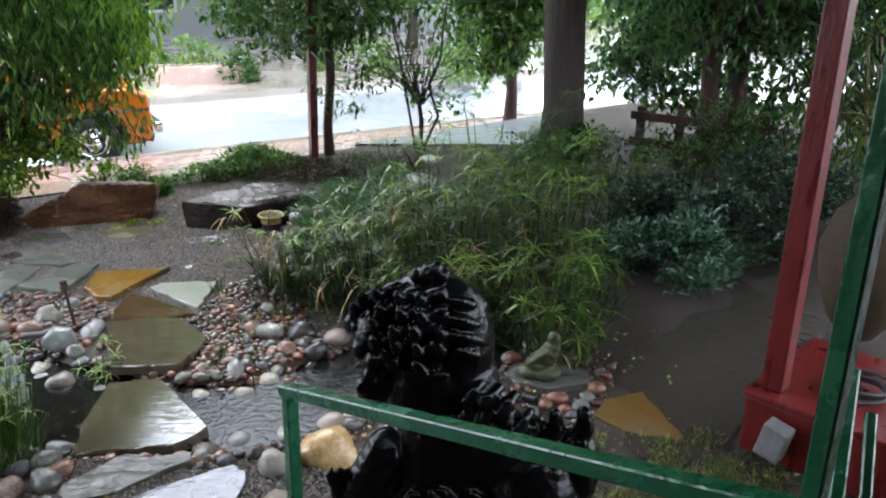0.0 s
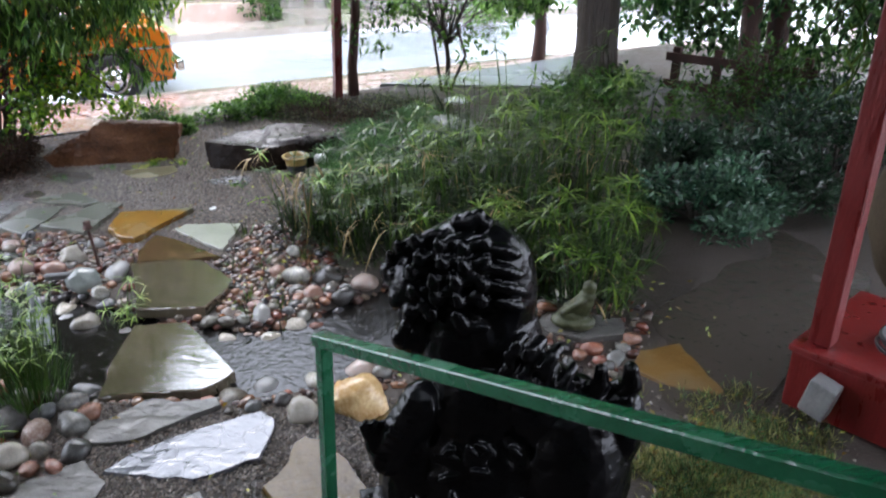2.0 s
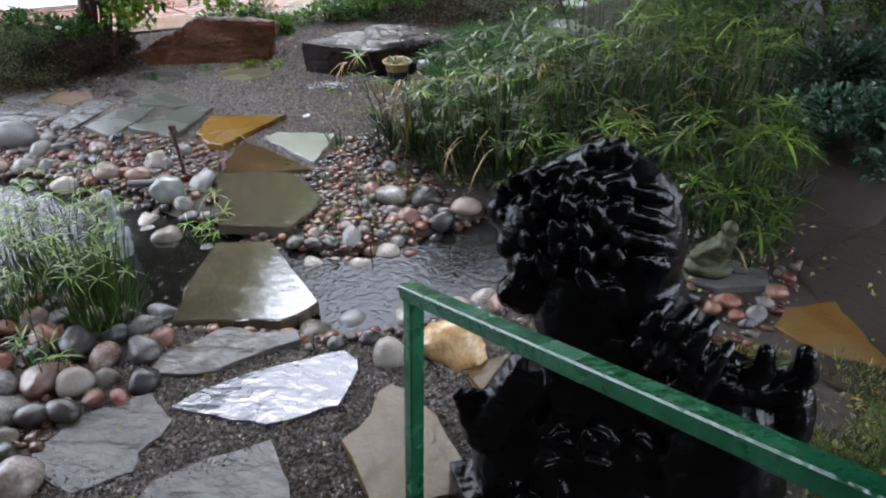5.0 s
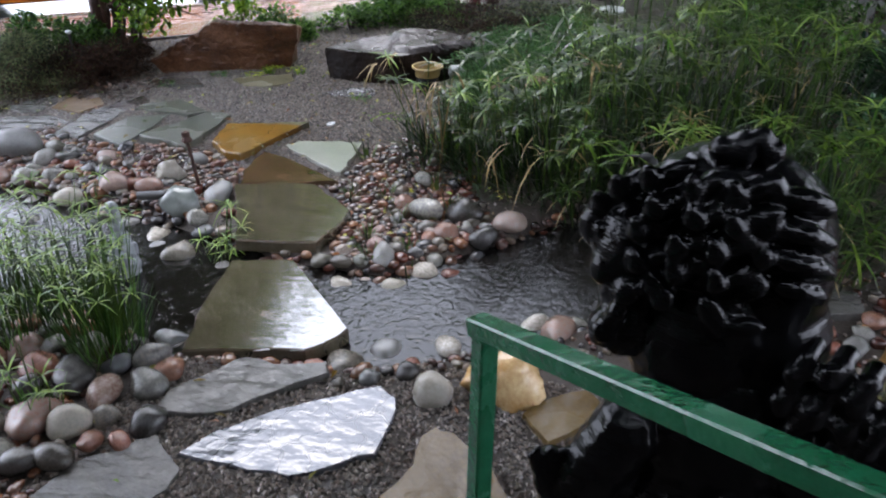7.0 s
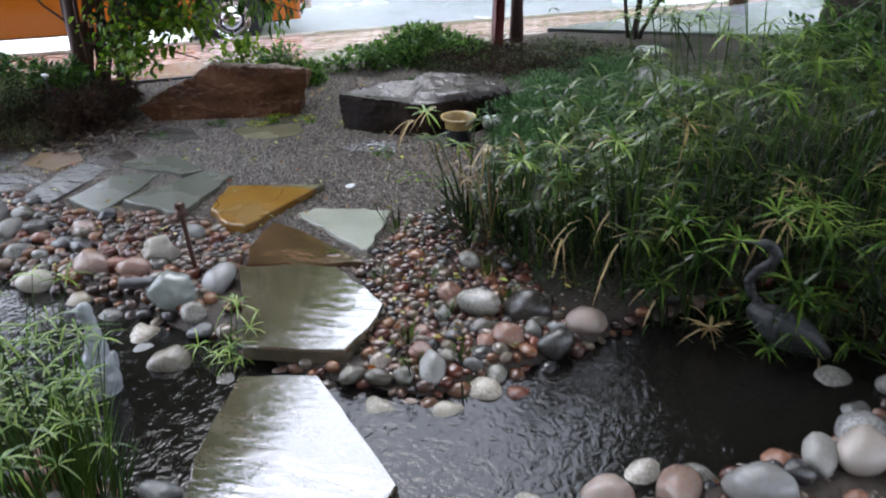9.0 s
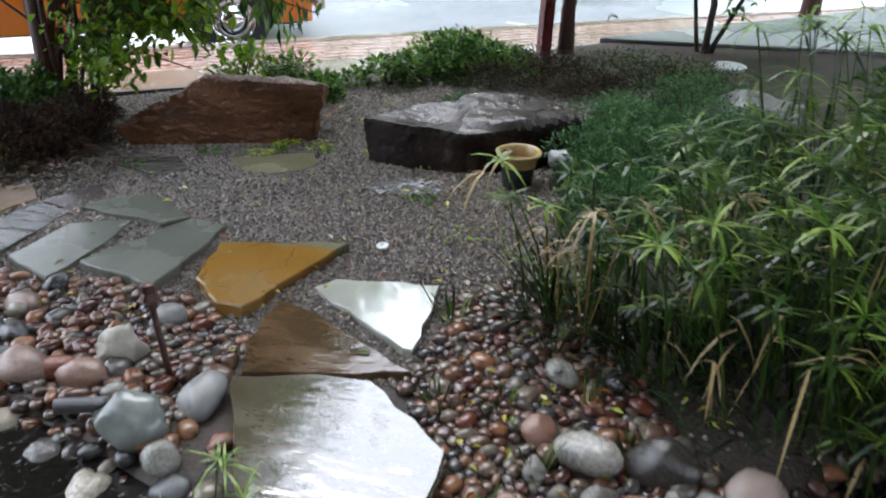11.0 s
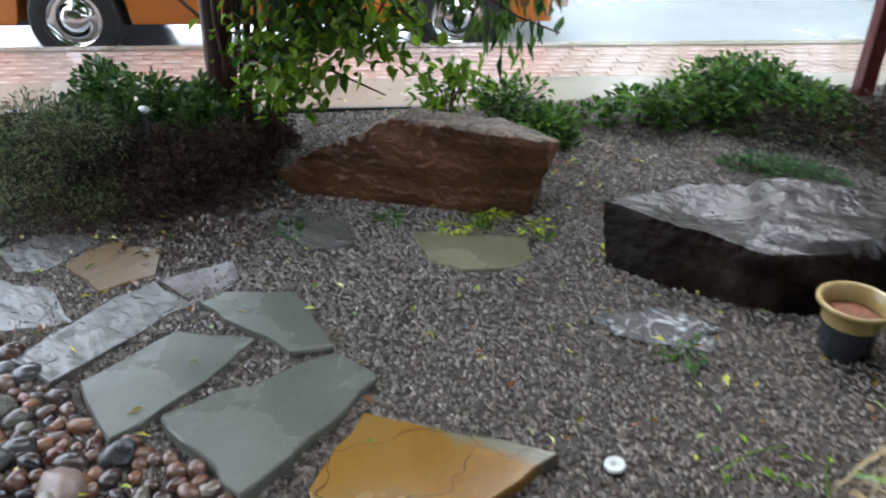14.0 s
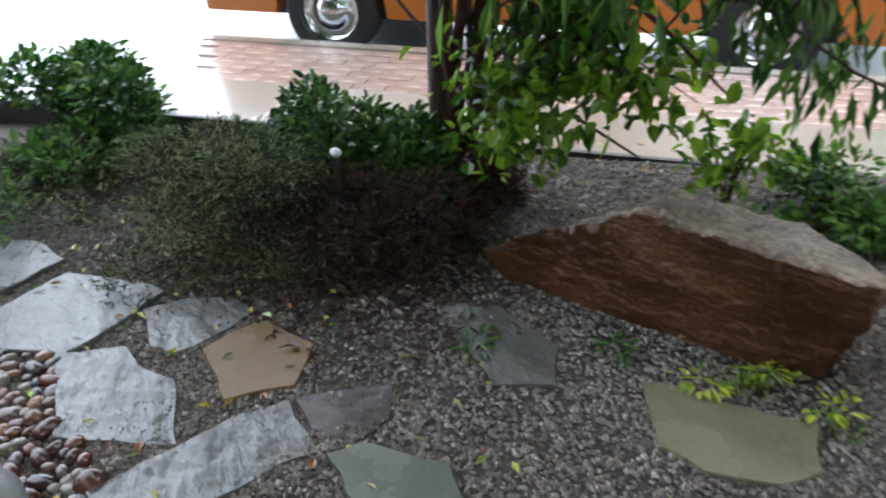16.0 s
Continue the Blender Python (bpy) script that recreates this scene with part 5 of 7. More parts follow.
def crown(g, tw, centre, radii, clusters, per, length, width, hang=0.6, origin=None, floor=None, spread=0.22, broad=False):
    """Clusters of hanging leaves on thin branches."""
    c = np.asarray(centre, float)
    d = unit(clusters)
    cen = c + d * (rng.uniform(0.35, 1.0, clusters) ** 0.5)[:, None] * np.asarray(radii)
    if floor is not None:
        cen = cen[cen[:, 2] > floor]
    for q in cen:
        if origin is not None:
            o = np.asarray(origin, float)
            w = 0.06 * np.linalg.norm(q - o)
            tw.tube([o, o * 0.7 + q * 0.3 + rng.normal(0, w, 3) + np.array([0, 0, 0.10]), o * 0.35 + q * 0.65 + rng.normal(0, w, 3) + np.array([0, 0, 0.10]), q], [0.010, 0.007, 0.005, 0.002], 4, False)
        k = max(4, int(per * rng.uniform(0.5, 1.4)))
        off = rng.normal(0, 1, (k, 3)) * spread * np.array([1, 1, 0.75])
        p = q + off
        along = unit(k) * 0.8 + np.array([0, 0, -hang])
        (g.broad if broad else g.leaves)(p, along, unit(k) * 0.6 + np.array([0, 0, 1.0]), length * rng.uniform(0.6, 1.3, k), width * rng.uniform(0.7, 1.2, k))


def trunk_points(base, top, n=7, wobble=0.028):
    t = np.linspace(0, 1, n)[:, None]
    p = np.asarray(base) * (1 - t) + np.asarray(top) * t
    p[1:-1] += rng.normal(0, wobble, (n - 2, 3)) * np.array([1, 1, 0.2])
    return p


def tree(name, label, base, stems, bark, crowns, leaf, group=""):
    """stems: (top, radius at the foot, radius at the top); crowns: keyword sets for crown()."""
    ob = thing(name, label, "tree", group=group)
    for top, r0, r1 in stems:
        g = Geo()
        pts = trunk_points(base, top)
        rr = np.linspace(r0, r1, len(pts))
        rr[0] *= 1.3
        g.tube(pts, rr, 10)
        part("trunk", g.mesh("trunk", True), M[bark], ob)
    g, tw = Geo(), Geo()
    for c in crowns:
        crown(g, tw, **c)
    part("crown", g, M[leaf], ob)
    if tw.v:
        part("branch_work", tw, M[bark], ob)
    return ob


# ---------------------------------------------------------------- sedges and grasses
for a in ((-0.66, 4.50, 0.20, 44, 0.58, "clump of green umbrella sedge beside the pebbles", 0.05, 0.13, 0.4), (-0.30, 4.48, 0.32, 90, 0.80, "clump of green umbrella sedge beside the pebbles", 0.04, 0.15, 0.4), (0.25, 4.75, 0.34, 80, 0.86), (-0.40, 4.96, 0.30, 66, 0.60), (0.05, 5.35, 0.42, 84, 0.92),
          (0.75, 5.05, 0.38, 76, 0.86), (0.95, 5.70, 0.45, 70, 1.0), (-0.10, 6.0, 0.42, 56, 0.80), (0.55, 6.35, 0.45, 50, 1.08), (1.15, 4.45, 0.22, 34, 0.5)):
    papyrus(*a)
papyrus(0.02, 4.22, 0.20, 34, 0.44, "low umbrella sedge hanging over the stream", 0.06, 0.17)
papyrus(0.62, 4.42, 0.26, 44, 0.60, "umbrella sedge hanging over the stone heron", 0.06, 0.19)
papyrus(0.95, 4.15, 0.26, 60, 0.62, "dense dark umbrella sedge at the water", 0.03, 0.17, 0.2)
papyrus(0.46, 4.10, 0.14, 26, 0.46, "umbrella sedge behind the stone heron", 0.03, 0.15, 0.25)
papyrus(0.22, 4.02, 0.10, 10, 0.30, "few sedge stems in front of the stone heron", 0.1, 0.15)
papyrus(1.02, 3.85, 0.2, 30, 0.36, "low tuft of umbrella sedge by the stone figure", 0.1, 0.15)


def grass_clump(x, y, radius, n, height, label, mat="sedge", umbrellas=0):
    ob = thing("grass_clump", label, "grass", Matrix.Translation((x, y, float(ground_height(x, y)))))
    g = Geo()
    a = rng.uniform(0, 2 * math.pi, n)
    r = radius * np.sqrt(rng.uniform(size=n)) * 0.5
    foot = np.stack([r * np.cos(a), r * np.sin(a), np.zeros(n)], 1)
    k = rng.uniform(0.05, 0.65, n)
    along = np.stack([np.cos(a) * k, np.sin(a) * k, np.ones(n)], 1)
    blades(g, foot, along, height * rng.uniform(0.4, 1.15, n), rng.uniform(0.005, 0.011, n), rng.uniform(0.05, 0.5, n))
    for _ in range(umbrellas):
        q = rng.uniform(0, 2 * math.pi)
        top = np.array([radius * 1.2 * math.cos(q), radius * 1.2 * math.sin(q), height * rng.uniform(0.6, 1.05)])
        st = Geo()
        st.tube([(0.05 * math.cos(q), 0.05 * math.sin(q), 0), top * np.array([0.4, 0.4, 0.6]), top], [0.003, 0.003, 0.002], 4, False)
        stalk = part("stalk", st, M[mat], ob)
        m = 9
        az = np.arange(m) * 2 * math.pi / m + q
        wh = Geo()
        blades(wh, np.repeat(top[None], m, 0), np.stack([np.cos(az), np.sin(az), np.full(m, 0.3)], 1), rng.uniform(0.08, 0.16, m), 0.009, 0.5)
        part("leaf_whorl", wh, M[mat], stalk)
    part("blade_tuft", g, M[mat], ob)


grass_clump(-1.02, 4.82, 0.24, 100, 0.20, "low yellow-green grass at the edge of the gravel", "leaf_bright")
grass_clump(-0.95, 5.05, 0.22, 90, 0.34, "low yellow-green grass in front of the sedges", "sedge", umbrellas=6)


def dry_stalks(x, y, n, height, label):
    ob = thing("dry_grass", label, "grass", Matrix.Translation((x, y, float(ground_height(x, y)))))
    for _ in range(n):
        g = Geo()
        a = rng.uniform(0, 2 * math.pi)
        h = height * rng.uniform(0.7, 1.15)
        d = np.array([[0.25 * math.cos(a), 0.25 * math.sin(a), 1.0]])
        foot = np.array([[rng.normal(0, 0.06), rng.normal(0, 0.06), 0.0]])
        blades(g, foot, d, h, 0.009, 0.12)
        tip = foot[0] + d[0] / np.linalg.norm(d[0]) * h * 0.96 + np.array([0, 0, -0.12 * h])
        m = int(rng.integers(2, 6))
        az = a + rng.normal(0, 0.8, m)
        blades(g, np.repeat(tip[None], m, 0), np.stack([np.cos(az), np.sin(az), np.full(m, 0.25)], 1), rng.uniform(0.08, 0.16, m), 0.010, rng.uniform(0.9, 1.7, m))
        part("dry_blade", g, M["sedge_dry"], ob)


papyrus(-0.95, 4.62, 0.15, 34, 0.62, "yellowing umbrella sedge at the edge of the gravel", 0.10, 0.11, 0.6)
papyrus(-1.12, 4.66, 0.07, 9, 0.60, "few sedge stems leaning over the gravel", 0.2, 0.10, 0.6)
dry_stalks(-1.08, 4.68, 6, 0.64, "pale dry grass stalks bending over at their tips")
dry_stalks(-0.88, 4.48, 5, 0.70, "pale dry sedge stalks at the edge of the pebbles")
dry_stalks(-0.50, 4.24, 2, 0.34, "dry drooping sedge leaves over the pebbles")



def rush_clump(x, y, radius, n, height, label, leafy=0.45):
    """Thin upright rush stems, some with a small tuft of leaves at the tip."""
    ob = thing("rush_clump", label, "plant", Matrix.Translation((x, y, float(ground_height(x, y)))), group="rushes by the pond")
    for _ in range(n):
        a, r = rng.uniform(0, 2 * math.pi), radius * math.sqrt(rng.uniform())
        h = height * rng.uniform(0.35, 1.1)
        lean = h * rng.uniform(0.0, 0.28)
        la = a + rng.normal(0, 0.6)
        foot = np.array([r * math.cos(a) * 0.7, r * math.sin(a) * 0.7, -0.02])
        top = foot + np.array([lean * math.cos(la), lean * math.sin(la), h])
        g = Geo()
        g.tube([foot, foot * 0.45 + top * 0.55 - np.array([lean * 0.15 * math.cos(la), lean * 0.15 * math.sin(la), 0]), top], [0.0036, 0.0032, 0.0018], 4, False)
        stem = part("stem", g, M["sedge"], ob)
        if rng.uniform() < leafy:
            m = int(rng.integers(5, 10))
            az = rng.uniform(0, 6.28) + np.arange(m) * 2 * math.pi / m + rng.normal(0, 0.3, m)
            g = Geo()
            blades(g, np.repeat(top[None], m, 0), np.stack([np.cos(az), np.sin(az), rng.uniform(0.1, 0.9, m)], 1), rng.uniform(0.05, 0.13, m), rng.uniform(0.005, 0.009, m), rng.uniform(0.2, 0.8, m))
            part("leaf_whorl", g, M["sedge_bright"], stem)
    k = n * 2
    a = rng.uniform(0, 2 * math.pi, k)
    r = radius * np.sqrt(rng.uniform(size=k)) * 0.8
    g = Geo()
    blades(g, np.stack([r * np.cos(a), r * np.sin(a), np.zeros(k)], 1), np.stack([np.cos(a) * 0.25 + rng.normal(0, 0.15, k), np.sin(a) * 0.25 + rng.normal(0, 0.15, k), np.ones(k)], 1), height * rng.uniform(0.25, 0.65, k), rng.uniform(0.004, 0.008, k), rng.uniform(0.05, 0.35, k))
    part("blade_tuft", g, M["leaf_mid"], ob)


rush_clump(-1.64, 2.46, 0.19, 60, 0.62, "dark green rush clump among the river stones")
rush_clump(-1.90, 2.60, 0.22, 60, 0.68, "dark green rush clump at the edge of the pond")
rush_clump(-2.30, 2.72, 0.22, 44, 0.60, "thin green rushes at the water's edge", 0.6)
rush_clump(-2.12, 2.40, 0.20, 40, 0.56, "thin green rushes behind the river stones", 0.6)
rush_clump(-1.72, 3.34, 0.12, 20, 0.36, "low green rushes beside a pale rock", 0.35)
rush_clump(-1.62, 2.05, 0.10, 12, 0.30, "thin green rushes among the river stones")
grass_clump(-1.42, 4.52, 0.10, 26, 0.2, "small tuft of bright grass beside a pale slab")
grass_clump(-1.30, 4.05, 0.08, 18, 0.16, "small tuft of grass among pebbles")
grass_clump(-0.92, 3.45, 0.09, 18, 0.18, "small tuft of grass among pebbles")
for x, y, h in ((-1.02, 3.62, 0.14), (-0.80, 3.60, 0.12), (-0.72, 3.42, 0.16), (-0.95, 3.85, 0.18), (-1.12, 4.1, 0.13), (-0.86, 4.22, 0.2), (-1.02, 4.42, 0.24), (-0.72, 4.0, 0.15)):
    grass_clump(x, y, 0.07, 15, h, "small weedy green tuft growing between pebbles")
grass_clump(-2.92, 5.98, 0.10, 30, 0.10, "bright yellow-green weeds at the foot of a boulder", "leaf_bright")
grass_clump(-2.66, 6.02, 0.08, 20, 0.08, "bright yellow-green weeds at the foot of a boulder", "leaf_bright")
grass_clump(-1.95, 5.52, 0.06, 16, 0.07, "small green weeds in gravel", "leaf_bright")

SPRIGS = (
    (-1.89, 5.56, 26, 0.055, "leaf_mid", "dark green fallen sprig beside the puddle"),
    (-3.55, 5.51, 30, 0.055, "leaf_mid", "green fallen sprig on a sunken slab"),
    (-3.00, 5.88, 26, 0.05, "leaf_yellow", "yellow-green fallen sprig on an olive slab"),
    (-2.93, 6.05, 26, 0.05, "leaf_yellow", "yellow-green fallen sprig on an olive slab"),
    (-2.72, 6.06, 24, 0.055, "leaf_yellow", "yellow-green sprig at the foot of the red boulder"),
    (-1.60, 5.20, 8, 0.085, "leaf_bright", "bright green creeping weed on the gravel"),
    (-1.42, 5.22, 6, 0.080, "leaf_bright", "bright green creeping weed on the gravel"),
    (-3.27, 5.82, 26, 0.050, "leaf_mid", "green sprig at the foot of the red boulder"),
)


def leafy_sprig(x, y, n, r, mat, label):
    g = Geo()
    a = rng.uniform(0, 2 * math.pi, n)
    q = r * np.sqrt(rng.uniform(size=n))
    base = np.stack([q * np.cos(a) * 1.4, q * np.sin(a) * 0.8, rng.uniform(0.003, 0.018, n)], 1)
    g.broad(base, np.stack([np.cos(a), np.sin(a), rng.normal(0.04, 0.1, n)], 1), rng.normal(0, 0.3, (n, 3)) + np.array([0, 0, 1]), rng.uniform(0.022, 0.048, n), rng.uniform(0.010, 0.019, n))
    g.tube([(-r * 1.3, 0, 0.012), (0, 0.01, 0.02), (r * 1.3, -0.01, 0.012)], [0.003, 0.003, 0.002], 4, False)
    tagged(part("leafy_sprig", g, M[mat], m=pose(x, y, float(ground_z(x, y)) + 0.022, 0, 0, float(rng.uniform(0, 180)))), label, "leaves", kind="stuff")


for x, y, n, r, mat, label in SPRIGS:
    leafy_sprig(x, y, n, r, mat, label)

# ---------------------------------------------------------------- shrubs
shrub(-3.32, 7.02, 0.30, 0.26, 0.15, 1900, 0.040, 0.022, "leaf_tree", "low clipped green shrub by the sidewalk edging", group="low shrubs by the sidewalk", broad=True)
shrub(-2.86, 7.42, 0.27, 0.24, 0.16, 800, 0.045, 0.028, "leaf_tree", "low broad-leaved green shrub by the sidewalk", group="low shrubs by the sidewalk", broad=True)
shrub(-2.42, 7.92, 0.46, 0.36, 0.21, 3700, 0.046, 0.025, "leaf_tree", "bright green rounded shrub by the sidewalk", group="low shrubs by the sidewalk", broad=True)
shrub(-1.80, 7.62, 0.55, 0.30, 0.14, 4600, 0.032, 0.010, "brown_twig", "brown and green spreading juniper", twig="brown_twig", extra="juniper")
shrub(-1.05, 7.85, 0.6, 0.4, 0.15, 4200, 0.032, 0.010, "juniper", "brownish spreading juniper behind the boulder", twig="brown_twig", extra="brown_twig")
shrub(-1.06, 6.62, 0.32, 0.40, 0.18, 6000, 0.028, 0.010, "leaf_cover", "feathery green groundcover beside the flat boulder")
shrub(-0.76, 7.15, 0.46, 0.42, 0.16, 6000, 0.028, 0.010, "leaf_cover", "feathery green groundcover behind the flat boulder")
shrub(-1.08, 6.02, 0.28, 0.30, 0.20, 6500, 0.028, 0.010, "leaf_cover", "feathery green groundcover behind the glazed pot")
shrub(-0.70, 5.85, 0.34, 0.34, 0.20, 6500, 0.028, 0.010, "leaf_cover", "feathery green groundcover between pot and sedges")
shrub(-0.62, 6.45, 0.36, 0.34, 0.18, 5500, 0.028, 0.010, "leaf_cover", "feathery green groundcover among the sedges")
shrub(-0.98, 5.50, 0.24, 0.24, 0.17, 5000, 0.028, 0.010, "leaf_cover", "feathery green groundcover at the gravel edge")
shrub(-2.05, 7.12, 0.26, 0.18, 0.05, 1500, 0.03, 0.008, "leaf_cover", "low green groundcover at the gravel edge")
shrub(-4.85, 5.22, 0.68, 0.42, 0.24, 19000, 0.029, 0.0075, "juniper", "spreading juniper with brown dead twigs below", twig="brown_twig", extra="brown_twig")
shrub(-4.35, 5.62, 0.42, 0.34, 0.18, 6000, 0.04, 0.010, "brown_twig", "dark brown dying juniper under the tree", twig="brown_twig")
shrub(-4.42, 6.12, 0.26, 0.22, 0.12, 2600, 0.04, 0.010, "brown_twig", "dark brush round the foot of the tree", twig="brown_twig")
shrub(-5.0, 5.8, 0.36, 0.26, 0.24, 2600, 0.05, 0.028, "leaf_mid", "small dark green leafy shrub behind the juniper", broad=True)
shrub(-4.66, 5.92, 0.30, 0.24, 0.26, 2600, 0.05, 0.028, "leaf_mid", "small dark green leafy shrub beside the tree", broad=True)
shrub(-6.2, 5.02, 0.46, 0.40, 0.30, 5200, 0.055, 0.032, "leaf_mid", "rounded green shrub at the driveway corner", broad=True)
shrub(-5.75, 4.75, 0.5, 0.3, 0.12, 3000, 0.04, 0.010, "juniper", "low brown and green groundcover", extra="brown_twig")
shrub(-5.3, 4.0, 0.6, 0.5, 0.25, 2600, 0.05, 0.02, "leaf_mid", "low green shrub beside the flagstones")
shrub(1.72, 5.28, 0.52, 0.42, 0.30, 4600, 0.055, 0.026, "leaf_dark", "dense dark blue-green shrub beside the path", broad=True)
# Shrubs further back wear the darkened leaf in place of the shade there.
shrub(2.25, 5.75, 0.5, 0.42, 0.30, 4000, 0.055, 0.026, "leaf_dark_shaded", "dense dark blue-green shrub beside the path", broad=True)
shrub(1.75, 6.25, 0.55, 0.45, 0.27, 4000, 0.06, 0.028, "leaf_dark_shaded", "dense dark blue-green shrub behind the sedges", broad=True)
shrub(2.95, 6.5, 0.7, 0.5, 0.40, 3200, 0.06, 0.03, "leaf_dark_shaded", "tall dark shrub at the end of the path")
shrub(3.7, 5.4, 0.7, 0.7, 0.55, 2600, 0.07, 0.035, "leaf_dark_shaded", "tall dark shrub behind the red stand")
shrub(1.1, 7.7, 0.8, 0.5, 0.36, 3200, 0.06, 0.03, "leaf_mid", "dark shrub round the foot of a large tree")
shrub(2.6, 8.0, 0.9, 0.5, 0.42, 3600, 0.06, 0.03, "leaf_mid", "dark shrub below the red-barked trees")
shrub(4.3, 7.8, 0.9, 0.7, 0.5, 2400, 0.07, 0.035, "leaf_mid", "tall dark shrub in deep shade")


def moss_patch():
    ob = tagged(new("moss_patch"), "low olive-green creeping thyme with brown litter", "groundcover")
    n = 15000
    heart = np.stack([rng.normal(1.60, 0.27, 70), rng.normal(2.45, 0.28, 70)], 1)
    p = heart[rng.integers(0, 70, n)] + rng.normal(0, 0.045, (n, 2))
    p = p[(p[:, 0] > 1.08)]
    base = np.stack([p[:, 0], p[:, 1], ground_height(p[:, 0], p[:, 1])], 1)
    g = Geo()
    k = len(base)
    g.leaves(base, unit(k) * 0.9 + np.array([0, 0, 0.9]), unit(k), rng.uniform(0.03, 0.07, k), 0.0045)
    part("tuft_mat", g, M["thyme"], ob)
    g = Geo()
    k = len(base) // 8
    b3 = base[:k] + rng.normal(0, 0.03, (k, 3)) * np.array([1, 1, 0.0]) + np.array([0, 0, 0.03])
    g.leaves(b3, unit(k) * 0.8 + np.array([0, 0, 0.8]), unit(k), rng.uniform(0.02, 0.05, k), 0.005)
    part("low_foliage", g, M["leaf_cover"], ob, "bright green young shoots")
    g2 = Geo()
    b2 = base[: k // 5] + rng.normal(0, 0.05, (k // 5, 3)) * np.array([1, 1, 0.1]) + np.array([0, 0, 0.02])
    g2.leaves(b2, unit(len(b2)) * np.array([1, 1, 0.3]), unit(len(b2)) + np.array([0, 0, 1.5]), 0.04, 0.016)
    part("litter", g2, M["dead_leaf"], ob, "brown fallen leaf litter")


moss_patch()

# ---------------------------------------------------------------- trees of the garden
t1 = tree("garden_tree", "multi-stemmed small tree with long drooping green leaves", (-4.60, 6.15, -0.15),
          [((-4.62, 6.16, 2.6), 0.056, 0.045), ((-4.3, 6.35, 2.2), 0.022, 0.014), ((-4.45, 6.0, 1.9), 0.02, 0.012), ((-4.9, 6.3, 2.0), 0.02, 0.012), ((-4.5, 6.45, 1.7), 0.018, 0.01), ((-4.35, 6.1, 1.5), 0.03, 0.014)],
          "red_bark",
          [dict(centre=(-4.15, 6.35, 1.75), radii=(1.25, 0.9, 0.85), clusters=110, per=62, length=0.13, width=0.036, hang=1.3, origin=(-4.55, 6.2, 1.7), floor=0.85, spread=0.17),
           # Next two crowns are unseen, added to dim the ground and break up reflections.
           dict(centre=(-5.9, 6.3, 3.3), radii=(1.9, 1.6, 1.1), clusters=150, per=55, length=0.2, width=0.07, hang=0.9, origin=(-4.6, 6.2, 2.4), spread=0.25),
           dict(centre=(-4.75, 5.75, 2.7), radii=(1.15, 0.9, 0.5), clusters=90, per=55, length=0.17, width=0.06, hang=0.9, origin=(-4.6, 6.15, 2.2), spread=0.22),
           dict(centre=(-3.35, 6.75, 0.82), radii=(0.28, 0.25, 0.25), clusters=9, per=20, length=0.11, width=0.032, hang=1.6, origin=(-3.7, 6.5, 1.0), spread=0.09)],
          "leaf_tree")
# Outer leaves get a brighter green in place of the light on that edge.
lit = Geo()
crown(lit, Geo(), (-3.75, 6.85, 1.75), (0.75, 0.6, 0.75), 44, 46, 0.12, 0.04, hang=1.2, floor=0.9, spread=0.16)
part("outer_foliage", lit, M["leaf_bright"], t1, "outer leaves in a brighter yellow-green, as if lit")
for k in range(7):
    foot = np.array([-4.43 + rng.normal(0, 0.06), 6.26 + rng.normal(0, 0.05), -0.14])
    head = foot + np.array([rng.uniform(-0.1, 0.5), rng.uniform(-0.1, 0.25), rng.uniform(1.3, 2.2)])
    q = Geo()
    q.tube(trunk_points(foot, head, 6, 0.02), np.linspace(0.017, 0.008, 6), 6, False)
    part("stem", q, M["bark"], t1, "slender dark stem")
# Inner leaves get a darker green in place of the crown's own shade.
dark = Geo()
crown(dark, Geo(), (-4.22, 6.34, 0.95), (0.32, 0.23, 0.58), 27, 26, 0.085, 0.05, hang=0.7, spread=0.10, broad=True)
part("inner_foliage", dark, M["leaf_mid"], t1, "inner leaves in a darker green, as if shaded")
low = Geo()
twg = Geo()
crown(low, twg, (-4.22, 6.18, 0.42), (0.24, 0.2, 0.22), 12, 36, 0.062, 0.042, hang=0.4, origin=(-4.55, 6.15, 0.3), spread=0.09, broad=True)
crown(low, twg, (-4.15, 6.28, 0.85), (0.36, 0.28, 0.28), 9, 24, 0.07, 0.042, hang=0.6, origin=(-4.5, 6.2, 0.6), spread=0.10, broad=True)
crown(low, twg, (-3.66, 6.80, 0.20), (0.14, 0.12, 0.12), 6, 30, 0.07, 0.042, hang=0.2, origin=(-3.66, 6.8, -0.08), spread=0.06, broad=True)
crown(low, twg, (-3.95, 6.45, 0.5), (0.35, 0.25, 0.12), 7, 28, 0.085, 0.052, hang=0.4, origin=(-4.3, 6.3, 0.5), spread=0.08, broad=True)
part("low_foliage", low, M["leaf_bright"], t1, "bright yellow-green young leaves")
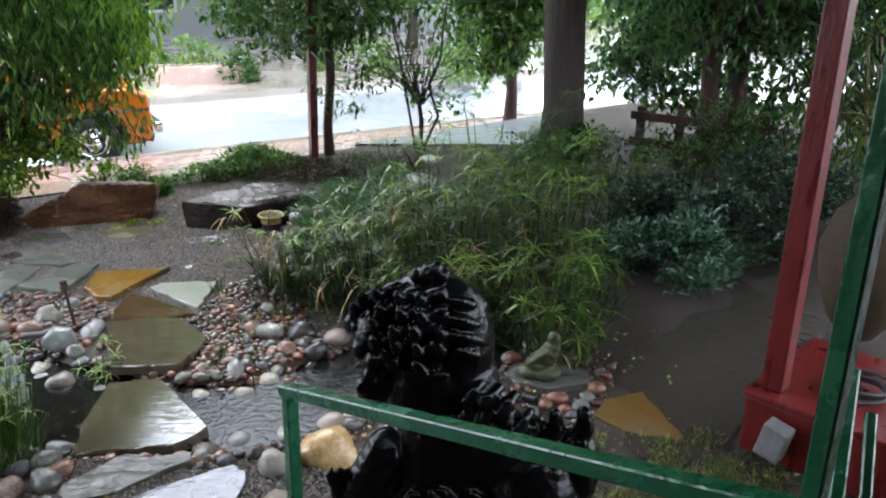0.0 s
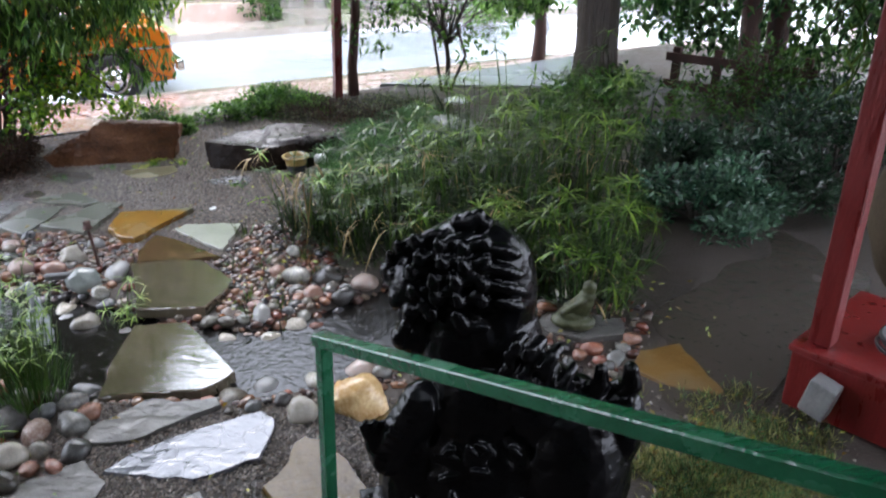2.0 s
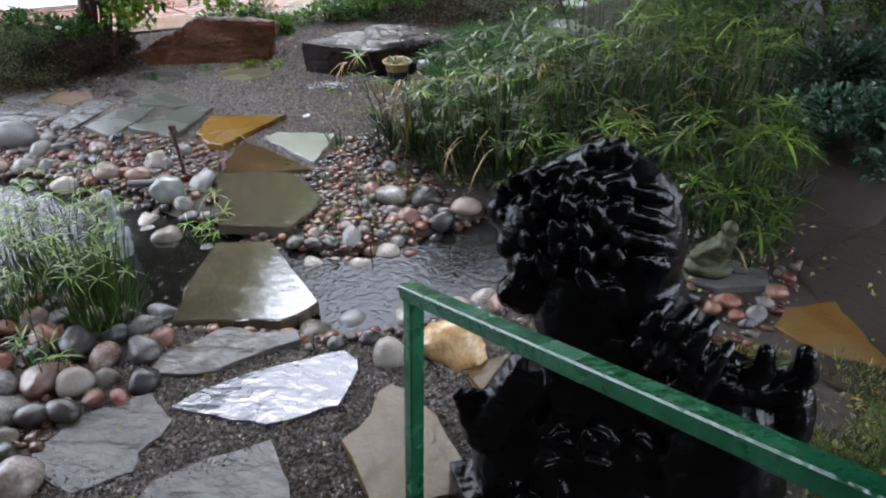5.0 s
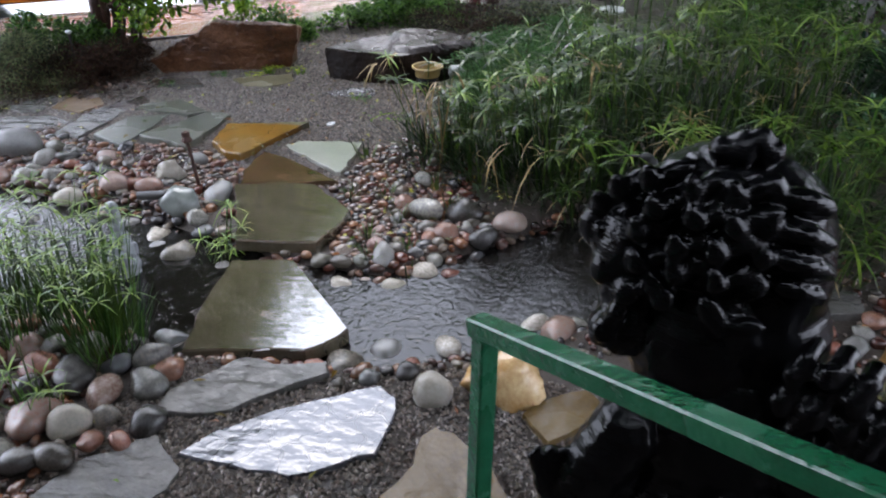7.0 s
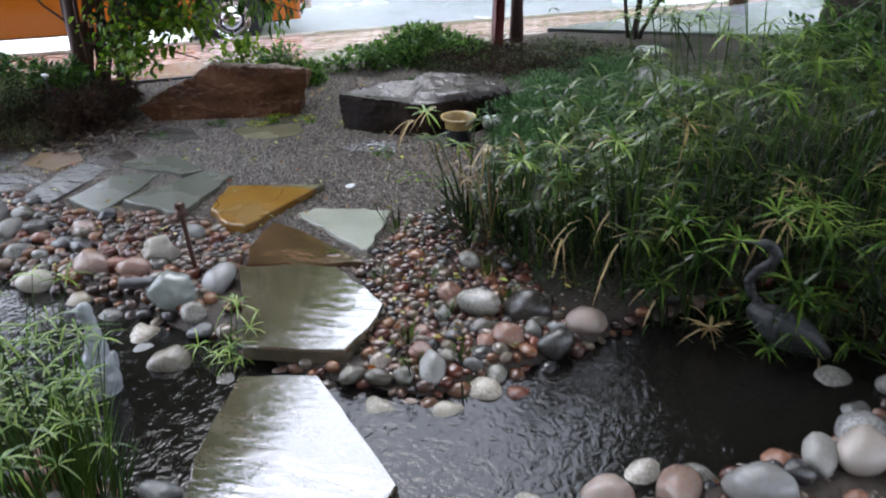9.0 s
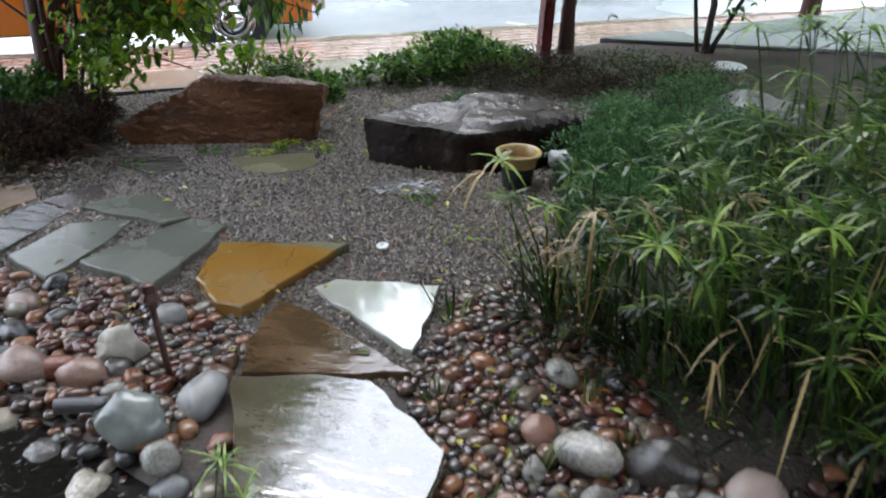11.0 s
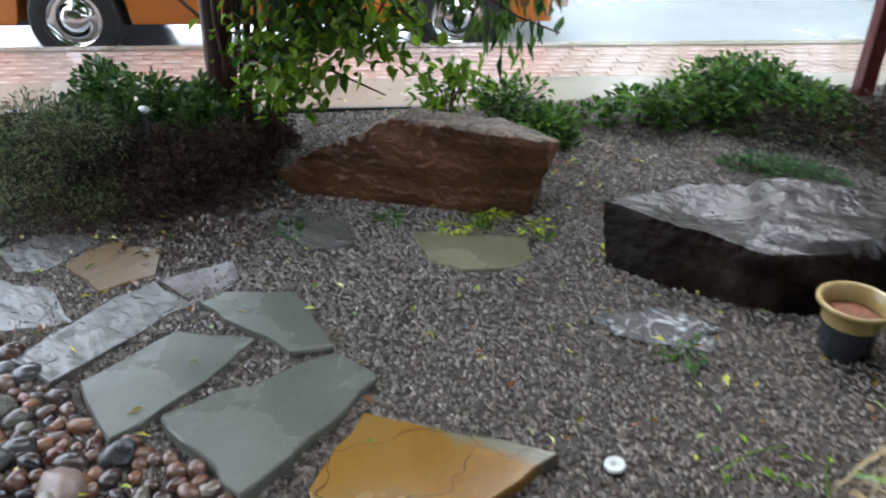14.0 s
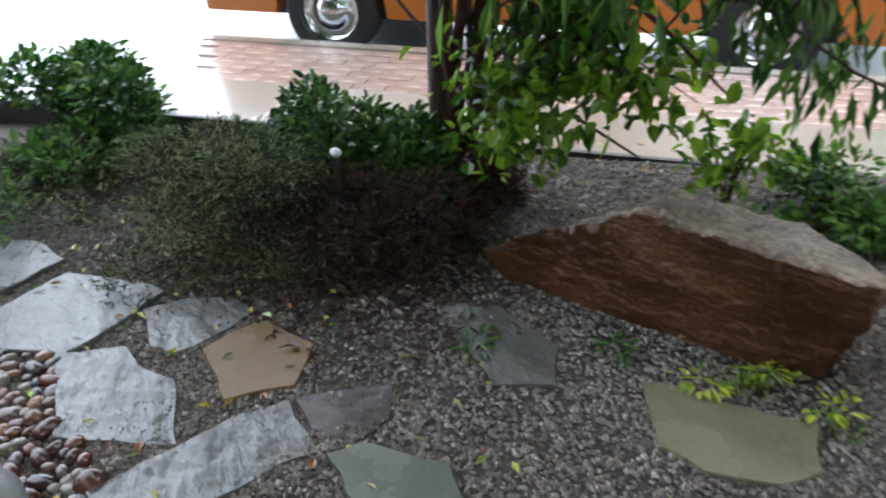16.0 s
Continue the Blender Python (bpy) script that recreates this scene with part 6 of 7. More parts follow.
for pts in ([(-4.55, 6.15, 0.35), (-4.25, 6.3, 0.62), (-3.95, 6.45, 0.78), (-3.55, 6.62, 0.80), (-3.25, 6.75, 0.62), (-3.08, 6.85, 0.55)],
            [(-4.5, 6.2, 0.3), (-4.2, 6.35, 0.45), (-3.9, 6.5, 0.55), (-3.75, 6.55, 0.78)], [(-4.25, 6.3, 0.62), (-4.1, 6.4, 0.86), (-3.85, 6.5, 1.0)],
            [(-4.6, 6.2, 0.4), (-4.85, 6.1, 0.62), (-4.95, 6.05, 0.8)], [(-3.95, 6.45, 0.78), (-3.8, 6.6, 0.6), (-3.62, 6.7, 0.42)], [(-4.4, 6.2, 0.28), (-4.05, 6.35, 0.32), (-3.75, 6.4, 0.24)]):
    q = Geo()
    q.tube(pts, np.linspace(0.012, 0.004, len(pts)), 5, False)
    part("bare_branch", q, M["red_bark"], t1, "thin bare arching branch")
part("branch_work", twg, M["red_bark"], t1)

t2 = tree("street_tree", "slim tree with red-brown bark beside a red post", (-1.835, 8.69, -0.2), [((-1.87, 8.77, 3.2), 0.058, 0.045)], "red_bark",
          [dict(centre=(-2.0, 8.75, 2.1), radii=(1.15, 0.9, 0.95), clusters=105, per=52, length=0.11, width=0.055, hang=0.6, origin=(-1.88, 8.78, 1.8), floor=1.22, spread=0.15, broad=True)], "leaf_mid")
part("low_foliage", (lambda q: (crown(q, Geo(), (-1.75, 8.7, 0.75), (0.35, 0.3, 0.35), 12, 14, 0.09, 0.035, hang=0.6, spread=0.1), q)[1])(Geo()), M["leaf_mid"], t2)
post_red = box(-0.045, 0.045, -0.045, 0.045, -0.25, 3.0, 0.006)
tagged(part("fence_post", post_red, M["red_paint"], m=pose(-2.0, 8.58, 0.0, 0, 1.0, 40)), "red painted square timber post beside a slim tree", "post")
tree("street_tree", "small sparse young tree with thin trunk", (-0.78, 8.95, -0.2), [((-0.8, 9.0, 1.1), 0.034, 0.02), ((-0.45, 8.9, 1.9), 0.022, 0.01), ((-1.15, 9.0, 1.8), 0.02, 0.01)], "bark",
     [dict(centre=(-0.8, 9.0, 1.25), radii=(0.85, 0.6, 0.85), clusters=44, per=20, length=0.085, width=0.045, hang=0.4, origin=(-0.8, 9.0, 0.6), spread=0.10, broad=True)], "leaf_tree")
tree("street_tree", "slim tree by the street with dark foliage", (0.10, 11.2, -0.3), [((0.14, 11.2, 4.2), 0.09, 0.06)], "red_bark",
     [dict(centre=(-0.1, 11.0, 2.5), radii=(1.3, 0.9, 1.4), clusters=150, per=46, length=0.13, width=0.065, hang=0.5, origin=(0.1, 11.2, 2.0), floor=1.0, spread=0.2, broad=True),
      dict(centre=(-0.25, 11.05, 1.35), radii=(0.5, 0.4, 0.7), clusters=45, per=40, length=0.11, width=0.06, hang=0.7, origin=(0.1, 11.2, 1.6), spread=0.16, broad=True),
      # Unseen upper crown, added to block low sky from the wet stone and water.
      dict(centre=(0.7, 11.3, 4.6), radii=(1.7, 1.3, 1.6), clusters=120, per=50, length=0.24, width=0.11, hang=0.6, origin=(0.1, 11.2, 4.0), spread=0.36)], "leaf_tree")
tree("shade_tree", "large tree with a thick dark trunk", (0.90, 8.05, -0.1), [((0.86, 8.15, 5.6), 0.225, 0.20)], "bark",
     [dict(centre=(1.5, 7.4, 3.2), radii=(1.5, 1.0, 0.9), clusters=90, per=44, length=0.15, width=0.075, hang=0.7, origin=(1.0, 8.1, 3.6), floor=1.9, spread=0.22),
      # This crown and the next are unseen, added to keep skylight off the garden.
      dict(centre=(1.3, 7.0, 4.3), radii=(2.1, 1.9, 0.9), clusters=260, per=50, length=0.24, width=0.12, hang=0.6, origin=(1.0, 8.1, 4.2), floor=3.3, spread=0.34),
      dict(centre=(1.2, 3.0, 5.6), radii=(3.8, 2.9, 0.9), clusters=520, per=60, length=0.3, width=0.16, hang=0.5, origin=(1.0, 8.1, 4.6), spread=0.42)], "leaf_shade")
tree("shade_tree", "red-barked tree in the dark corner of the garden", (2.42, 8.45, -0.1), [((2.35, 8.6, 5.0), 0.11, 0.08)], "red_bark",
     [dict(centre=(2.8, 8.3, 2.5), radii=(1.7, 1.0, 1.4), clusters=135, per=44, length=0.12, width=0.06, hang=0.8, origin=(2.4, 8.5, 2.4), floor=1.0, spread=0.19),
      dict(centre=(3.3, 9.5, 1.4), radii=(2.2, 0.6, 1.1), clusters=150, per=44, length=0.13, width=0.07, hang=0.7, origin=(2.4, 8.5, 1.6), spread=0.19),
      # Unseen crown added to block the sky over the east side.
      dict(centre=(4.2, 5.4, 5.0), radii=(2.6, 3.6, 1.1), clusters=380, per=55, length=0.3, width=0.16, hang=0.5, origin=(2.4, 8.5, 4.4), spread=0.42)], "leaf_shade")
tree("shade_tree", "red-barked tree in the dark corner of the garden", (2.72, 8.75, -0.1), [((2.85, 8.9, 5.0), 0.12, 0.09)], "red_bark",
     [dict(centre=(4.4, 8.6, 2.5), radii=(1.8, 1.1, 1.6), clusters=120, per=44, length=0.13, width=0.06, hang=0.8, origin=(2.8, 8.8, 2.2), floor=0.8, spread=0.2),
      # Unseen canopy far from its trunk, added to shade the near garden.
      dict(centre=(-2.8, 2.0, 6.0), radii=(3.4, 2.7, 0.8), clusters=420, per=55, length=0.3, width=0.16, hang=0.5, origin=(2.8, 8.8, 4.6), spread=0.45)], "leaf_shade")
tree("bamboo", "yellowish narrow-leaved bamboo beside the red post", (3.1, 5.0, 0.1), [((3.0, 4.95, 2.2), 0.015, 0.01), ((3.25, 5.1, 2.4), 0.015, 0.01), ((2.85, 5.15, 1.9), 0.012, 0.008)], "sedge_dry",
     [dict(centre=(3.0, 5.0, 1.6), radii=(0.5, 0.4, 0.6), clusters=26, per=16, length=0.18, width=0.022, hang=0.9, origin=(3.05, 5.0, 1.2), spread=0.14)], "sedge")

# ---------------------------------------------------------------- across the street
def far_tree(x, y, h, r, label, leaf="leaf_far"):
    z = -0.35
    tree("far_tree", label, (x, y, z), [((x + 0.2, y, h * 0.7), 0.16, 0.08)], "bark",
         [dict(centre=(x, y, h * 0.68), radii=(r, r, h * 0.38), clusters=90, per=30, length=0.26, width=0.13, hang=0.5, origin=(x, y, h * 0.35), spread=0.5)], leaf, group="trees across the street")


for q in ((-9.0, 17.5, 4.0, 1.6), (-6.6, 20.5, 3.6, 1.5), (-3.4, 21.5, 3.6, 1.6), (-0.4, 20.0, 3.6, 1.7), (2.8, 20.5, 4.0, 2.0), (6.2, 18.5, 4.5, 2.2), (9.5, 16.0, 5.0, 2.2)):
    far_tree(*q, "green tree across the rainy street")
# Tall trees with crowns out of view, added to darken reflections of low sky.
for x, y, h in ((-11.0, 19.0, 9.5), (-6.5, 22.5, 11.0), (-2.2, 23.5, 11.0), (2.6, 22.5, 10.5)):
    tree("tall_tree", "tall tree added across the rainy street, its crown out of view", (x, y, -0.35), [((x + 0.3, y, h * 0.75), 0.24, 0.12)], "bark",
         [dict(centre=(x, y, h * 0.68), radii=(2.9, 2.6, h * 0.32), clusters=150, per=40, length=0.42, width=0.24, hang=0.5, origin=(x, y, h * 0.4), spread=0.62)], "leaf_far", group="tall trees across the street")
shrub(-5.55, 15.0, 0.34, 0.34, 0.34, 500, 0.12, 0.05, "leaf_mid", "small round bush on the lawn across the street", z0=ROAD_Z + 0.13)
shrub(-7.0, 15.6, 0.9, 0.5, 0.4, 700, 0.14, 0.06, "leaf_far", "leafy bush behind the brick planter", z0=ROAD_Z + 0.13)
shrub(-3.9, 17.2, 0.8, 0.6, 0.45, 700, 0.14, 0.06, "leaf_far", "bush beside the driveway across the street", z0=ROAD_Z + 0.13)
shrub(-1.6, 16.6, 0.9, 0.6, 0.45, 700, 0.14, 0.06, "leaf_far", "bush across the street", z0=ROAD_Z + 0.13)
planter = box(-0.85, 0.85, -0.25, 0.25, ROAD_Z + 0.1, 0.12, 0.02)
tagged(part("planter_wall", planter, M["brick"], m=pose(-6.35, 14.95, 0, 0, 0, 25)), "low red brick planter wall on the lawn", "planter")


def far_house():
    h = thing("house", "grey sided house with a brown roof behind trees", "house", pose(-9.5, 26.5, -0.4, 0, 0, 38))
    part("wall", box(-6, 6, -3, 3, 0, 3.0), M["siding"], h)
    bm = bmesh.new()
    vs = [bm.verts.new(q) for q in ((-6.4, -3.5, 2.95), (6.4, -3.5, 2.95), (6.4, 3.5, 2.95), (-6.4, 3.5, 2.95), (-6.4, 0, 4.9), (6.4, 0, 4.9))]
    for f in ((0, 1, 5, 4), (2, 3, 4, 5), (0, 4, 3), (1, 2, 5), (3, 2, 1, 0)):
        bm.faces.new([vs[i] for i in f])
    part("roof", bm, M["roof"], h)
    for x in (-4, -1.4, 3.6):
        w = part("window", box(x - 0.6, x + 0.6, -3.05, -2.98, 1.0, 2.2), M["glass"], h)
        part("window_frame", box(x - 0.68, x + 0.68, -3.04, -2.99, 0.92, 2.28), M["white_metal"], w)
    part("door", box(0.6, 1.5, -3.05, -2.98, 0.05, 2.1), M["red_bark"], h)


far_house()


def far_woods():
    g = Geo()
    for k in range(46):
        a = math.radians(rng.uniform(38, 158))
        d = rng.uniform(30, 42)
        c = np.array([d * math.cos(a), d * math.sin(a), rng.uniform(0.2, 1.6)])
        n = 260
        p = c + unit(n) * (rng.uniform(0.2, 1, n) ** 0.5)[:, None] * np.array([3.0, 3.0, 1.2])
        g.leaves(p, unit(n), unit(n) + np.array([0, 0, 1]), rng.uniform(0.4, 0.8, n), 0.4)
    tagged(part("far_woods", g, M["leaf_far"]), "hazy green trees closing the far side of the street", "woods", kind="stuff")


far_woods()

# ---------------------------------------------------------------- the house behind, plain
# Unseen dark walls and wide roof, sized to keep light off the near side.
tagged(part("wall_house", box(-13, 13, -3.3, -3.0, -0.5, 6.8), M["unseen_wall"]), "plain unseen house wall, dark to cut light from behind", "wall", kind="structure")
tagged(part("wall_added_side", box(2.25, 2.4, -3.0, 0.75, -0.3, 3.045), M["unseen_wall"]), "plain unseen wall added to keep light off the porch side", "wall", kind="structure")
tagged(part("porch_roof", box(-7, 6, -3.0, 0.35, 3.05, 3.2), M["roof"]), "plain porch roof over the steps", "roof", kind="structure")

# ---------------------------------------------------------------- river stones
def inside(poly, x, y):
    hit = False
    n = len(poly)
    for i in range(n):
        (x1, y1), (x2, y2) = poly[i], poly[(i + 1) % n]
        if (y1 > y) != (y2 > y) and x < (x2 - x1) * (y - y1) / (y2 - y1) + x1:
            hit = not hit
    return hit


placed = []


def clear_of_slabs(x, y):
    return not any(inside(o, x, y) for o in OUTLINES)


def fill(zone, tries, lo, hi, rnd, gap=0.82):
    """Random stones in a zone that touch but hardly overlap."""
    xs, ys = [p[0] for p in zone], [p[1] for p in zone]
    out = []
    for _ in range(tries):
        x, y = rnd.uniform(min(xs), max(xs)), rnd.uniform(min(ys), max(ys))
        r = lo + (hi - lo) * rnd.random() ** 1.6
        if not inside(zone, x, y) or not clear_of_slabs(x, y):
            continue
        if placed:
            q = np.array(placed)
            if np.any(np.hypot(q[:, 0] - x, q[:, 1] - y) < gap * (q[:, 2] + r)):
                continue
        placed.append((x, y, r))
        out.append((x, y, r))
    return out


rnd = random.Random(21)
NEAR_BANK = [(-0.36, 2.94, 0.068, "p"), (-0.14, 3.05, 0.086, "p"), (0.05, 3.09, 0.085, "p"), (-0.06, 3.18, 0.062, "p"), (0.11, 3.23, 0.064, "g"), (0.27, 3.12, 0.092, "p"), (0.24, 3.30, 0.045, "p"),
             (0.34, 3.33, 0.055, "r"), (0.45, 3.32, 0.066, "p"), (0.58, 3.37, 0.082, "p"), (0.60, 3.53, 0.082, "p"), (0.60, 3.70, 0.060, "g"), (0.56, 3.88, 0.070, "g"), (-0.25, 3.07, 0.045, "r"), (-0.25, 2.95, 0.030, "r"),
             (-0.71, 2.70, 0.092, "g"), (-0.60, 2.83, 0.070, "p"), (-0.52, 2.66, 0.030, "d"), (-0.43, 2.66, 0.046, "d"), (-0.56, 2.59, 0.040, "g"), (-0.67, 2.54, 0.027, "d"), (0.42, 3.10, 0.036, "r"), (0.54, 3.16, 0.045, "r")]
ISLAND = [(-1.01, 3.27, 0.060, "p"), (-0.91, 3.32, 0.048, "p"), (-0.87, 3.47, 0.066, "p"), (-0.75, 3.32, 0.056, "p"), (-0.68, 3.47, 0.068, "p"), (-0.65, 3.75, 0.060, "p"), (-0.82, 3.94, 0.085, "p"), (-0.98, 4.02, 0.060, "p"),
          (-0.63, 3.95, 0.088, "d"), (-0.46, 3.76, 0.072, "d"), (-0.37, 3.93, 0.072, "p"), (-0.55, 3.50, 0.058, "r"), (-0.73, 3.70, 0.040, "r"), (-0.54, 3.74, 0.034, "r"), (-0.79, 3.20, 0.040, "g"), (-0.44, 3.47, 0.042, "g"),
          (-0.97, 4.30, 0.062, "g"), (-0.80, 4.32, 0.045, "d")]
SOUTH_BANK = [(-1.61, 2.01, 0.085, "p"), (-1.47, 2.03, 0.074, "p"), (-1.47, 2.21, 0.072, "p"), (-1.34, 2.29, 0.076, "g"), (-1.45, 2.46, 0.074, "g"), (-1.65, 2.25, 0.088, "d"), (-1.20, 2.12, 0.066, "d"), (-1.38, 2.10, 0.050, "g"),
              (-1.34, 1.98, 0.050, "r"), (-1.78, 2.16, 0.062, "d"), (-1.98, 2.35, 0.064, "p"), (-1.24, 2.01, 0.044, "r"), (-1.50, 2.66, 0.070, "p"), (-1.78, 1.95, 0.075, "p"), (-1.62, 1.80, 0.08, "g"), (-1.90, 2.05, 0.07, "r")]
FIGURE_BANK = [(0.97, 3.28, 0.048, "r"), (1.04, 3.36, 0.058, "r"), (1.08, 3.26, 0.036, "r"), (1.16, 3.29, 0.045, "g"), (1.25, 3.50, 0.052, "r"), (1.12, 3.20, 0.036, "d"), (0.88, 3.34, 0.045, "d"), (1.20, 3.40, 0.042, "g"), (0.80, 3.38, 0.04, "r"), (0.92, 3.20, 0.038, "d"), (0.72, 3.34, 0.05, "d"), (0.75, 3.88, 0.07, "g"), (0.86, 4.0, 0.06, "p")]
NORTH_BANK = [(-3.38, 4.01, 0.076, "g"), (-3.26, 4.08, 0.060, "d"), (-3.47, 4.21, 0.064, "g"), (-3.30, 3.77, 0.074, "g"), (-3.48, 3.76, 0.068, "p"), (-2.90, 3.67, 0.070, "p"), (-2.98, 4.29, 0.050, "d"), (-3.16, 3.83, 0.056, "g"),
              (-2.02, 3.84, 0.078, "p"), (-1.92, 3.32, 0.09, "g"), (-1.62, 3.26, 0.055, "g"), (-2.46, 3.82, 0.066, "p"), (-2.62, 3.62, 0.06, "p"), (-2.40, 3.55, 0.062, "g"), (-2.15, 3.46, 0.07, "p"), (-1.97, 3.56, 0.056, "g"), (-1.85, 3.68, 0.045, "r")]
big = NEAR_BANK + FIGURE_BANK + ISLAND + SOUTH_BANK + NORTH_BANK
placed = [(x, y, r) for x, y, r, _ in big]


def mixed_kinds(items):
    return [(x, y, r, rnd.choice("pggggrrdd")) for x, y, r in items]


big += mixed_kinds(fill([(-2.6, 1.4), (-1.3, 1.5), (-1.3, 2.55), (-1.65, 2.75), (-2.6, 2.55)], 500, 0.05, 0.09, rnd))
big += mixed_kinds(fill([(-4.4, 3.6), (-2.0, 3.3), (-1.75, 3.3), (-2.05, 3.8), (-3.0, 4.0), (-4.4, 4.2)], 130, 0.036, 0.065, rnd))
big += mixed_kinds(fill([(-0.85, 2.55), (0.5, 3.2), (0.55, 3.45), (-0.2, 3.15), (-0.8, 2.78)], 300, 0.03, 0.05, rnd))
big += mixed_kinds(fill([(-1.2, 3.3), (-0.6, 3.25), (-0.35, 3.9), (-0.9, 4.1)], 120, 0.032, 0.052, rnd))
big = big[:300]


def stone_mesh(k, sub=3):
    """A worn river stone: rounded, a little flattened, some with a blunt facet."""
    bm = bmesh.new()
    bmesh.ops.create_icosphere(bm, subdivisions=sub, radius=1)
    rnd2 = random.Random(k)
    sx, sy, sz = rnd2.uniform(1.0, 1.28), rnd2.uniform(0.78, 1.0), rnd2.uniform(0.6, 0.82)
    cut = Vector((rnd2.uniform(-1, 1), rnd2.uniform(-1, 1), rnd2.uniform(0.1, 0.9))).normalized()
    for v in bm.verts:
        n = 1 + 0.24 * noise.noise(v.co * 0.9 + Vector((k * 3.1, 0, 0))) + 0.07 * noise.noise(v.co * 2.6 + Vector((0, k * 2.0, 0)))
        over = max(0.0, v.co.dot(cut) - 0.72)
        q = v.co - cut * over * 0.75
        v.co = Vector((q.x * sx, q.y * sy, q.z * sz)) * n
    return bm_mesh("river_stone", bm, True)


stone_kinds = {}
for kind, mat, first in (("p", "pale_river", 20), ("g", "stone", 0), ("r", "red_river", 40), ("d", "dark_river", 60)):
    stone_kinds[kind] = [stone_mesh(first + k) for k in range(6)]
    for me in stone_kinds[kind]:
        me.materials.append(M[mat])
bank = thing("stream_bank", "rounded wet river stones lining the stream", "stones", kind="structure")
for i, (x, y, r, kind) in enumerate(big):
    z = max(float(ground_height(x, y)), ground_z(x, y) - 0.09) + 0.40 * r
    part("river_stone", stone_kinds[kind][i % 6], None, bank, m=Matrix.Translation((x, y, z)) @ pose(0, 0, 0, rnd.uniform(-20, 20), rnd.uniform(-20, 20), rnd.uniform(0, 360)) @ Matrix.Scale(r, 4))

# small pebbles between them
pebs = []
pebs += fill([(-0.97, 3.25), (-1.18, 3.5), (-1.17, 3.8), (-1.46, 4.1), (-1.42, 4.65), (-1.2, 4.95), (-0.85, 4.75), (-0.6, 4.1), (-0.35, 3.85), (-0.5, 3.4)], 9000, 0.018, 0.045, rnd, 0.68)
pebs += fill([(-4.6, 3.75), (-3.0, 3.7), (-1.95, 3.45), (-2.05, 4.2), (-2.35, 4.35), (-2.6, 4.4), (-3.1, 4.35), (-3.6, 4.4), (-4.3, 4.45), (-4.9, 4.2)], 14000, 0.022, 0.048, rnd, 0.68)
pebs += fill([(-1.6, 2.35), (-1.3, 2.5), (-0.85, 2.66), (-1.1, 2.62), (-1.5, 2.75), (-2.4, 2.7), (-2.5, 1.5), (-1.25, 1.5)], 2600, 0.014, 0.034, rnd, 0.78)
pebs += fill([(-0.8, 2.6), (0.1, 2.85), (0.5, 3.15), (-0.2, 3.15), (-0.8, 2.8)], 1300, 0.012, 0.03, rnd, 0.78)
pebs += fill([(0.5, 3.0), (1.1, 2.9), (1.25, 3.3), (1.4, 3.9), (0.9, 4.1)], 420, 0.014, 0.034, rnd, 0.78)
pebs += fill([(-1.75, 3.3), (-1.3, 3.32), (-1.2, 3.42), (-1.62, 3.38)], 300, 0.02, 0.035, rnd, 0.78)


margin = []
tries = np.random.default_rng(5).uniform((-3.6, 2.2), (0.9, 4.6), (60000, 2))
depth = stream_depth(tries[:, 0], tries[:, 1])
for x, y in tries[(depth > 0.01) & (depth < 0.8)]:
    r = rnd.uniform(0.018, 0.046)
    q = np.array(placed)
    if np.any(np.hypot(q[:, 0] - x, q[:, 1] - y) < 0.7 * (q[:, 2] + r)) or not clear_of_slabs(x, y):
        continue
    placed.append((float(x), float(y), r))
    margin.append((float(x), float(y), r))
pebs += margin


def joined_stones(items, sink):
    ico = bmesh.new()
    bmesh.ops.create_icosphere(ico, subdivisions=2, radius=1)
    bv = np.array([v.co[:] for v in ico.verts])
    bf = np.array([[v.index for v in f.verts] for f in ico.faces])
    ico.free()
    p = np.array(items)
    n = len(p)
    s = np.stack([rng.uniform(0.9, 1.35, n), rng.uniform(0.7, 1.0, n), rng.uniform(0.5, 0.85, n)], 1) * p[:, 2:3]
    bv = np.sign(bv) * np.abs(bv) ** 0.82
    wave = rng.normal(0, 1.5, (n, 3)) @ bv.T + rng.uniform(0, 6.28, (n, 1))
    v = bv[None] * (1 + 0.14 * np.sin(wave) + 0.05 * np.sin(2.3 * wave + 1))[..., None] * s[:, None]
    a = rng.uniform(0, 2 * math.pi, n)
    ca, sa = np.cos(a)[:, None], np.sin(a)[:, None]
    x, y = v[..., 0] * ca - v[..., 1] * sa, v[..., 0] * sa + v[..., 1] * ca
    z = v[..., 2] + (ground_height(p[:, 0], p[:, 1]) + sink * p[:, 2])[:, None]
    g = Geo()
    f = (bf[None] + (np.arange(n) * len(bv))[:, None, None]).reshape(-1, 3)
    g.add(np.stack([x + p[:, 0:1], y + p[:, 1:2], z], -1).reshape(-1, 3), f)
    return g


ob = part("pebbles", joined_stones(pebs, 0.3).mesh("pebbles", True), M["pebble"], bank, "small wet red, grey and tan pebbles")
tagged(ob, kind="stuff")


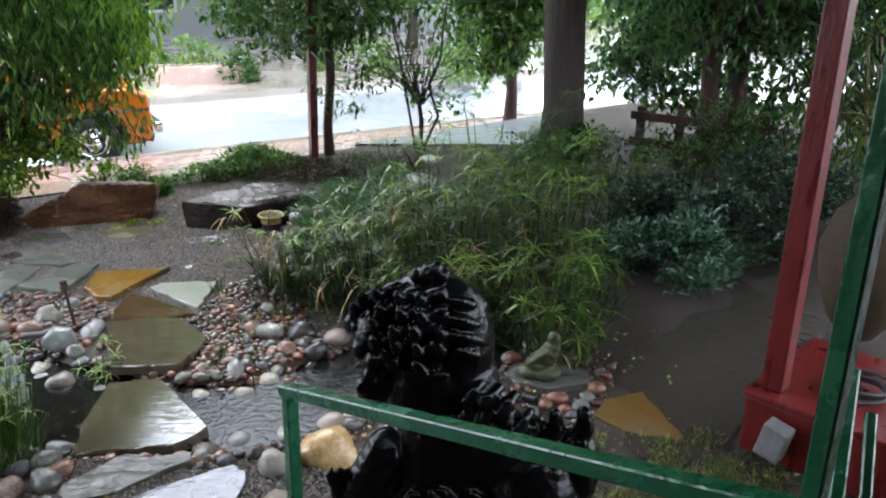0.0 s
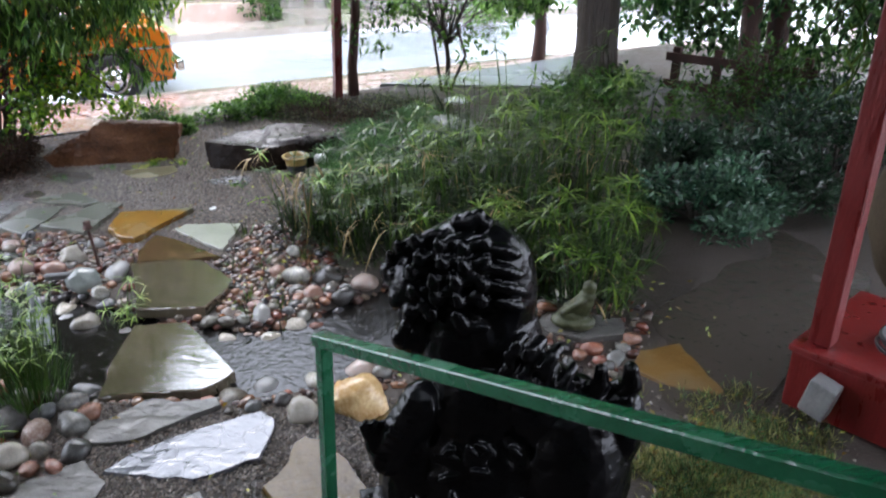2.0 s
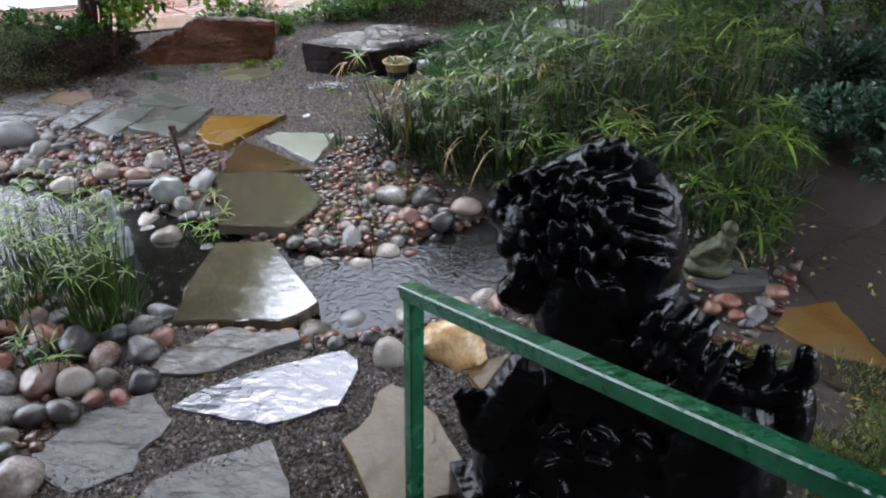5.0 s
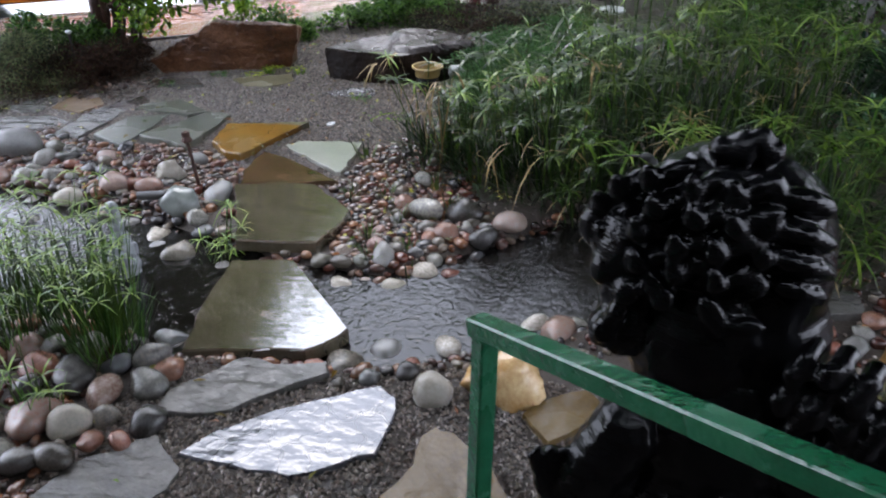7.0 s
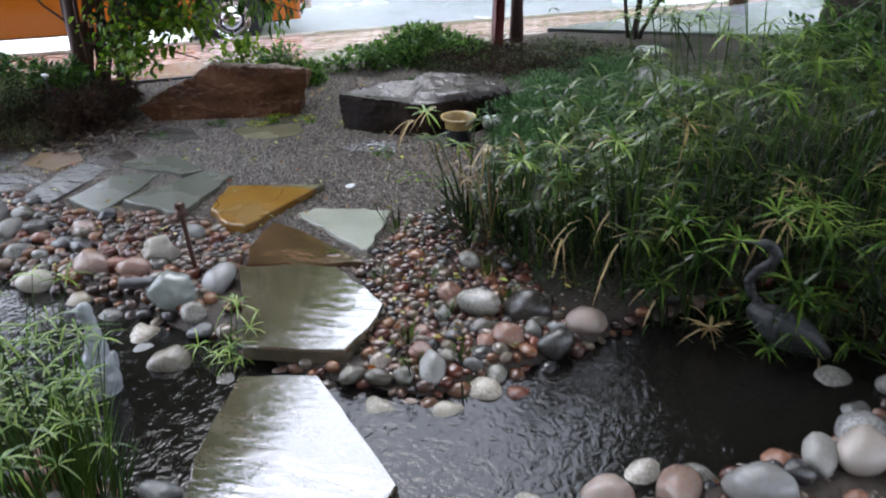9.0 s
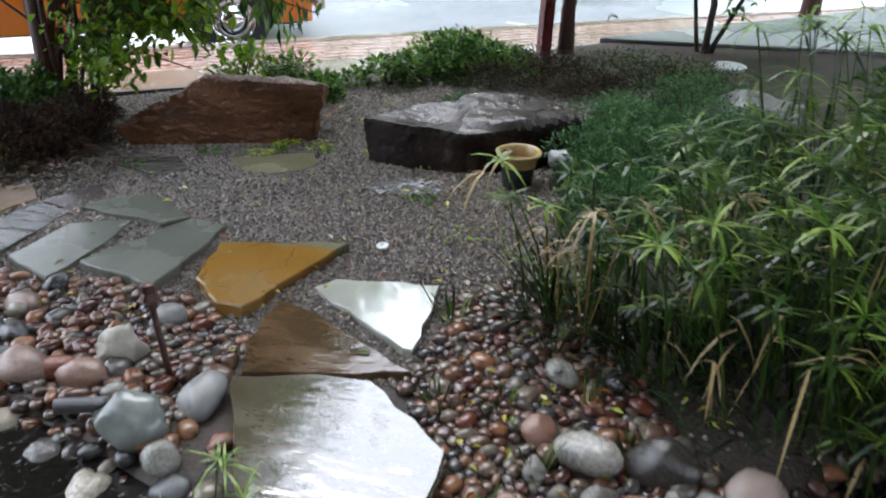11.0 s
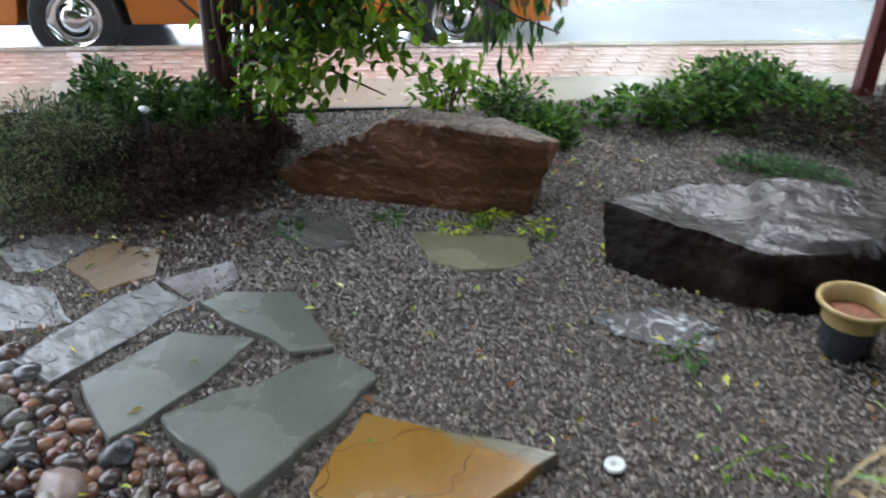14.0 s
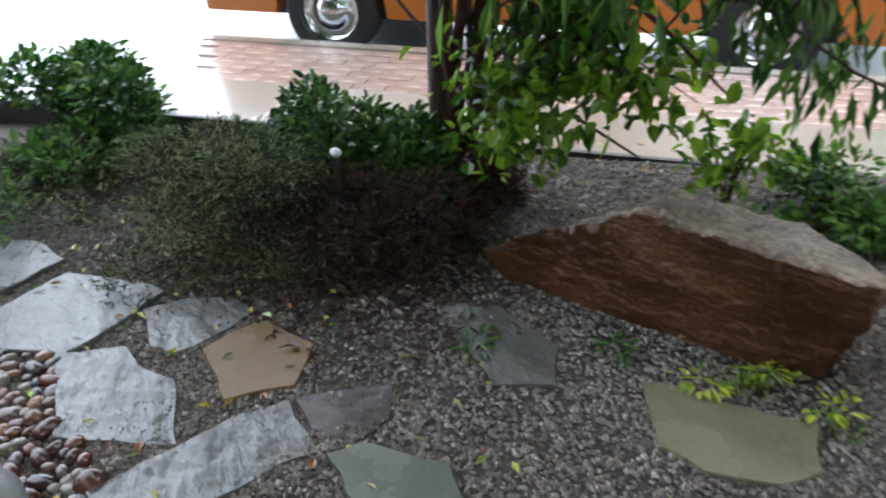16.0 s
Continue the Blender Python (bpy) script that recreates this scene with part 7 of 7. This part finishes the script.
def gravel():
    n1, n2, n3 = 105000, 22000, 12000
    p = np.concatenate([np.stack([rng.uniform(-5.3, -1.0, n1), rng.uniform(4.1, 8.1, n1)], 1), np.stack([rng.uniform(-1.4, 0.9, n2), rng.uniform(1.2, 2.75, n2)], 1),
                        np.stack([rng.uniform(-6.5, 2.2, n3), rng.uniform(1.0, 7.8, n3)], 1)])
    p = p[stream_depth(p[:, 0], p[:, 1]) < 0.05]
    p = p[(p @ V) < EDGE - 0.06]
    p = p[(p[:, 0] < 1.35) | (p[:, 1] < 3.0)]
    bare = np.clip((-3.55 - p[:, 0]) / 0.5, 0, 1) * np.clip((p[:, 1] - 4.95) / 0.3, 0, 1) * np.clip((6.3 - p[:, 1]) / 0.3, 0, 1)
    p = p[rng.uniform(size=len(p)) > bare * 0.93]
    n = len(p)
    r = rng.uniform(0.005, 0.0125, n)
    octa = np.array([[1, 0, 0], [-1, 0, 0], [0, 1, 0], [0, -1, 0], [0, 0, 0.8], [0, 0, -0.6]], float)
    f = np.array([[0, 2, 4], [2, 1, 4], [1, 3, 4], [3, 0, 4], [2, 0, 5], [1, 2, 5], [3, 1, 5], [0, 3, 5]])
    v = octa[None] * (r[:, None, None] * rng.uniform(0.55, 1.35, (n, 6, 1)))
    a = rng.uniform(0, 2 * math.pi, n)
    ca, sa = np.cos(a)[:, None], np.sin(a)[:, None]
    x, y = v[..., 0] * ca - v[..., 1] * sa, v[..., 0] * sa + v[..., 1] * ca
    z = v[..., 2] + (ground_height(p[:, 0], p[:, 1]) + 0.004)[:, None]
    g = Geo()
    g.add(np.stack([x + p[:, :1], y + p[:, 1:], z], -1).reshape(-1, 3), (f[None] + (np.arange(n) * 6)[:, None, None]).reshape(-1, 3))
    tagged(part("gravel", g, M["chips"]), "dark grey crushed gravel chips, wet", "gravel", kind="stuff")


gravel()

# ---------------------------------------------------------------- garden ornaments and small things
def single_rock(name, x, y, r, scale, mat, label, seed, sink=0.45, bumpy=0.45):
    bm = bmesh.new()
    bmesh.ops.create_icosphere(bm, subdivisions=3, radius=r)
    rough(bm, r * bumpy, 1.3 / r, seed)
    for v in bm.verts:
        v.co = Vector((v.co.x * scale[0], v.co.y * scale[1], v.co.z * scale[2]))
    me = bm_mesh(name, bm, True)
    tagged(part(name, me, M[mat], m=Matrix.Translation((x, y, float(ground_height(x, y)) + r * scale[2] * sink))), label, "rock")


single_rock("amber_stone", -0.06, 2.66, 0.125, (1.15, 0.9, 0.9), "amber_rock", "lumpy glossy amber-coloured rock at the stream edge", 12.0, bumpy=0.34)
single_rock("white_stone", -0.29, 2.55, 0.075, (1.0, 0.9, 0.95), "white_rock", "rounded white stone beside the amber rock", 8.0, bumpy=0.16)
single_rock("pale_stone", -2.14, 3.66, 0.105, (1.15, 0.9, 0.85), "smooth_pale", "smooth pale grey-green rock among river stones", 5.0, bumpy=0.28)
single_rock("round_stone", -3.70, 4.12, 0.15, (1.15, 0.95, 0.75), "smooth_grey", "smooth round grey stone by the pond", 11.0, bumpy=0.14)
single_rock("pale_stone", -2.41, 3.97, 0.085, (1.15, 0.7, 1.0), "white_rock", "pointed white rock among pebbles", 6.0)


single_rock("grey_boulder", -0.42, 7.10, 0.20, (1.5, 0.9, 0.7), "smooth_grey", "rough pale grey rock among the groundcover", 15.0, 0.55, bumpy=0.3)

single_rock("brown_stone", -3.00, 4.14, 0.060, (1.25, 0.9, 0.8), "rose_stone", "rose-grey lumpy stone among small red pebbles", 31.0, bumpy=0.22)
single_rock("brown_stone", -2.67, 3.79, 0.088, (1.1, 0.9, 0.8), "rose_stone", "blocky rose-brown stone among wet pebbles", 27.0, bumpy=0.2)
single_rock("round_stone", -2.40, 4.22, 0.06, (1.05, 0.95, 0.85), "smooth_grey", "round grey stone among small red pebbles", 21.0, bumpy=0.12)


def path_light():
    ob = thing("path_light", "thin bronze garden light stake leaning among pebbles", "lamp", Matrix.Translation((-2.20, 3.93, float(ground_height(-2.20, 3.93)))))
    g = Geo()
    g.tube([(0.012, -0.006, -0.05), (-0.06, 0.03, 0.27)], [0.011, 0.011], 8)
    part("stake", g, M["bronze"], ob)
    g = Geo()
    g.tube([(-0.058, 0.029, 0.255), (-0.060, 0.030, 0.27), (-0.062, 0.031, 0.295), (-0.063, 0.0315, 0.298), (-0.066, 0.033, 0.32), (-0.067, 0.0335, 0.326)], [0.014, 0.034, 0.022, 0.025, 0.023, 0.008], 12)
    part("cap", g, M["bronze"], ob)


path_light()


def bulb_light():
    ob = thing("garden_light", "small white-capped garden light on a thin dark stake", "lamp", Matrix.Translation((-4.40, 5.52, -0.14)))
    g = Geo()
    g.tube([(0, 0, -0.05), (0, 0, 0.40)], [0.011, 0.011], 8)
    part("stake", g, M["edging"], ob)
    bm = bmesh.new()
    bmesh.ops.create_uvsphere(bm, u_segments=12, v_segments=8, radius=0.020, matrix=Matrix.Translation((0, 0, 0.42)) @ Matrix.Diagonal((1.5, 1.0, 0.7, 1.0)))
    part("cap", bm_mesh("cap", bm, True), M["white_metal"], ob, "pale weathered cap")


bulb_light()


def lathe(profile, n=28):
    g = Geo()
    g.add([(r * math.cos(2 * math.pi * k / n), r * math.sin(2 * math.pi * k / n), z) for r, z in profile for k in range(n)],
          [(i * n + k, i * n + (k + 1) % n, (i + 1) * n + (k + 1) % n, (i + 1) * n + k) for i in range(len(profile) - 1) for k in range(n)])
    return g


def glazed_pot():
    ob = thing("flower_pot", "glazed pot of red-brown soil, dark below with a tan rim", "pot", Matrix.Translation((-1.52, 5.86, float(ground_height(-1.52, 5.86)))) @ Matrix.Scale(0.89, 4))
    part("body", lathe([(0.0, 0.0), (0.078, 0.0), (0.085, 0.01), (0.098, 0.13), (0.10, 0.135)]).mesh("body", True), M["dark_glaze"], ob, "dark blue-black glazed lower half")
    part("rim", lathe([(0.101, 0.133), (0.108, 0.18), (0.128, 0.192), (0.130, 0.206), (0.120, 0.210), (0.108, 0.20), (0.100, 0.14), (0.093, 0.10)]).mesh("rim", True), M["terracotta"], ob, "tan glazed rim and inside")
    part("soil", lathe([(0.100, 0.142), (0.08, 0.146), (0.05, 0.15), (0.0, 0.147)]).mesh("soil", True), M["pot_soil"], ob, "red-brown potting soil")


glazed_pot()


def stepping_disc():
    part_ob = part("paving_disc", lathe([(0.0, -0.03), (0.12, -0.03), (0.13, -0.02), (0.13, 0.0), (0.122, 0.006), (0.0, 0.008)], 24).mesh("paving_disc"), M["white_metal"], m=pose(-0.59, 8.50, 0.10))
    tagged(part_ob, "round pale flat disc lying on the gravel by the young tree", "disc")


stepping_disc()


def drain_pipe():
    ob = thing("drain_pipe", "short dark plastic pipe end between river stones", "pipe", pose(-2.28, 3.64, float(ground_height(-2.28, 3.64)) + 0.085, 0, 0, 25))
    g = Geo()
    n = 16
    prof = [(0.019, -0.09), (0.024, -0.09), (0.024, 0.05), (0.027, 0.052), (0.027, 0.075), (0.019, 0.075), (0.019, -0.02)]
    g.add([(x, r * math.cos(2 * math.pi * k / n), r * math.sin(2 * math.pi * k / n)) for r, x in prof for k in range(n)],
          [(i * n + k, i * n + (k + 1) % n, (i + 1) * n + (k + 1) % n, (i + 1) * n + k) for i in range(len(prof) - 1) for k in range(n)])
    part("tube", g.mesh("tube", True), M["edging"], ob)


drain_pipe()


def wooden_fence():
    ob = thing("wooden_fence", "dark red-brown wooden fence half hidden by foliage", "fence")
    a, b = Vector((1.75, 8.55)), Vector((2.95, 8.03))
    for k in range(4):
        q = a.lerp(b, k / 3)
        part("post", box(-0.04, 0.04, -0.04, 0.04, -0.1, 0.62, 0.006), M["red_bark"], ob, m=pose(q.x, q.y, ground_z(q.x, q.y), 0, 0, -23.5))
    mid, half = (a + b) / 2, (b - a).length / 2
    for z in (0.22, 0.50):
        part("rail", box(-half - 0.1, half + 0.1, -0.062, -0.042, z - 0.045, z + 0.045, 0.005), M["red_bark"], ob, m=pose(mid.x, mid.y, ground_z(mid.x, mid.y), 0, 0, -23.5))


wooden_fence()
single_rock("plastic_bag", -1.33, 5.98, 0.055, (1.1, 0.8, 0.9), "white_metal", "crumpled pale plastic bag beside the pot", 9.0, 2.6)


def jar_lid():
    ob = thing("jar_lid", "small white lid lying on gravel", "lid", pose(-1.88, 4.98, float(ground_height(-1.88, 4.98)) + 0.012, 4, -3, 0))
    part("rim", lathe([(0.026, 0.0), (0.028, 0.002), (0.028, 0.009), (0.026, 0.011), (0.020, 0.011), (0.019, 0.009)], 20).mesh("rim", True), M["white_metal"], ob)
    part("disc", lathe([(0.019, 0.009), (0.008, 0.009), (0.007, 0.006), (0.0, 0.006)], 20).mesh("disc", True), M["white_metal"], ob)


jar_lid()


def heron():
    g = Geo()
    for k in range(9):
        t = k / 8
        r = 0.028 + 0.075 * math.sin(math.pi * (0.15 + 0.8 * t)) ** 1.2
        ball(g, (-0.10 + 0.30 * t, 0.0, 0.30 - 0.09 * t), (r, r * 0.8, r * 0.9), 12)
    neck = [(-0.09, 0, 0.33), (-0.15, 0, 0.38), (-0.17, 0, 0.44), (-0.14, 0, 0.50), (-0.09, 0, 0.555), (-0.07, 0, 0.60), (-0.10, 0, 0.63)]
    for a, b in zip(neck[:-1], neck[1:]):
        for s in (0, 0.5):
            ball(g, Vector(a).lerp(Vector(b), s), (0.026, 0.024, 0.026), 8)
    ball(g, (-0.12, 0, 0.635), (0.045, 0.025, 0.026), 10)
    for k in range(6):
        ball(g, (-0.15 - 0.02 * k, 0, 0.632 - 0.004 * k), (0.016, 0.011 - 0.0012 * k, 0.011 - 0.0012 * k), 8)
    for s in (-0.03, 0.04):
        for k in range(12):
            ball(g, (0.0 + s, s * 0.6, 0.02 + 0.02 * k), (0.009, 0.009, 0.014), 6)
    ob = part("heron_statue", g, M["grey_stone"], m=Matrix.Translation((0.34, 3.98, float(ground_height(0.37, 3.98)) + 0.06)) @ pose(0, 0, 0, 0, 0, -20) @ Matrix.Scale(0.84, 4))
    re = ob.modifiers.new("blend", "REMESH")
    re.mode, re.voxel_size, re.use_smooth_shade = "VOXEL", 0.007, True
    tagged(ob, "small grey stone heron statue standing in the stream", "statue")


heron()


def figure():
    g = Geo()
    for x, y, z, rx, rz in ((-0.06, -0.02, 0.045, 0.10, 0.05), (0.02, 0.0, 0.05, 0.13, 0.06), (-0.01, 0.0, 0.10, 0.105, 0.05), (0.03, 0.0, 0.15, 0.085, 0.06), (0.055, 0.0, 0.20, 0.075, 0.06), (0.075, 0.0, 0.25, 0.062, 0.05), (0.085, 0.0, 0.315, 0.05, 0.055)):
        ball(g, (x, y, z), (rx, rx * 0.85, rz), 14)
    for y in (-0.06, 0.06):
        for k in range(6):
            t = k / 5
            ball(g, (0.06 - 0.13 * t, y, 0.23 - 0.11 * t), (0.026, 0.024, 0.026), 8)
    ob = part("stone_figure", g, M["pale_stone"], m=Matrix.Translation((0.93, 3.57, float(ground_height(0.93, 3.57)) + 0.022)) @ pose(0, 0, 0, 0, 0, -10) @ Matrix.Scale(0.8, 4))
    re = ob.modifiers.new("blend", "REMESH")
    re.mode, re.voxel_size, re.use_smooth_shade = "VOXEL", 0.009, True
    tagged(ob, "small seated mossy stone figure on a flat slab", "statue")


figure()


def pond_bird():
    g = Geo()
    for x, z, rx, rz in ((0.0, 0.06, 0.085, 0.08), (0.0, 0.13, 0.082, 0.08), (0.005, 0.20, 0.066, 0.07), (0.012, 0.265, 0.045, 0.06), (0.012, 0.33, 0.031, 0.05), (0.006, 0.385, 0.027, 0.045), (-0.004, 0.43, 0.032, 0.035)):
        ball(g, (x, 0, z), (rx, rx * 0.85, rz), 14)
    for k in range(5):
        ball(g, (-0.03 - 0.014 * k, 0, 0.432 - 0.006 * k), (0.014, 0.012 - 0.0018 * k, 0.012 - 0.0018 * k), 8)
    for s in (-1, 1):
        lump(g, (0.02, s * 0.062, 0.14), (0.03, 0.02, 0.085), (0.25, 0, 1), 12)
    ob = part("bird_statue", g, M["pale_bird"], m=pose(-2.06, 3.08, -0.17, 0, 0, 15))
    re = ob.modifiers.new("blend", "REMESH")
    re.mode, re.voxel_size, re.use_smooth_shade = "VOXEL", 0.008, True
    tagged(ob, "slender pale stone bird statue standing in the pond", "statue")


pond_bird()


def star_ornament():
    ob = thing("garden_ornament", "pale six-petalled metal flower ornament on a stake", "ornament", Matrix.Translation((1.44, 6.80, 0.70)) @ pose(0, 0, 0, 75, 0, 8))
    for k in range(6):
        g = Geo()
        a = k * math.pi / 3 + 0.2
        d, s = np.array([math.cos(a), math.sin(a), 0]), np.array([-math.sin(a), math.cos(a), 0])
        v = [d * 0.02 - s * 0.012, d * 0.10 - s * 0.022, d * 0.16, d * 0.10 + s * 0.022, d * 0.02 + s * 0.012]
        g.add([q + np.array([0, 0, 0.006]) for q in v] + [q - np.array([0, 0, 0.006]) for q in v],
              [(0, 1, 2, 3, 4), (9, 8, 7, 6, 5)] + [(i, i + 5, (i + 1) % 5 + 5, (i + 1) % 5) for i in range(5)])
        part("petal", g, M["smooth_grey"], ob)
    g = Geo()
    g.tube([(0, 0, 0), (0, -0.72, -0.19)], [0.008, 0.008], 6)
    part("stake", g, M["edging"], ob)


star_ornament()


def litter():
    p = np.concatenate([np.stack([rng.uniform(-4.5, -1.2, 110), rng.uniform(4.2, 7.2, 110)], 1), np.stack([rng.uniform(-2.2, 0.8, 70), rng.uniform(1.5, 3.0, 70)], 1), np.stack([rng.uniform(-4.2, -0.8, 90), rng.uniform(3.3, 4.6, 90)], 1),
                        np.stack([rng.normal(-4.3, 0.35, 60), rng.normal(5.05, 0.2, 60)], 1), np.stack([rng.uniform(-4.6, -2.6, 90), rng.uniform(6.5, 7.6, 90)], 1), np.stack([rng.uniform(-6.0, -4.6, 80), rng.uniform(4.5, 5.4, 80)], 1), np.stack([rng.uniform(-3.4, -1.2, 80), rng.uniform(4.6, 6.4, 80)], 1), np.stack([rng.uniform(0.8, 1.7, 60), rng.uniform(2.6, 4.2, 60)], 1), np.stack([rng.uniform(-1.3, -0.4, 90), rng.uniform(3.3, 4.7, 90)], 1)])
    p = p[stream_depth(p[:, 0], p[:, 1]) < 0.1]
    p = np.array([q for k, q in enumerate(p) if clear_of_slabs(*q) or k % 5 == 0])
    n = len(p)
    base = np.stack([p[:, 0], p[:, 1], ground_z(p[:, 0], p[:, 1]) + mound(p[:, 0], p[:, 1]) + 0.033], 1)
    g = Geo()
    a = rng.uniform(0, 2 * math.pi, n)
    g.leaves(base, np.stack([np.cos(a), np.sin(a), rng.normal(0, 0.12, n)], 1), rng.normal(0, 0.25, (n, 3)) + np.array([0, 0, 1]), rng.uniform(0.02, 0.055, n), rng.uniform(0.01, 0.024, n))
    tagged(part("fallen_leaves", g, M["dead_leaf"]), "scattered yellow, green and orange fallen leaves", "leaves", kind="stuff")


litter()


def brown_litter():
    """Old brown leaves and needles on the soil under the junipers."""
    n = 1500
    p = np.stack([rng.normal(-4.25, 0.42, n), rng.normal(5.42, 0.28, n)], 1)
    p = p[(p[:, 0] < -3.5) & (p[:, 1] > 5.02)]
    n = len(p)
    a = rng.uniform(0, 2 * math.pi, n)
    base = np.stack([p[:, 0], p[:, 1], ground_height(p[:, 0], p[:, 1]) + rng.uniform(0.006, 0.03, n)], 1)
    g = Geo()
    g.leaves(base, np.stack([np.cos(a), np.sin(a), rng.normal(0, 0.25, n)], 1), rng.normal(0, 0.45, (n, 3)) + np.array([0, 0, 1]), rng.uniform(0.02, 0.065, n), rng.uniform(0.006, 0.026, n))
    tagged(part("leaf_litter", g, M["old_leaf"]), "dark brown old leaf litter under the junipers", "leaves", kind="stuff")


brown_litter()

# ---------------------------------------------------------------- bricks of the sidewalk
brick_mesh = bm_mesh("brick", box(-0.098, 0.098, -0.048, 0.048, -0.03, 0.0, 0.004))
brick_mesh.materials.append(M["brick"])
deg = math.degrees(math.atan2(U[1], U[0]))
for row in range(7):
    v = BRICK + 0.052 + row * 0.1
    for k in range(42):
        u = DRIVE_U + SLANT * (v - EDGE) + 0.13 + k * 0.2 + (0.1 if row % 2 else 0)
        x, y = uv(u, v)
        part("brick", brick_mesh, None, walk_bed, m=pose(x, y, WALK_Z + rnd.uniform(-0.003, 0.003), rnd.uniform(-0.5, 0.5), rnd.uniform(-0.5, 0.5), deg + rnd.uniform(-0.6, 0.6)))
